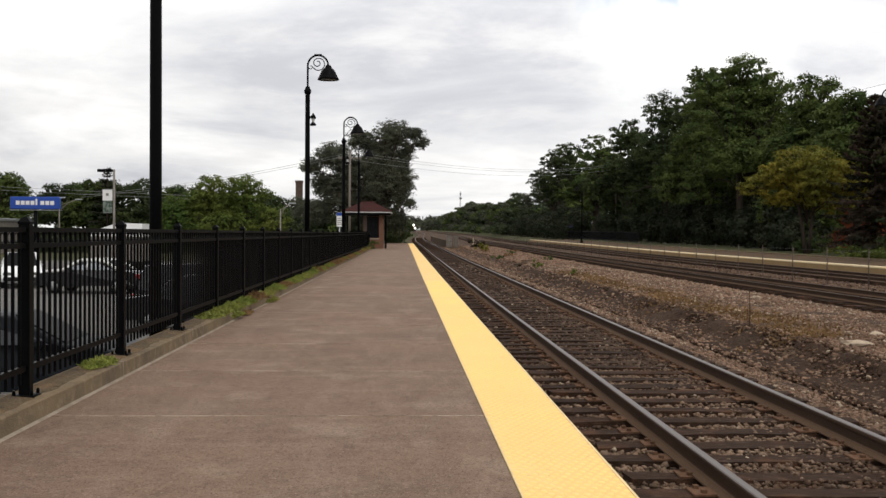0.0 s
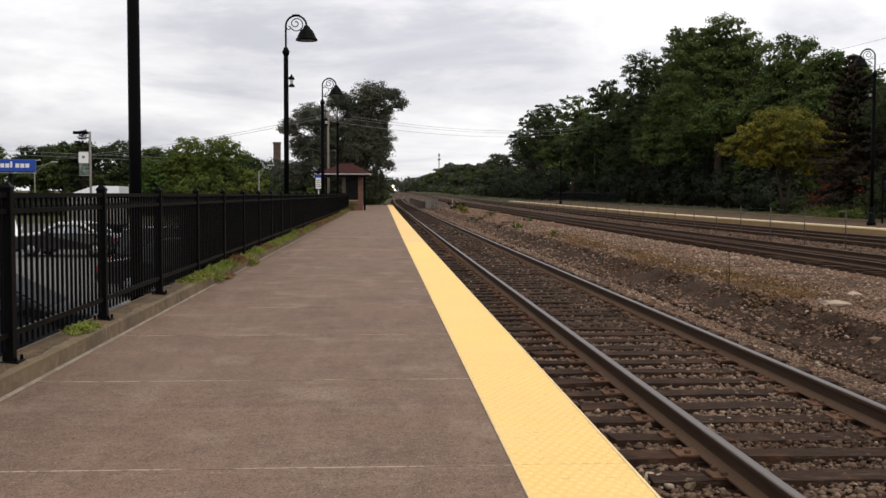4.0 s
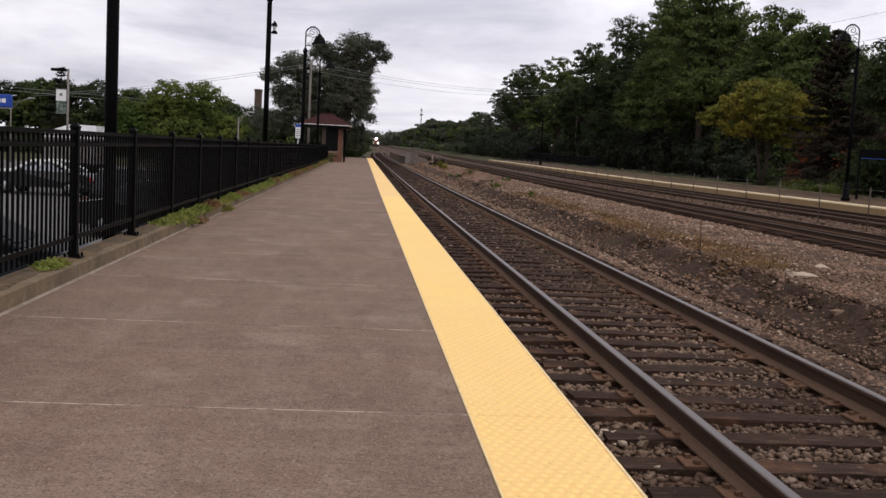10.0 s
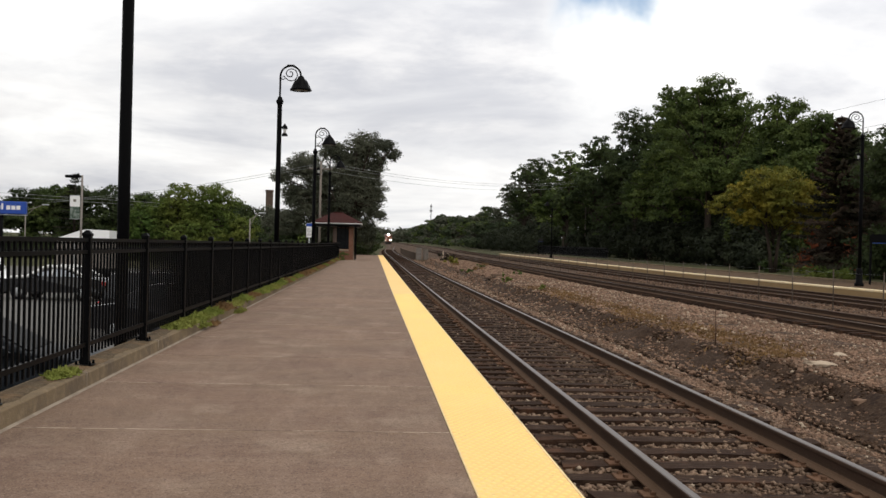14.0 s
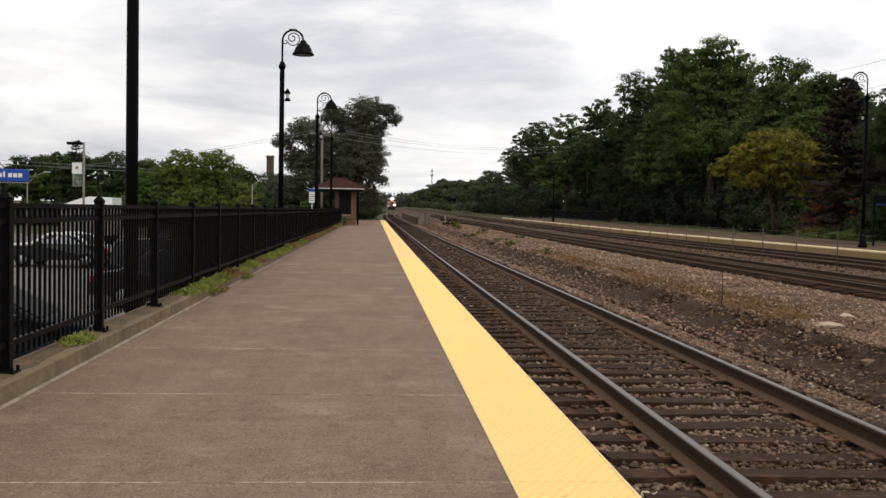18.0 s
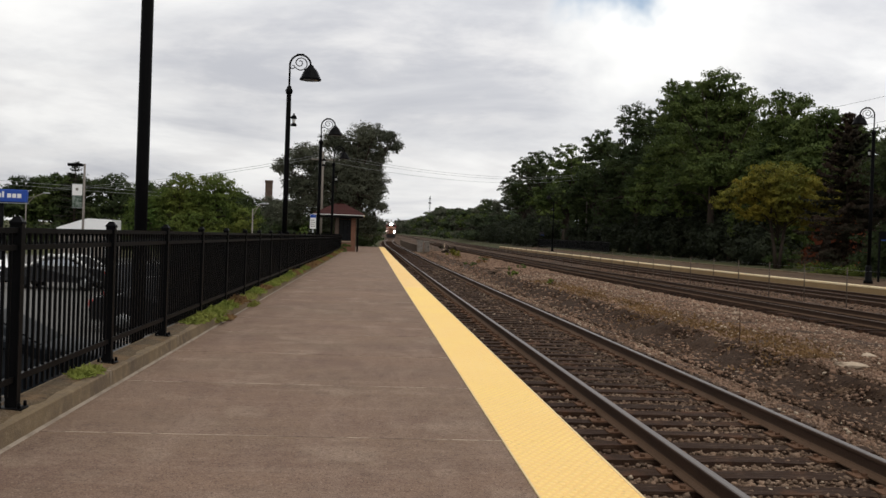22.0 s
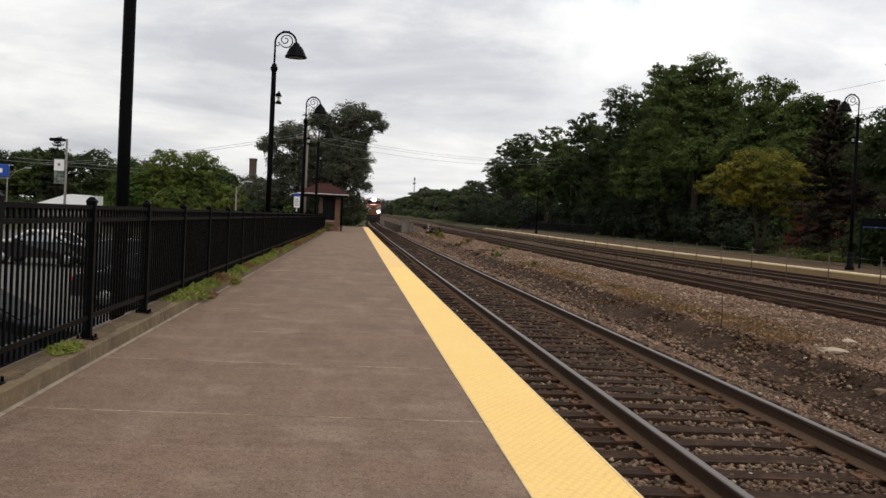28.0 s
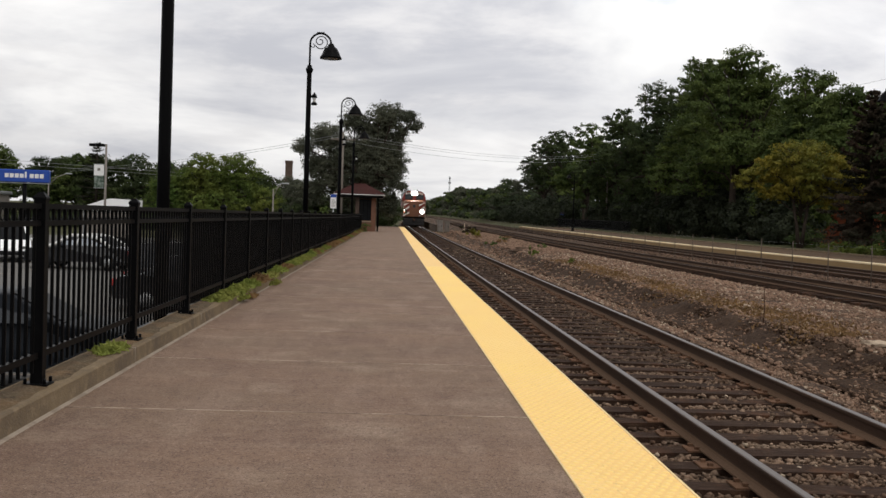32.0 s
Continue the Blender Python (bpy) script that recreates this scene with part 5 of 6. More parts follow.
# ---- cars ----
def make_car(x, y, turn, paint, label, tall=1.45, long=4.5, boxy=False, z=LOT_Z, side_glass=GLASS):
    ob = thing("car", x, y, z, label, "car", "parked cars", turn=turn)
    h = tall
    half = long / 2
    side = [(-half, 0.35), (-half - 0.03, 0.62), (-half + 0.12, 0.90), (-half + 0.75, 0.98), (-half + 1.35, h - 0.08), (-half + 1.8, h), (half - 2.0 if not boxy else half - 1.9, h),
            (half - 1.25 if not boxy else half - 1.2, 0.99), (half - 0.25, 0.86), (half + 0.02, 0.62), (half, 0.32)]
    if boxy:
        side[3], side[4], side[5] = (-half + 0.16, 1.0), (-half + 0.35, h - 0.06), (-half + 0.75, h)
    bm = bmesh.new()
    rings = []
    for w in (-0.88, -0.78, 0.78, 0.88):
        inset = abs(w) < 0.8
        ring = []
        for px, pz in side:
            k = w
            if pz > 1.0:
                k = w * (0.80 if not inset else 0.78)
            ring.append(bm.verts.new((px, k, pz + (0.03 if inset and pz > 0.8 else 0))))
        rings.append(ring)
    n = len(side)
    for a, b in zip(rings, rings[1:]):
        for i in range(n - 1):
            f = bm.faces.new((a[i], a[i + 1], b[i + 1], b[i]))
            f.smooth = True
        bm.faces.new((a[n - 1], a[0], b[0], b[n - 1]))
    bm.faces.new(rings[0])
    bm.faces.new(list(reversed(rings[-1])))
    bmesh.ops.recalc_face_normals(bm, faces=bm.faces)
    part("body", bm, paint, ob)
    roof_a, roof_b = side[5][0], side[6][0]
    for s in (-1, 1):
        glass = bmesh.new()
        q = [(side[3][0] + 0.22, 1.02), (roof_a + 0.02, h - 0.09), (roof_b - 0.02, h - 0.09), (side[7][0] - 0.18, 1.02)]
        vs = [glass.verts.new((px, s * (0.885 if pz < 1.2 else 0.725), pz)) for px, pz in q] + [glass.verts.new((px, s * (0.865 if pz < 1.2 else 0.705), pz)) for px, pz in q]
        for k in range(4):
            glass.faces.new((vs[k], vs[(k + 1) % 4], vs[4 + (k + 1) % 4], vs[4 + k]))
        glass.faces.new(vs[:4])
        glass.faces.new(list(reversed(vs[4:])))
        bmesh.ops.recalc_face_normals(glass, faces=glass.faces)
        part("side_window", glass, side_glass, ob)
        part("pillar", tube([((roof_a + roof_b) / 2, s * 0.735, h - 0.08), ((roof_a + roof_b) / 2 + 0.05, s * 0.90, 1.0)], 0.03, 6), paint, ob)
        part("mirror", box(side[7][0] - 0.45, side[7][0] - 0.25, s * 0.98 - 0.09, s * 0.98 + 0.09, 0.98, 1.12, 0.03), paint, ob)
        part("headlight", box(half - 0.12, half + 0.03, s * 0.64 - 0.17, s * 0.64 + 0.17, 0.60, 0.76, 0.03), LAMP_GLASS, ob)
        part("tail_light", box(-half - 0.05, -half + 0.10, s * 0.68 - 0.14, s * 0.68 + 0.14, 0.66, 0.86, 0.03), TAIL, ob)
        for e in (-1, 1):
            wheel = part("wheel", lathe([(0.20, -0.10), (0.32, -0.11), (0.33, 0.0), (0.32, 0.11), (0.20, 0.10)], 18), RUBBER, ob)
            wheel.matrix_basis = pose(e * (half - 0.85), s * 0.80, 0.33, 90)
            part("rim", lathe([(0.03, -0.115), (0.20, -0.112), (0.20, 0.112), (0.03, 0.115)], 10), GALV, wheel)
    for px0, px1, name in ((6, 7, "windscreen"), (4, 3, "rear_window")):
        a, b = side[px0], side[px1]
        gl = bmesh.new()
        lift = Vector((0.015 if px0 == 6 else -0.015, 0, 0.045))
        pts = [Vector((a[0], -0.58, a[1])), Vector((a[0], 0.58, a[1])), Vector((b[0], 0.70, b[1])), Vector((b[0], -0.70, b[1]))]
        pts = [q + lift for q in pts]
        up = [gl.verts.new(q) for q in pts] + [gl.verts.new(q - lift * 0.9) for q in pts]
        for k in range(4):
            gl.faces.new((up[k], up[(k + 1) % 4], up[4 + (k + 1) % 4], up[4 + k]))
        gl.faces.new(up[:4])
        gl.faces.new(list(reversed(up[4:])))
        bmesh.ops.recalc_face_normals(gl, faces=gl.faces)
        part(name, gl, DIM_GLASS, ob)
    part("bumper", box(half - 0.08, half + 0.07, -0.80, 0.80, 0.34, 0.54, 0.04), RUBBER, ob)
    return ob


TAIL = material("tail_light_red", (0.35, 0.015, 0.012), 0.3, spots=((6, 2, 0.4, 0.7, (0.25, 0.01, 0.01), 0.5),), shine=0.5)
PAINT_DARK = material("paint_dark", (0.012, 0.013, 0.016), 0.10, spots=((2, 3, 0.4, 0.7, (0.018, 0.018, 0.02), 0.5),), coat=0.6, shine=0.5)
PAINT_WHITE = material("paint_white", (0.84, 0.84, 0.83), 0.3, spots=((2, 3, 0.4, 0.7, (0.74, 0.74, 0.73), 0.4),), coat=0.5, shine=0.5)
PAINT_BLUE = material("paint_slate", (0.008, 0.010, 0.013), 0.45, 0.0, spots=((2, 3, 0.4, 0.7, (0.006, 0.008, 0.010), 0.5),), coat=0.0, shine=0.1)
bright_car = make_car(-13.4, 46.0, 172, PAINT_DARK, "dark saloon car with sky glints added as white strips, parked in the car park", 1.46, side_glass=CAR_GLASS)
# white strips added in place of the sky's reflection on roofline and pillars
for s in (-1, 1):
    part("sky_glint_strip", tube([(-1.5, s * 0.895, 1.01), (-0.9, s * 0.75, 1.36), (-0.45, s * 0.73, 1.44), (0.25, s * 0.73, 1.44), (1.0, s * 0.90, 1.0), (1.9, s * 0.80, 0.92)], 0.075, 6), WHITE, bright_car, "white strip added for the sky's glint along the windows")
    part("sky_glint_strip", tube([(-0.1, s * 0.745, 1.42), (-0.05, s * 0.905, 1.0)], 0.03, 6), WHITE, bright_car, "white strip added for the sky's glint along the windows")
    part("sky_glint_strip", tube([(-0.75, s * 0.76, 1.38), (-0.75, s * 0.905, 1.0)], 0.03, 6), WHITE, bright_car, "white strip added for the sky's glint along the windows")

make_car(-18.3, 51.0, -70, PAINT_WHITE, "white estate car parked in the car park", 1.6, 4.4, True)
make_car(-22.3, 51.5, -70, PAINT_DARK, "dark car parked beside a white one", 1.5, 4.4)
make_car(-6.0, 16.2, 4, PAINT_BLUE, "slate-blue car parked nose to the platform", 1.40, 4.5)
make_car(-5.25, 28.6, 3, PAINT_DARK, "black car parked nose to the platform", 1.5, 4.4)
make_car(-5.6, 31.6, 3, PAINT_DARK, "black estate car parked nose to the platform", 1.7, 4.6, True)
make_car(-5.8, 34.6, 3, PAINT_DARK, "black car parked nose to the platform", 1.5, 4.6)
make_car(39.5, 112, 80, PAINT_WHITE, "white car parked behind the far trees", 1.5, 4.4, z=0.35)


def parking_lines():
    ob = thing("parking_lines", 0, 0, 0, "faded white parking bay lines on the asphalt", "road marking", kind="structure")
    for k in range(12):
        part("line", box(-7.9, -3.2, 6.0 + 2.8 * k - 0.05, 6.0 + 2.8 * k + 0.05, LOT_Z + 0.002, LOT_Z + 0.006), SEALANT, ob)
        part("line", box(-19.5, -14.6, 30.0 + 2.8 * k - 0.05, 30.0 + 2.8 * k + 0.05, LOT_Z + 0.002, LOT_Z + 0.006), SEALANT, ob)


parking_lines()


# ---- beyond the car park ----
def trailer():
    ob = thing("box_trailer", -15.7, 60, YARD_Z, "white box trailer with a sloping front in the car park", "trailer")
    bm = bmesh.new()
    prof = [(-1.75, 2.0), (-1.75, 2.2), (-0.35, 2.70), (0.0, 2.76), (1.2, 2.72), (1.2, 2.0)]
    a = [bm.verts.new((x, -1.1, z)) for x, z in prof]
    b = [bm.verts.new((x, 1.1, z)) for x, z in prof]
    for k in range(6):
        bm.faces.new((a[k], a[(k + 1) % 6], b[(k + 1) % 6], b[k]))
    bm.faces.new(list(reversed(a)))
    bm.faces.new(b)
    bmesh.ops.recalc_face_normals(bm, faces=bm.faces)
    part("roof", bm, PAINT_WHITE, ob, "white roof with a sloping front")
    part("body", box(-1.72, 1.17, -1.07, 1.07, 0.6, 2.0, 0.02), GREY_METAL, ob)
    for k in range(4):
        part("rib", box(-1.5 + 0.8 * k, -1.46 + 0.8 * k, -1.09, -1.07, 0.65, 1.98), GALV, ob)
    part("skirt", box(-1.6, 1.1, -1.0, 1.0, 0.4, 0.6), RUBBER, ob)
    for x in (-0.4, 0.5):
        for y in (-1.0, 1.0):
            w = part("wheel", lathe([(0.15, -0.1), (0.33, -0.1), (0.34, 0), (0.33, 0.1), (0.15, 0.1)], 16), RUBBER, ob)
            w.matrix_basis = pose(x, y, 0.34, 90)


def banner_pole():
    ob = thing("banner_pole", -15.2, 55.8, YARD_Z - 0.14, "grey car park light pole with a two-part banner", "lamp post")
    part("pole", lathe([(0.07, 0), (0.055, 5.7)], 10), GREY_METAL, ob)
    part("luminaire", box(-0.85, -0.1, -0.15, 0.15, 5.56, 5.71, 0.02), BLACK, ob)
    part("arm", box(-0.15, 0.02, -0.03, 0.03, 5.60, 5.66), BLACK, ob)
    b = part("upper_banner", box(-0.60, -0.09, -0.015, 0.0, 4.05, 4.62), WHITE, ob, "white banner")
    part("emblem", box(-0.42, -0.28, -0.022, -0.015, 4.3, 4.44), GREY_METAL, b)
    part("lower_banner", box(-0.58, -0.09, -0.015, 0.0, 3.42, 4.04), BANNER, ob, "dark green patterned banner")
    for h in (3.4, 4.64):
        part("banner_arm", tube([(0, 0, h), (-0.62, 0, h)], 0.014, 5), GALV, ob)


BANNER = material("banner_green", (0.035, 0.06, 0.04), 0.7, spots=((5, 3, 0.45, 0.6, (0.22, 0.25, 0.22), 0.8),))


def shop_sign():
    ob = thing("shop_sign", -24.2, 70, YARD_Z, "wide blue shop sign with white lettering bars on a pole", "sign")
    part("pole", lathe([(0.13, 0), (0.13, 3.8)], 10), BLACK, ob)
    b = part("board", box(-1.6, 1.6, -0.2, 0.2, 3.72, 4.54, 0.04), BLUE, ob, "blue sign board")
    part("rim", box(-1.64, 1.64, -0.17, 0.17, 3.64, 3.68), GALV, b)
    for k in range(8):
        x = -1.22 + 0.32 * k
        part("letter_bar", box(x, x + (0.25 if k != 4 else 0.12), -0.212, -0.2, 4.0, 4.27 if k != 4 else 4.40), WHITE, b, "white bar")


def street_light(x, y, h, reach, turn, label):
    ob = thing("street_light", x, y, YARD_Z, label, "street lamp", "street lights", turn=turn)
    part("pole", lathe([(0.055, 0), (0.04, h)], 8), GREY_METAL, ob)
    part("arm", tube([(0, 0, h - 0.5), (reach * 0.5, 0, h + 0.1), (reach, 0, h + 0.35)], 0.03, 6), GREY_METAL, ob)
    part("brace", tube([(0, 0, h - 0.05), (reach * 0.55, 0, h + 0.12)], 0.02, 5), GREY_METAL, ob)
    part("head", box(reach - 0.05, reach + 0.42, -0.09, 0.09, h + 0.31, h + 0.41, 0.035), GALV, ob)


trailer()
banner_pole()
shop_sign()
street_light(-24.6, 76, 4.2, 1.2, 0, "grey street light with a single arm behind the shop sign")
street_light(-7.62, 66, 3.75, 0.55, 0, "grey street light behind the platform fence")


def grey_shop():
    ob = thing("shop_building", -42.2, 100, YARD_Z, "low grey flat-roofed building behind the car park", "building")
    part("wall", box(-3.5, 3.5, 0, 8, 0, 3.2), GREY_METAL, ob)
    part("roof", box(-3.7, 3.7, -0.2, 8.2, 3.2, 3.5, 0.03), GALV, ob)
    for k in range(3):
        w = part("window", box(-2.8 + 2.1 * k, -1.3 + 2.1 * k, -0.04, 0.02, 1.0, 2.4), GLASS, ob)
        part("frame", box(-2.85 + 2.1 * k, -1.25 + 2.1 * k, -0.02, 0.01, 0.95, 2.45), WHITE, w)


def chimney():
    ob = thing("chimney", -25.9, 265, 1.0, "tall square brick chimney beyond the trees", "chimney")
    part("shaft", box(-0.85, 0.85, -0.85, 0.85, -2, 12.8, 0.05), SOOT_BRICK, ob)
    part("cap", box(-0.95, 0.95, -0.95, 0.95, 12.8, 13.4, 0.05), SOOT_BRICK, ob)


def utility_pole(x, y, h, label):
    p = on(x, y, -0.3)
    ob = thing("utility_pole", p.x, p.y, p.z, label, "utility pole", "utility poles")
    part("pole", lathe([(0.13, -0.3), (0.095, h)], 9), WOOD_POLE, ob)
    part("crossarm", box(-1.1, 1.1, -0.06, 0.06, h - 0.75, h - 0.62), WOOD_POLE, ob)
    for k in (-1.0, -0.5, 0.5, 1.0):
        part("insulator", lathe([(0.03, 0), (0.05, 0.06), (0.03, 0.14)], 8, at=(k, 0, h - 0.62)), GALV, ob)
    return ob


def wires(name, a, b, sag, label, offsets, mat=WIRE):
    ob = thing(name, 0, 0, 0, label, "cable", "overhead cables")
    a, b = Vector(a), Vector(b)
    for o in offsets:
        pts = [a.lerp(b, k / 14) + Vector((0, 0, o - sag * 4 * (k / 14) * (1 - k / 14))) for k in range(15)]
        part("cable", tube(pts, 0.014 if mat == WIRE else 0.018, 4), mat, ob)


def radio_mast():
    ob = thing("radio_mast", 39.5, 700, 3.0, "thin grey radio mast far beyond the trees", "mast")
    for s in (-1, 1):
        part("leg", tube([(s * 0.5, 0, 0), (s * 0.2, 0, 26.5)], 0.12, 5), WIRE, ob)
    for k in range(9):
        part("brace", tube([(-0.45 + 0.03 * k, 0, 2.9 * k), (0.45 - 0.03 * k, 0, 2.9 * k + 2.9)], 0.07, 4), WIRE, ob)
    for z, w in ((21.5, 0.9), (24.5, 0.6)):
        part("antenna", box(-w, w, -0.3, 0.3, z, z + 0.9, 0.05), WIRE, ob)


grey_shop()
chimney()
radio_mast()
utility_pole(-4.9, 96, 9.0, "weathered grey utility pole behind the shelter")
utility_pole(33, 160, 12.5, "weathered utility pole among the far trees")
wires("overhead_cables", (-4.9, 96, 8.55), (33, 160, 11.9), 1.3, "pale overhead cables across the line", (0.0, -0.5, 0.25), PALE_WIRE)
wires("overhead_cables", (-4.9, 96, 8.4), (-34, 112, 4.9), 0.5, "pale overhead cable from the pole to the street", (0.0, 0.22), PALE_WIRE)
wires("overhead_cables", (33, 160, 12.0), (58, 60, 15.4), 0.6, "thin overhead cables above the far trees", (0.0, 0.5, 2.9))
wires("overhead_cables", (-70, 92, 6.5), (-17, 92, 4.1), 0.12, "pale overhead cables along the street", (0.0, 0.3), PALE_WIRE)


# ---- beyond the far platform ----
def iron_fence():
    ob = thing("iron_fence", 0, 0, 0, "black iron fence at the back of the far platform", "fence")
    v, f = [], []
    for k in range(60):
        y = 118 + 1.0 * k
        p = on(27.0, y, 0.1)
        for a, b, h in ((0.03, 0.03, 1.35),):
            n = len(v)
            v += [(p.x + i * a, p.y + j * b, p.z + hh) for hh in (0, h) for i, j in ((-1, -1), (1, -1), (1, 1), (-1, 1))]
            f += [(n + q, n + (q + 1) % 4, n + 4 + (q + 1) % 4, n + 4 + q) for q in range(4)]
        for m in range(1, 7):
            q2 = on(27.0, y + m / 7, 0.1)
            n = len(v)
            v += [(q2.x + i * 0.012, q2.y + j * 0.012, q2.z + hh) for hh in (0.1, 1.25) for i, j in ((-1, -1), (1, -1), (1, 1), (-1, 1))]
            f += [(n + q, n + (q + 1) % 4, n + 4 + (q + 1) % 4, n + 4 + q) for q in range(4)]
    tagged(cloud_mesh("infill", v, f, BLACK, ob), kind="stuff")
    for h in (0.2, 1.2):
        part("rail", sweep([(26.98, 0.1 + h), (26.98, 0.14 + h), (27.02, 0.14 + h), (27.02, 0.1 + h)], steps(118, 178, 5, 1.0)), BLACK, ob)


def platform_sign(x, y, w, label, blue):
    p = on(x, y, 0)
    ob = thing("platform_sign", p.x, p.y, p.z, label, "sign", "signs on the far platform", turn=8)
    for s in (-1, 1):
        part("post", box(s * w / 2 - 0.04, s * w / 2 + 0.04, -0.04, 0.04, -0.05, 2.35), BLACK, ob)
    part("board", box(-w / 2 + 0.04, w / 2 - 0.04, -0.02, 0.02, 2.0, 2.4), blue, ob)
    part("frame", box(-w / 2, w / 2, -0.035, 0.035, 1.965, 1.99), BLUE, ob, "blue lower frame")


def brick_house():
    ob = thing("brick_house", 38.5, 84, 0, "red brick house with a gable roof half hidden by trees", "house", turn=-25)
    part("wall", box(-4.0, 4.0, 0, 8, -0.3, 2.1), BRICK_RED, ob)
    bm = bmesh.new()
    a = [bm.verts.new(q) for q in ((-4.0, 0, 2.1), (4.0, 0, 2.1), (0, 0, 4.7))]
    b = [bm.verts.new(q) for q in ((-4.0, 8, 2.1), (4.0, 8, 2.1), (0, 8, 4.7))]
    bm.faces.new(list(reversed(a)))
    bm.faces.new(b)
    for k in range(3):
        bm.faces.new((a[k], a[(k + 1) % 3], b[(k + 1) % 3], b[k]))
    bmesh.ops.recalc_face_normals(bm, faces=bm.faces)
    part("gable", bm, BRICK_RED, ob)
    for s in (-1, 1):
        bm = box(-2.55, 2.55, -0.4, 8.4, 0, 0.14, 0.02)
        part("roof", bm, ROOF_RED, ob).matrix_basis = pose(s * 2.1, 0, 3.48, 0, s * 33, 0)
    for x in (2.2,):
        w = part("window", box(x, x + 1.0, -0.05, 0.02, 0.9, 2.1), GLASS, ob)
        part("frame", box(x - 0.06, x + 1.06, -0.03, 0.01, 0.84, 2.16), WHITE, w)


iron_fence()
platform_sign(24.6, 48.6, 1.5, "dark station sign with a blue lower frame on posts", BLACK)
platform_sign(24.5, 150, 0.7, "small dark blue station sign on posts", LOCO_DARK)
brick_house()


# ---- trees ----
def lobed(seed, h, r, n=7, low=0.30):
    """Lobes of a broad crown of height h and reach r."""
    rng = random.Random(seed)
    rows = [(0, 0, h * 0.80, r * 0.55, h * 0.19), (0, 0, h * 0.50, r * 0.85, h * 0.25)]
    for k in range(n):
        a = 2 * math.pi * k / n + rng.uniform(-0.4, 0.4)
        q = rng.uniform(low, 0.80)
        reach = r * (0.72 if q < 0.6 else 0.5) * rng.uniform(0.8, 1.1)
        rows.append((reach * math.cos(a), reach * math.sin(a), h * q, r * rng.uniform(0.34, 0.5), h * rng.uniform(0.11, 0.17)))
    return rows


def wood_right():
    g = "trees beyond the far platform"
    for k, (x, y, h, r, leaf) in enumerate(((34.0, 104, 20.3, 6.2, LEAF_MID), (35.5, 119, 21.2, 6.4, LEAF_MID), (35, 137, 21.0, 6.4, LEAF_DARK), (34.5, 158, 19.2, 6.4, LEAF_DARK),
                                            (34, 182, 18.8, 7.0, LEAF_MID), (33.5, 212, 20.4, 7.4, LEAF_DARK), (34.5, 248, 21.2, 8.0, LEAF_GREY), (36.5, 92, 16.2, 4.8, LEAF_MID),
                                            (37, 83.5, 13.6, 4.4, LEAF_MID), (38.5, 111, 17.4, 5.6, LEAF_MID), (37.5, 128, 20.8, 5.6, LEAF_DARK))):
        p = on(x, y, 0)
        tree(p.x, p.y, p.z, h, lobed(100 + k, h, r, 8, 0.16), leaf, 25000 if y < 145 else 13000, 0.208 if y < 145 else 0.29, "tall dense broadleaf tree with dark green leaves", 100 + k, 0.36, group=g, sparse=0.55)
    for k, (x, y, h) in enumerate(((45, 98, 13), (45, 116, 16), (44, 134, 16), (44, 155, 15), (43, 178, 15), (42, 205, 15), (43, 240, 16), (46, 84, 10))):
        p = on(x, y, 0)
        tree(p.x, p.y, p.z, h, lobed(140 + k, h, 7.0), LEAF_DARK, 4500, 0.5, "dark green broadleaf tree behind the first row", 140 + k, 0.36, group=g, sparse=0.8)
    tree(29.2, 74, 0.2, 8.1, [(0, 0, 6.2, 2.6, 1.7), (1.8, -0.7, 5.2, 2.1, 1.6), (-1.7, 0.6, 5.3, 2.0, 1.5), (-3.3, 1.2, 4.5, 1.4, 1.1), (2.9, -1.0, 4.3, 1.4, 1.1), (0, 0.3, 4.6, 2.6, 1.3), (0.8, 0.4, 3.5, 1.9, 0.9), (-1.6, 0.5, 3.6, 1.5, 0.8), (2.4, 0.2, 3.2, 1.3, 0.9)],
         LEAF_YELLOW, 15000, 0.13, "small tree with yellow-green autumn leaves", 160, 0.13, group=g, sparse=0.34, stems=2)
    conifer(30.3, 65.5, 0, 10.4, 3.5, LEAF_RUSSET, 25000, 0.14, "russet-brown spruce beside the far platform", 161, g)
    conifer(34.6, 69.5, 0, 9.3, 3.0, LEAF_RUSSET, 9000, 0.12, "russet-brown spruce behind the far platform", 162, g)
    for k, (x, y, h, r) in enumerate(((29.3, 50.5, 12.9, 5.2), (34.6, 60, 12.2, 4.6), (36, 52, 11.4, 4.2))):
        tree(x, y, 0, h, lobed(170 + k, h, r, 9, low=0.10), LEAF_DARK, 36000 if k == 0 else 11000, 0.16 if k == 0 else 0.22, "dark green broadleaf tree beside the far platform", 170 + k, 0.3, group=g)
    # undergrowth: the shade beneath the crowns is put into its leaf colour
    rng = random.Random(9)
    y, k = 88.0, 0
    while y < 330:
        p = on((33.4 if y < 165 else 27.5) + rng.uniform(-0.8, 1.5), y, 0)
        r = rng.uniform(2.2, 3.2)
        shrub(p.x, p.y, p.z, [(0, 0, 1.6, r, 1.9), (rng.uniform(-1, 1), 2.2, 2.4, r * 0.8, 1.9), (1.5, -1, 3.2, r * 0.9, 2.2)], NEEDLE_AND_SHADE, 2400, 0.29, "undergrowth beneath the far trees with shade put into its leaf colour", 180 + k, "undergrowth by the far platform")
        y += rng.uniform(4.5, 7.0)
        k += 1
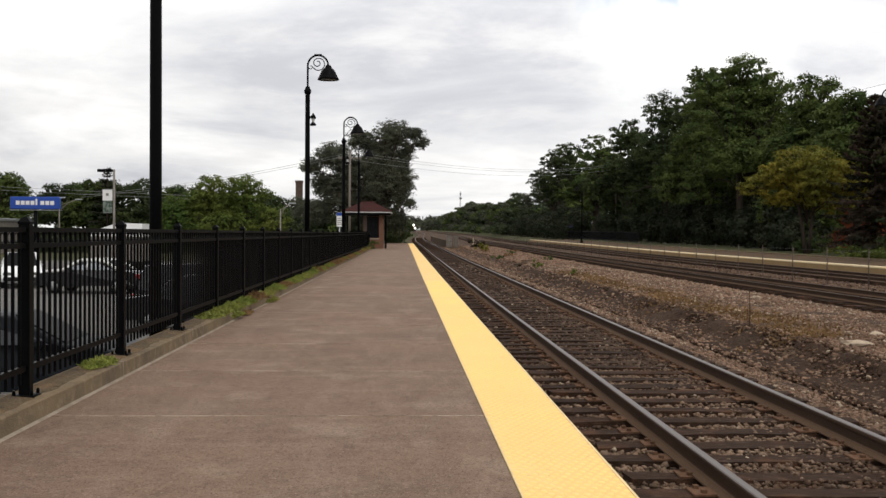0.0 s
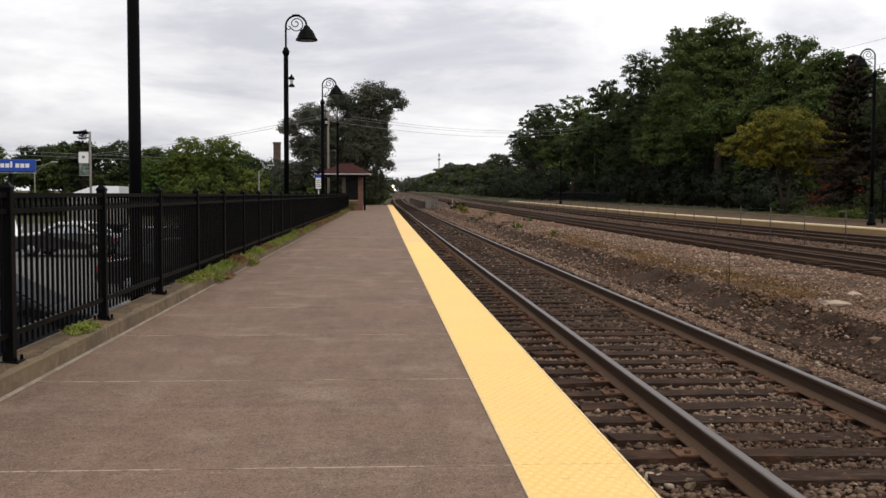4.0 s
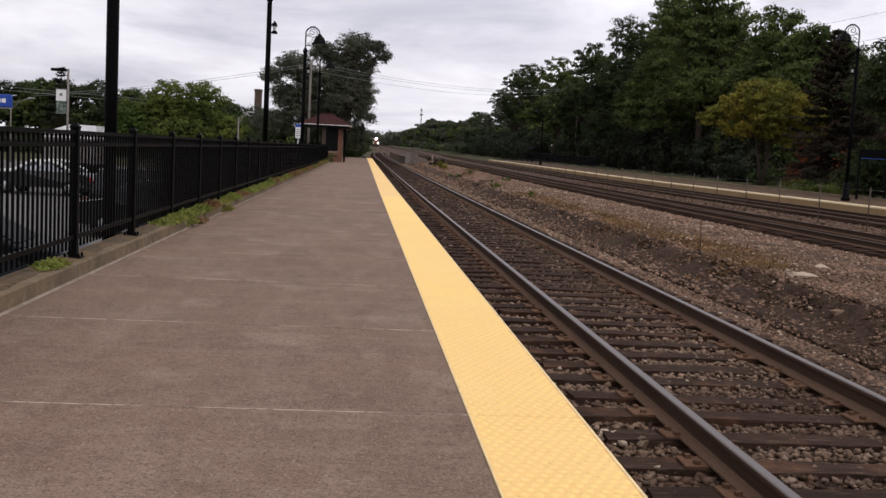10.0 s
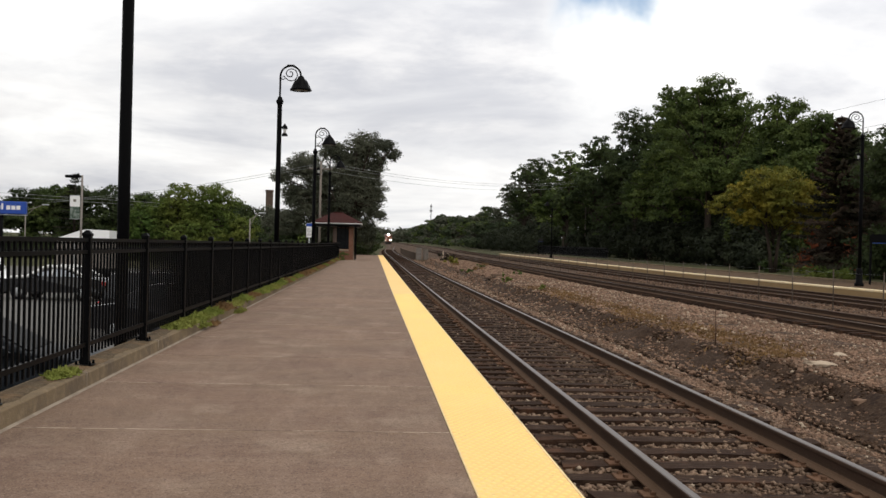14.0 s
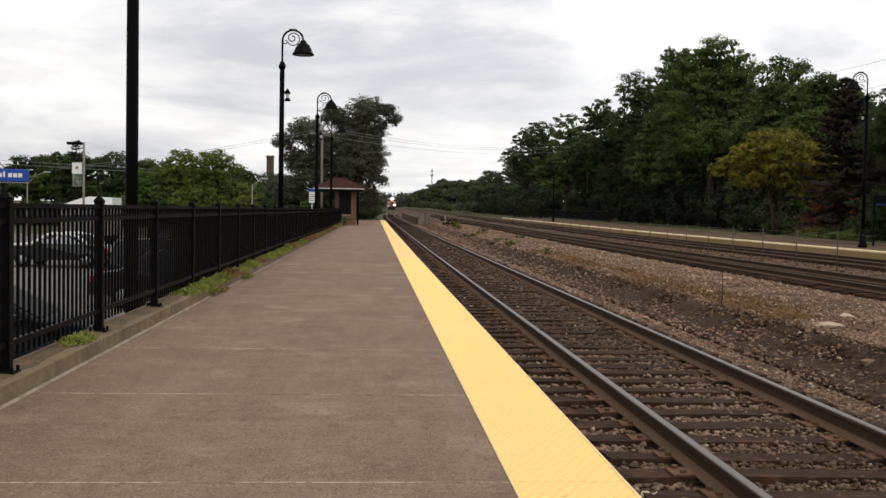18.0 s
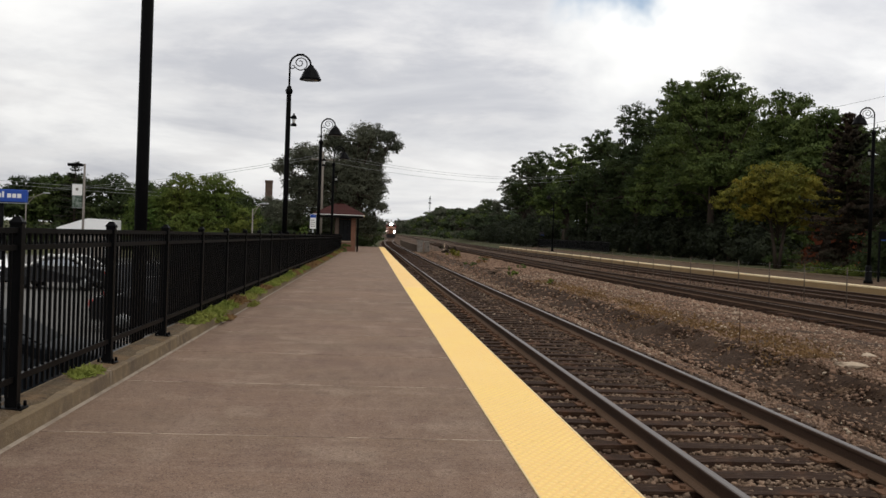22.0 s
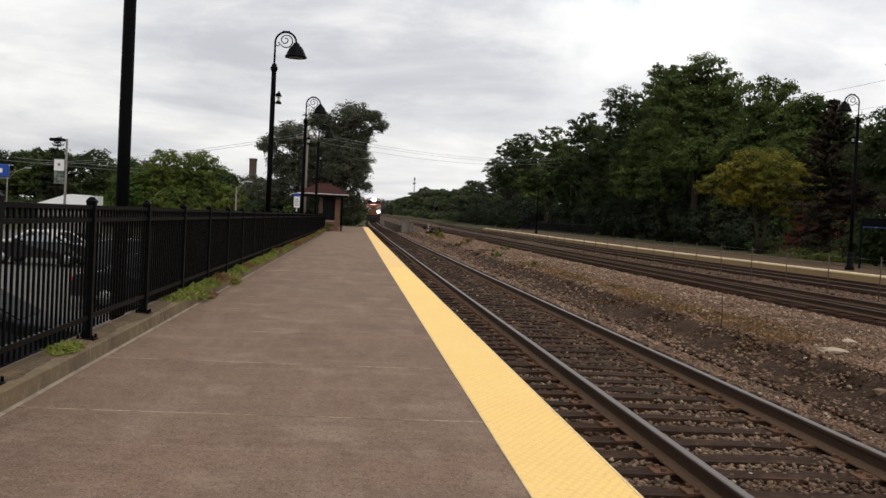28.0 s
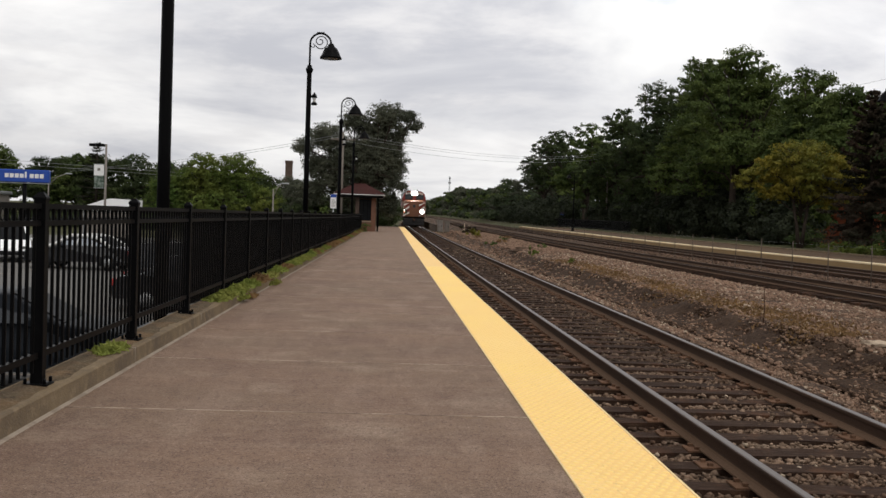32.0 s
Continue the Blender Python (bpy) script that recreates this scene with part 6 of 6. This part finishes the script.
    for k, (x, y) in enumerate(((35.2, 78), (37.5, 73), (33.0, 66), (38.4, 76), (30.2, 76), (39.5, 80), (33.5, 63), (36.5, 56))):
        shrub(x, y, 0, [(0, 0, 0.5, 1.3, 0.7), (0.9, 0.6, 0.7, 1.1, 0.7)], LEAF_LIGHT if k % 2 else LEAF_MID, 1100, 0.16, "green garden shrub behind the far platform", 230 + k, "garden shrubs")
    for k, (x, y, h) in enumerate(((28.3, 60.5, 0.55), (30.4, 61.6, 0.65), (26.8, 58.5, 0.45), (31.6, 72, 0.6))):
        shrub(x, y, -0.05, [(0, 0, h * 0.6, 1.1, h * 0.7), (0.9, 0.5, h * 0.5, 0.9, h * 0.6), (-0.8, 0.4, h * 0.4, 0.8, h * 0.5)], LEAF_LIGHT, 900, 0.13, "light green low shrub behind the far platform", 250 + k, "garden shrubs")
    # thicket at the back, its shade painted by the near-black leaves
    for k in range(17):
        shrub(41 + 2 * (k % 2), 86 + 7 * k, 0, [(0, 0, 2.2, 3.6, 2.6), (0.5, 2.5, 4.2, 3.4, 2.4), (0, -2, 5.6, 3.0, 2.0)], NEEDLE_AND_SHADE, 1400, 0.42, "thicket behind the far trees with shade put into its leaf colour", 410 + k, "undergrowth by the far platform")
    # trees far along the line, with haze painted into their leaf colour
    for k in range(12):
        p = on(44 + 3 * (k % 2), 255 + 22 * k, 0)
        tree(p.x, p.y, p.z, 11.5, lobed(270 + k, 11.5, 8.5, 6, 0.08), LEAF_HAZED, 3000, 0.55, "dark green tree behind the line's far trees", 270 + k, 0.3, group="distant trees", sparse=1.0)
    # more brush with the shade under the trees painted into the leaves
    for k, (x, y) in enumerate(((32.0, 84), (31.6, 81.5), (34, 50), (36, 56), (37.5, 63), (35, 42), (31.8, 58), (33, 61), (29.5, 49), (40, 96), (39.5, 104))):
        shrub(x, y, 0, [(0, 0, 1.2, 2.2, 1.5), (1.2, 1.2, 1.6, 2.0, 1.6), (-0.8, 2.0, 1.0, 1.8, 1.2)], NEEDLE_AND_SHADE, 2000, 0.23, "undergrowth beneath the far trees with shade put into its leaf colour", 290 + k, "undergrowth by the far platform")
    # distant row: greyer leaf colours stand in for haze
    rng = random.Random(14)
    for k, (x, y, h) in enumerate(((29, 272, 12), (30, 288, 11.5), (29, 306, 11), (30, 326, 11), (29, 348, 11), (30, 372, 11.5), (29, 400, 12), (30, 432, 12.5), (30, 470, 14), (30, 510, 15.5),
                                   (31, 550, 16), (30, 600, 15), (31, 660, 14), (31, 730, 14), (31, 810, 14), (31, 900, 15), (31, 1000, 15))):
        p = on(x, y, 0)
        tree(p.x, p.y, p.z, h, lobed(240 + k, h, 6.5 if y < 450 else 8.5, 6, 0.10) + [(-4, -4, h * 0.12, 5, h * 0.13), (-4, 4, h * 0.13, 5, h * 0.14)], (LEAF_HAZED, LEAF_MID, LEAF_GREY)[k % 3], 5200, 0.38 if y < 400 else 0.6, "distant green tree beside the line", 240 + k, 0.3, group="distant trees", sparse=0.62 if y < 400 else 0.9)


def trees_left():
    p = on(0, 108, 0)
    tree(-2.4, 108, p.z - 0.3, 13.6, [(1.5, 0, 11.4, 2.5, 2.2), (4.5, 0, 10.7, 1.1, 0.9), (3.6, 0, 11.7, 1.3, 1.0), (-1.7, 0.3, 10.9, 2.2, 1.6), (-4.6, 0, 9.2, 2.9, 2.0), (-7.0, 0, 8.2, 1.5, 1.2),
                                      (-0.4, 0, 6.0, 2.6, 3.2), (1.5, -0.4, 7.2, 1.6, 2.0), (2.3, -0.5, 5.0, 1.2, 1.5), (-4.0, 0.4, 5.2, 2.8, 2.4), (0.2, 0, 3.0, 2.3, 1.8), (-6.4, 0, 3.4, 2.4, 1.9), (3.3, -0.6, 4.4, 0.8, 0.8), (-3.0, 0, 7.4, 2.5, 2.1), (2.8, 0, 9.5, 1.0, 1.1), (0.3, 0, 8.8, 1.9, 1.7), (-1.4, 0, 8.2, 2.2, 1.8), (-5.6, 0, 6.4, 1.8, 2.0), (2.6, 0.2, 6.6, 1.5, 2.2), (1.0, 0.3, 9.6, 1.9, 1.5), (2.4, 0.2, 8.4, 1.3, 1.5), (-0.3, 0.3, 10.0, 1.6, 1.3), (3.0, 0.3, 10.2, 0.9, 0.9), (1.9, 0.4, 2.6, 1.5, 2.2), (-2.4, 0.5, 3.4, 2.2, 2.4)],
         LEAF_GREY, 92000, 0.105, "large grey-green tree with open branches behind the shelter", 300, 0.42, lean=1.0, sparse=0.36, hollow=0.34, tuft=34, filling=12)
    conifer(-5.6, 116, 0, 8.5, 2.4, NEEDLE_AND_SHADE, 2600, 0.22, "dark conifer behind the shelter", 301)
    conifer(-3.0, 117, 0, 9.0, 2.2, NEEDLE_AND_SHADE, 2600, 0.22, "dark conifer behind the shelter", 302)
    shrub(-1.2, 114.5, 0.1, [(0.1, 0, 0.8, 1.0, 1.1), (-1.6, 0, 1.1, 1.4, 1.4), (-3.4, 0, 1.2, 1.5, 1.5)], LEAF_DARK, 1500, 0.22, "dark green bushes at the platform's end", 303)
    for k, (x, y, h) in enumerate(((-0.5, 119, 2.6), (-0.2, 124, 3.2), (-0.9, 131, 2.2), (-1.4, 142, 2.6), (-1.8, 158, 3.0), (-2.0, 176, 3.4), (-2.2, 198, 3.6), (-2.4, 224, 4.0), (-2.6, 256, 4.4), (-2.8, 300, 5.0), (-3, 350, 5.5), (-3.4, 420, 6.5))):
        q = on(x, y, -0.2)
        shrub(q.x, q.y, q.z, [(0, 0, h * 0.4, h * 0.55, h * 0.55), (-h * 0.8, 0, h * 0.5, h * 0.7, h * 0.6), (-h * 1.7, 0, h * 0.6, h * 0.8, h * 0.7)], LEAF_DARK, 1300, 0.12 + 0.05 * h, "dark green bushes beside the line beyond the platform", 380 + k, "bushes beside the line")
    shrub(-0.1, 122, 0.0, [(0.1, 0, 2.0, 0.75, 2.2), (-0.9, 0, 2.8, 1.0, 2.5), (-2.2, 0, 2.6, 1.2, 2.6)], LEAF_DARK, 3000, 0.15, "tall dark bush at the platform's end", 306)
    shrub(-3.0, 78.8, 0.0, [(0, 0, 0.6, 0.6, 0.7), (0.7, 0.6, 0.35, 0.6, 0.45), (0.3, -1.6, 0.25, 0.4, 0.3)], LEAF_MID, 1300, 0.10, "leafy shrub beside the shelter wall", 304)
    shrub(-5.6, 82, -0.8, [(0, 0, 1.6, 0.9, 1.3), (-0.6, 1, 1.2, 0.9, 1.0)], LEAF_LIGHT, 800, 0.16, "light green shrub beside the shelter", 305)
    g = "trees beyond the car park"
    tree(-12.6, 72, YARD_Z, 6.7, [(-0.5, 0, 4.6, 1.7, 1.9), (1.9, 0, 4.7, 1.6, 1.9), (-2.6, 0, 3.4, 1.6, 1.6), (3.5, 0, 3.0, 1.4, 1.4), (0.4, 0, 2.6, 2.8, 1.7), (-3.8, 0, 2.0, 1.3, 1.4)], LEAF_LIGHT, 24000, 0.105, "light green bushy tree beyond the car park", 310, 0.18, group=g, sparse=0.36)
    tree(-15.8, 75, YARD_Z, 4.6, [(0, 0, 2.6, 1.7, 1.6), (-1.2, 0, 2.0, 1.2, 1.3)], LEAF_RUSSET, 6000, 0.11, "russet shrub-like tree beyond the car park", 311, 0.12, group=g, sparse=0.36)
    for k, (x, y, h, r, leaf) in enumerate(((-60, 115, 7.0, 3.6, LEAF_MID), (-54, 118, 7.6, 3.8, LEAF_DARK), (-48, 116, 7.2, 3.6, LEAF_MID), (-43, 115, 8.2, 3.0, LEAF_MID), (-38, 118, 7.0, 3.8, LEAF_DARK), (-34, 116, 7.4, 3.4, LEAF_MID),
                                            (-28, 115, 7.6, 3.4, LEAF_DARK), (-24, 120, 6.8, 3.4, LEAF_GREY), (-20, 118, 6.2, 3.2, LEAF_DARK), (-16, 130, 6.4, 3.4, LEAF_DARK), (-20, 150, 7.5, 4.0, LEAF_MID),
                                            (-13.5, 140, 6.5, 3.4, LEAF_GREY), (-30, 140, 7.0, 4.5, LEAF_DARK), (-40, 140, 7.5, 5.0, LEAF_DARK), (-52, 140, 7.5, 5.0, LEAF_DARK), (-9.5, 122, 5.0, 2.6, LEAF_DARK), (-21.5, 112, 6.0, 3.2, LEAF_MID), (-17.5, 112, 5.6, 3.0, LEAF_DARK), (-64, 125, 8, 5, LEAF_DARK), (-32.5, 117, 7.3, 3.2, LEAF_DARK), (-26, 119, 7.0, 3.2, LEAF_MID), (-36, 121, 7.4, 3.4, LEAF_MID))):
        tree(x, y, YARD_Z, h + 0.9, lobed(320 + k, h + 0.9, r + 0.5, 7, 0.10), leaf, 9000, 0.20, "green street tree beyond the car park", 320 + k, 0.2, group=g, sparse=0.5)
    conifer(-31.2, 112, YARD_Z, 9.2, 2.6, NEEDLE_AND_SHADE, 2800, 0.15, "dark tall conifer beyond the car park", 340, g)
    for k in range(9):
        shrub(-46 + 4.4 * k, 108, YARD_Z, [(0, 0, 1.2, 2.6, 1.6), (2, 0, 1.0, 2.2, 1.3)], LEAF_DARK, 2000, 0.21, "dark green hedge beyond the car park", 350 + k, "hedges")


def far_woods():
    rng = np.random.default_rng(77)
    centres = []
    for k in range(64):
        x, y, h = rng.uniform(-220, 60), rng.uniform(900, 1250), rng.uniform(8, 14)
        if -1.5 < x - bend(y) - 8 < 8:
            x -= 20
        if k >= 46:
            # the line swings away before the last row of trees
            x, y, h = -36 + 6.0 * (k - 46), 1330, rng.uniform(16, 20)
        n = 260
        d = rng.normal(size=(n, 3))
        d /= np.linalg.norm(d, axis=1)[:, None]
        centres.append(d * rng.uniform(0.3, 1, (n, 1)) * (9, 9, h * 0.5) + (x, y, grade(y) - 0.5 + h * 0.5))
    # the grey leaf colour carries the haze of the distance
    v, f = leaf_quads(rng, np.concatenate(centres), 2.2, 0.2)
    tagged(cloud_mesh("far_woods", v, f, LEAF_GREY), "distant woods at the end of the line, haze put into the leaf colour", "woods", kind="stuff")


wood_right()
trees_left()
far_woods()


# ---- train ----
def make_train():
    ob = thing("locomotive", 0, 0, 0, "red and white striped diesel locomotive with bright headlights", "locomotive")
    part("underframe", box(-1.45, 1.45, 0.35, 16.9, 0.95, 1.45, 0.03), LOCO_DARK, ob)
    bm = bmesh.new()
    prof = [(-1.54, 1.4), (-1.54, 3.7), (-1.30, 4.35), (-0.85, 4.62), (0.85, 4.62), (1.30, 4.35), (1.54, 3.7), (1.54, 1.4)]
    rings = [[bm.verts.new((x, y, z)) for x, z in prof] for y in (1.15, 16.8)]
    for k in range(8):
        bm.faces.new((rings[0][k], rings[0][(k + 1) % 8], rings[1][(k + 1) % 8], rings[1][k]))
    bm.faces.new(rings[0])
    bm.faces.new(list(reversed(rings[1])))
    bmesh.ops.recalc_face_normals(bm, faces=bm.faces)
    part("body", bm, LOCO_RED, ob)
    ditch = []
    # nose, tapered towards the front
    bm = bmesh.new()
    front = [(-1.30, 1.25), (-1.38, 2.9), (-1.05, 3.25), (1.05, 3.25), (1.38, 2.9), (1.30, 1.25)]
    back = [(-1.53, 1.25), (-1.53, 3.2), (-1.2, 3.45), (1.2, 3.45), (1.53, 3.2), (1.53, 1.25)]
    a = [bm.verts.new((x, 0.0, z)) for x, z in front]
    b = [bm.verts.new((x, 1.2, z)) for x, z in back]
    for k in range(6):
        bm.faces.new((a[k], a[(k + 1) % 6], b[(k + 1) % 6], b[k]))
    bm.faces.new(a)
    bm.faces.new(list(reversed(b)))
    bmesh.ops.recalc_face_normals(bm, faces=bm.faces)
    nose = part("nose", bm, LOCO_TAN, ob, "brown nose with red and white slanted stripes")
    for s in (-1, 1):
        for k in range(7):
            z = 1.35 + 0.36 * k
            bm = bmesh.new()
            q = [(s * 0.98 - 0.34, z - 0.16), (s * 0.98 + 0.34, z + 0.34), (s * 0.98 + 0.34, z + 0.58), (s * 0.98 - 0.34, z + 0.08)]
            q = [(x, max(1.3, min(h, 3.05))) for x, h in q]
            lo = [bm.verts.new((x, -0.012, h)) for x, h in q]
            hi = [bm.verts.new((x, 0.03, h)) for x, h in q]
            if q[1][1] - q[0][1] < 0.05:
                bm.free()
                continue
            for i in range(4):
                bm.faces.new((lo[i], lo[(i + 1) % 4], hi[(i + 1) % 4], hi[i]))
            bm.faces.new(lo)
            bm.faces.new(list(reversed(hi)))
            bmesh.ops.recalc_face_normals(bm, faces=bm.faces)
            part("stripe", bm, LOCO_RED if k % 2 else LOCO_WHITE, nose)
    part("nose_door", box(-0.36, 0.36, -0.025, 0.02, 1.5, 3.0, 0.01), LOCO_TAN, nose, "brown nose door")
    part("door_window", box(-0.16, 0.16, -0.035, -0.02, 2.45, 2.8, 0.005), GLASS, nose)
    for s in (-1, 1):
        w = part("windscreen", box(s * 0.72 - 0.46, s * 0.72 + 0.46, 1.10, 1.16, 3.55, 4.12, 0.01), GLASS, ob)
        part("frame", box(s * 0.72 - 0.52, s * 0.72 + 0.52, 1.12, 1.155, 3.49, 4.18, 0.01), LOCO_DARK, w)
        part("number_board", box(s * 0.62 - 0.25, s * 0.62 + 0.25, 1.06, 1.15, 4.22, 4.42, 0.01), LOCO_WHITE, ob)
        part("stripe", box(s * 1.02 - 0.13, s * 1.02 + 0.13, 1.115, 1.149, 4.16, 4.34), LOCO_WHITE, ob)
        case = part("ditch_light", lathe([(0.25, -0.10), (0.27, 0.16), (0.255, 0.16), (0.25, 0.125)], 16), LOCO_DARK, ob)
        case.matrix_basis = pose(s * 1.02, -0.30, 1.92, 90)
        # wider than a true lens: the lamp's glare is put into its size
        part("lens", lathe([(0.245, 0.128), (0.16, 0.145), (0.02, 0.15)], 16), DITCH_GLOW, case, "bright ditch light, turned aside to stand in for flashing")
        ditch.append(case)
        part("side_window", box(s * 1.54 - 0.015, s * 1.54 + 0.015, 1.5, 2.3, 3.0, 3.7, 0.01), GLASS, ob)
        part("side_band", box(s * 1.545 - 0.012, s * 1.545 + 0.012, 2.6, 16.7, 2.0, 2.7), LOCO_TAN, ob)
        part("handrail", tube([(s * 1.42, -0.1, 1.2), (s * 1.42, -0.1, 2.4), (s * 1.46, 0.6, 2.5)], 0.02, 5), LOCO_WHITE, ob)
        part("step", box(s * 1.2 - 0.25, s * 1.2 + 0.25, -0.12, 0.4, 0.42, 0.5), LOCO_DARK, ob)
        for k, y in enumerate((2.4, 5.1, 12.0, 14.7)):
            wheel = part("wheel", lathe([(0.10, -0.07), (0.50, -0.07), (0.51, 0.03), (0.54, 0.05), (0.54, 0.07), (0.10, 0.07)], 20), STEEL_RUST, ob)
            wheel.matrix_basis = pose(s * 0.755, y, 0.51, 0, 90, 0)
        for y in (3.75, 13.35):
            part("truck_frame", box(s * 1.08 - 0.1, s * 1.08 + 0.1, y - 2.1, y + 2.1, 0.42, 0.82, 0.05), LOCO_DARK, ob)
    lamp = part("headlight", box(-0.48, 0.48, 0.98, 1.16, 3.98, 4.60, 0.04), LOCO_DARK, ob)
    for s in (-1, 1):
        # oversized headlight lenses, their glare put into the shape
        q = part("lens", lathe([(0.25, 0), (0.16, 0.03), (0.02, 0.04)], 16), HEADLIGHT, lamp, "bright headlight")
        q.matrix_basis = pose(s * 0.12, 0.975 - 0.004 * s, 4.28, 90)
    part("plow", box(-1.35, 1.35, -0.25, 0.35, 0.10, 0.98, 0.06), LOCO_DARK, ob)
    part("coupler", box(-0.14, 0.14, -0.6, 0.2, 0.72, 1.0, 0.04), STEEL_RUST, ob)
    part("fuel_tank", box(-1.3, 1.3, 6.4, 10.6, 0.35, 0.98, 0.08), LOCO_DARK, ob)
    for k in range(3):
        part("roof_fan", lathe([(0.65, 0), (0.65, 0.14), (0.5, 0.18)], 16, at=(0, 9.5 + 2.2 * k, 4.62)), LOCO_DARK, ob)
    part("horn", tube([(0.4, 2.0, 4.62), (0.4, 2.0, 4.8), (0.4, 1.6, 4.82)], 0.05, 6), LOCO_DARK, ob)
    return ob, ditch


def make_coach():
    ob = thing("passenger_coach", 0, 0, 0, "grey steel two-level passenger coach behind the locomotive", "railway coach")
    part("body", box(-1.52, 1.52, 0.0, 25.5, 1.1, 4.75, 0.2), GALV, ob)
    part("underframe", box(-1.3, 1.3, 0.4, 25.1, 0.6, 1.1, 0.04), LOCO_DARK, ob)
    for s in (-1, 1):
        for z in (2.0, 3.6):
            for k in range(9):
                part("window", box(s * 1.53 - 0.015, s * 1.53 + 0.015, 1.6 + 2.5 * k, 3.4 + 2.5 * k, z, z + 0.65), GLASS, ob)
        for y in (2.0, 4.6, 20.8, 23.4):
            w = part("wheel", lathe([(0.1, -0.07), (0.45, -0.07), (0.46, 0.07), (0.1, 0.07)], 16), STEEL_RUST, ob)
            w.matrix_basis = pose(s * 0.755, y, 0.46, 0, 90, 0)
    return ob


(train, ditch_lights), coach = make_train(), make_coach()

# seconds, metres along the line of the locomotive's front
RUN = ((0, 735), (4, 664), (7, 610), (10, 553), (15, 459), (20, 362), (24, 285), (27, 226), (30, 172), (32, 137))


def motions():
    for ob, behind, length in ((train, 0.0, 12.0), (coach, 17.6, 20.0)):
        rows = []
        for i in range(33):
            y = smooth(i, RUN) + behind
            a, b = on(TRACKS[0], y, RAIL_Z), on(TRACKS[0], y + length, RAIL_Z)
            flat = math.hypot(b.x - a.x, b.y - a.y)
            rows.append((i, pose(a.x, a.y, a.z, math.degrees(math.atan2(b.z - a.z, flat)), 0, math.degrees(-math.atan2(b.x - a.x, b.y - a.y)))))
        walk(ob, rows)
    # the ditch lights flash by turns, imitated by turning each away and back in two seconds
    for side, case in zip((-1, 1), ditch_lights):
        rows = []
        for i in range(129):
            t = i / 4
            swing = 96 * (0.5 - side * 0.5 * math.cos(math.pi * t))
            rows.append((t, pose(side * 1.02, -0.30, 1.92, 0, 0, side * swing) @ pose(0, 0, 0, 90)))
        walk(case, rows)


motions()
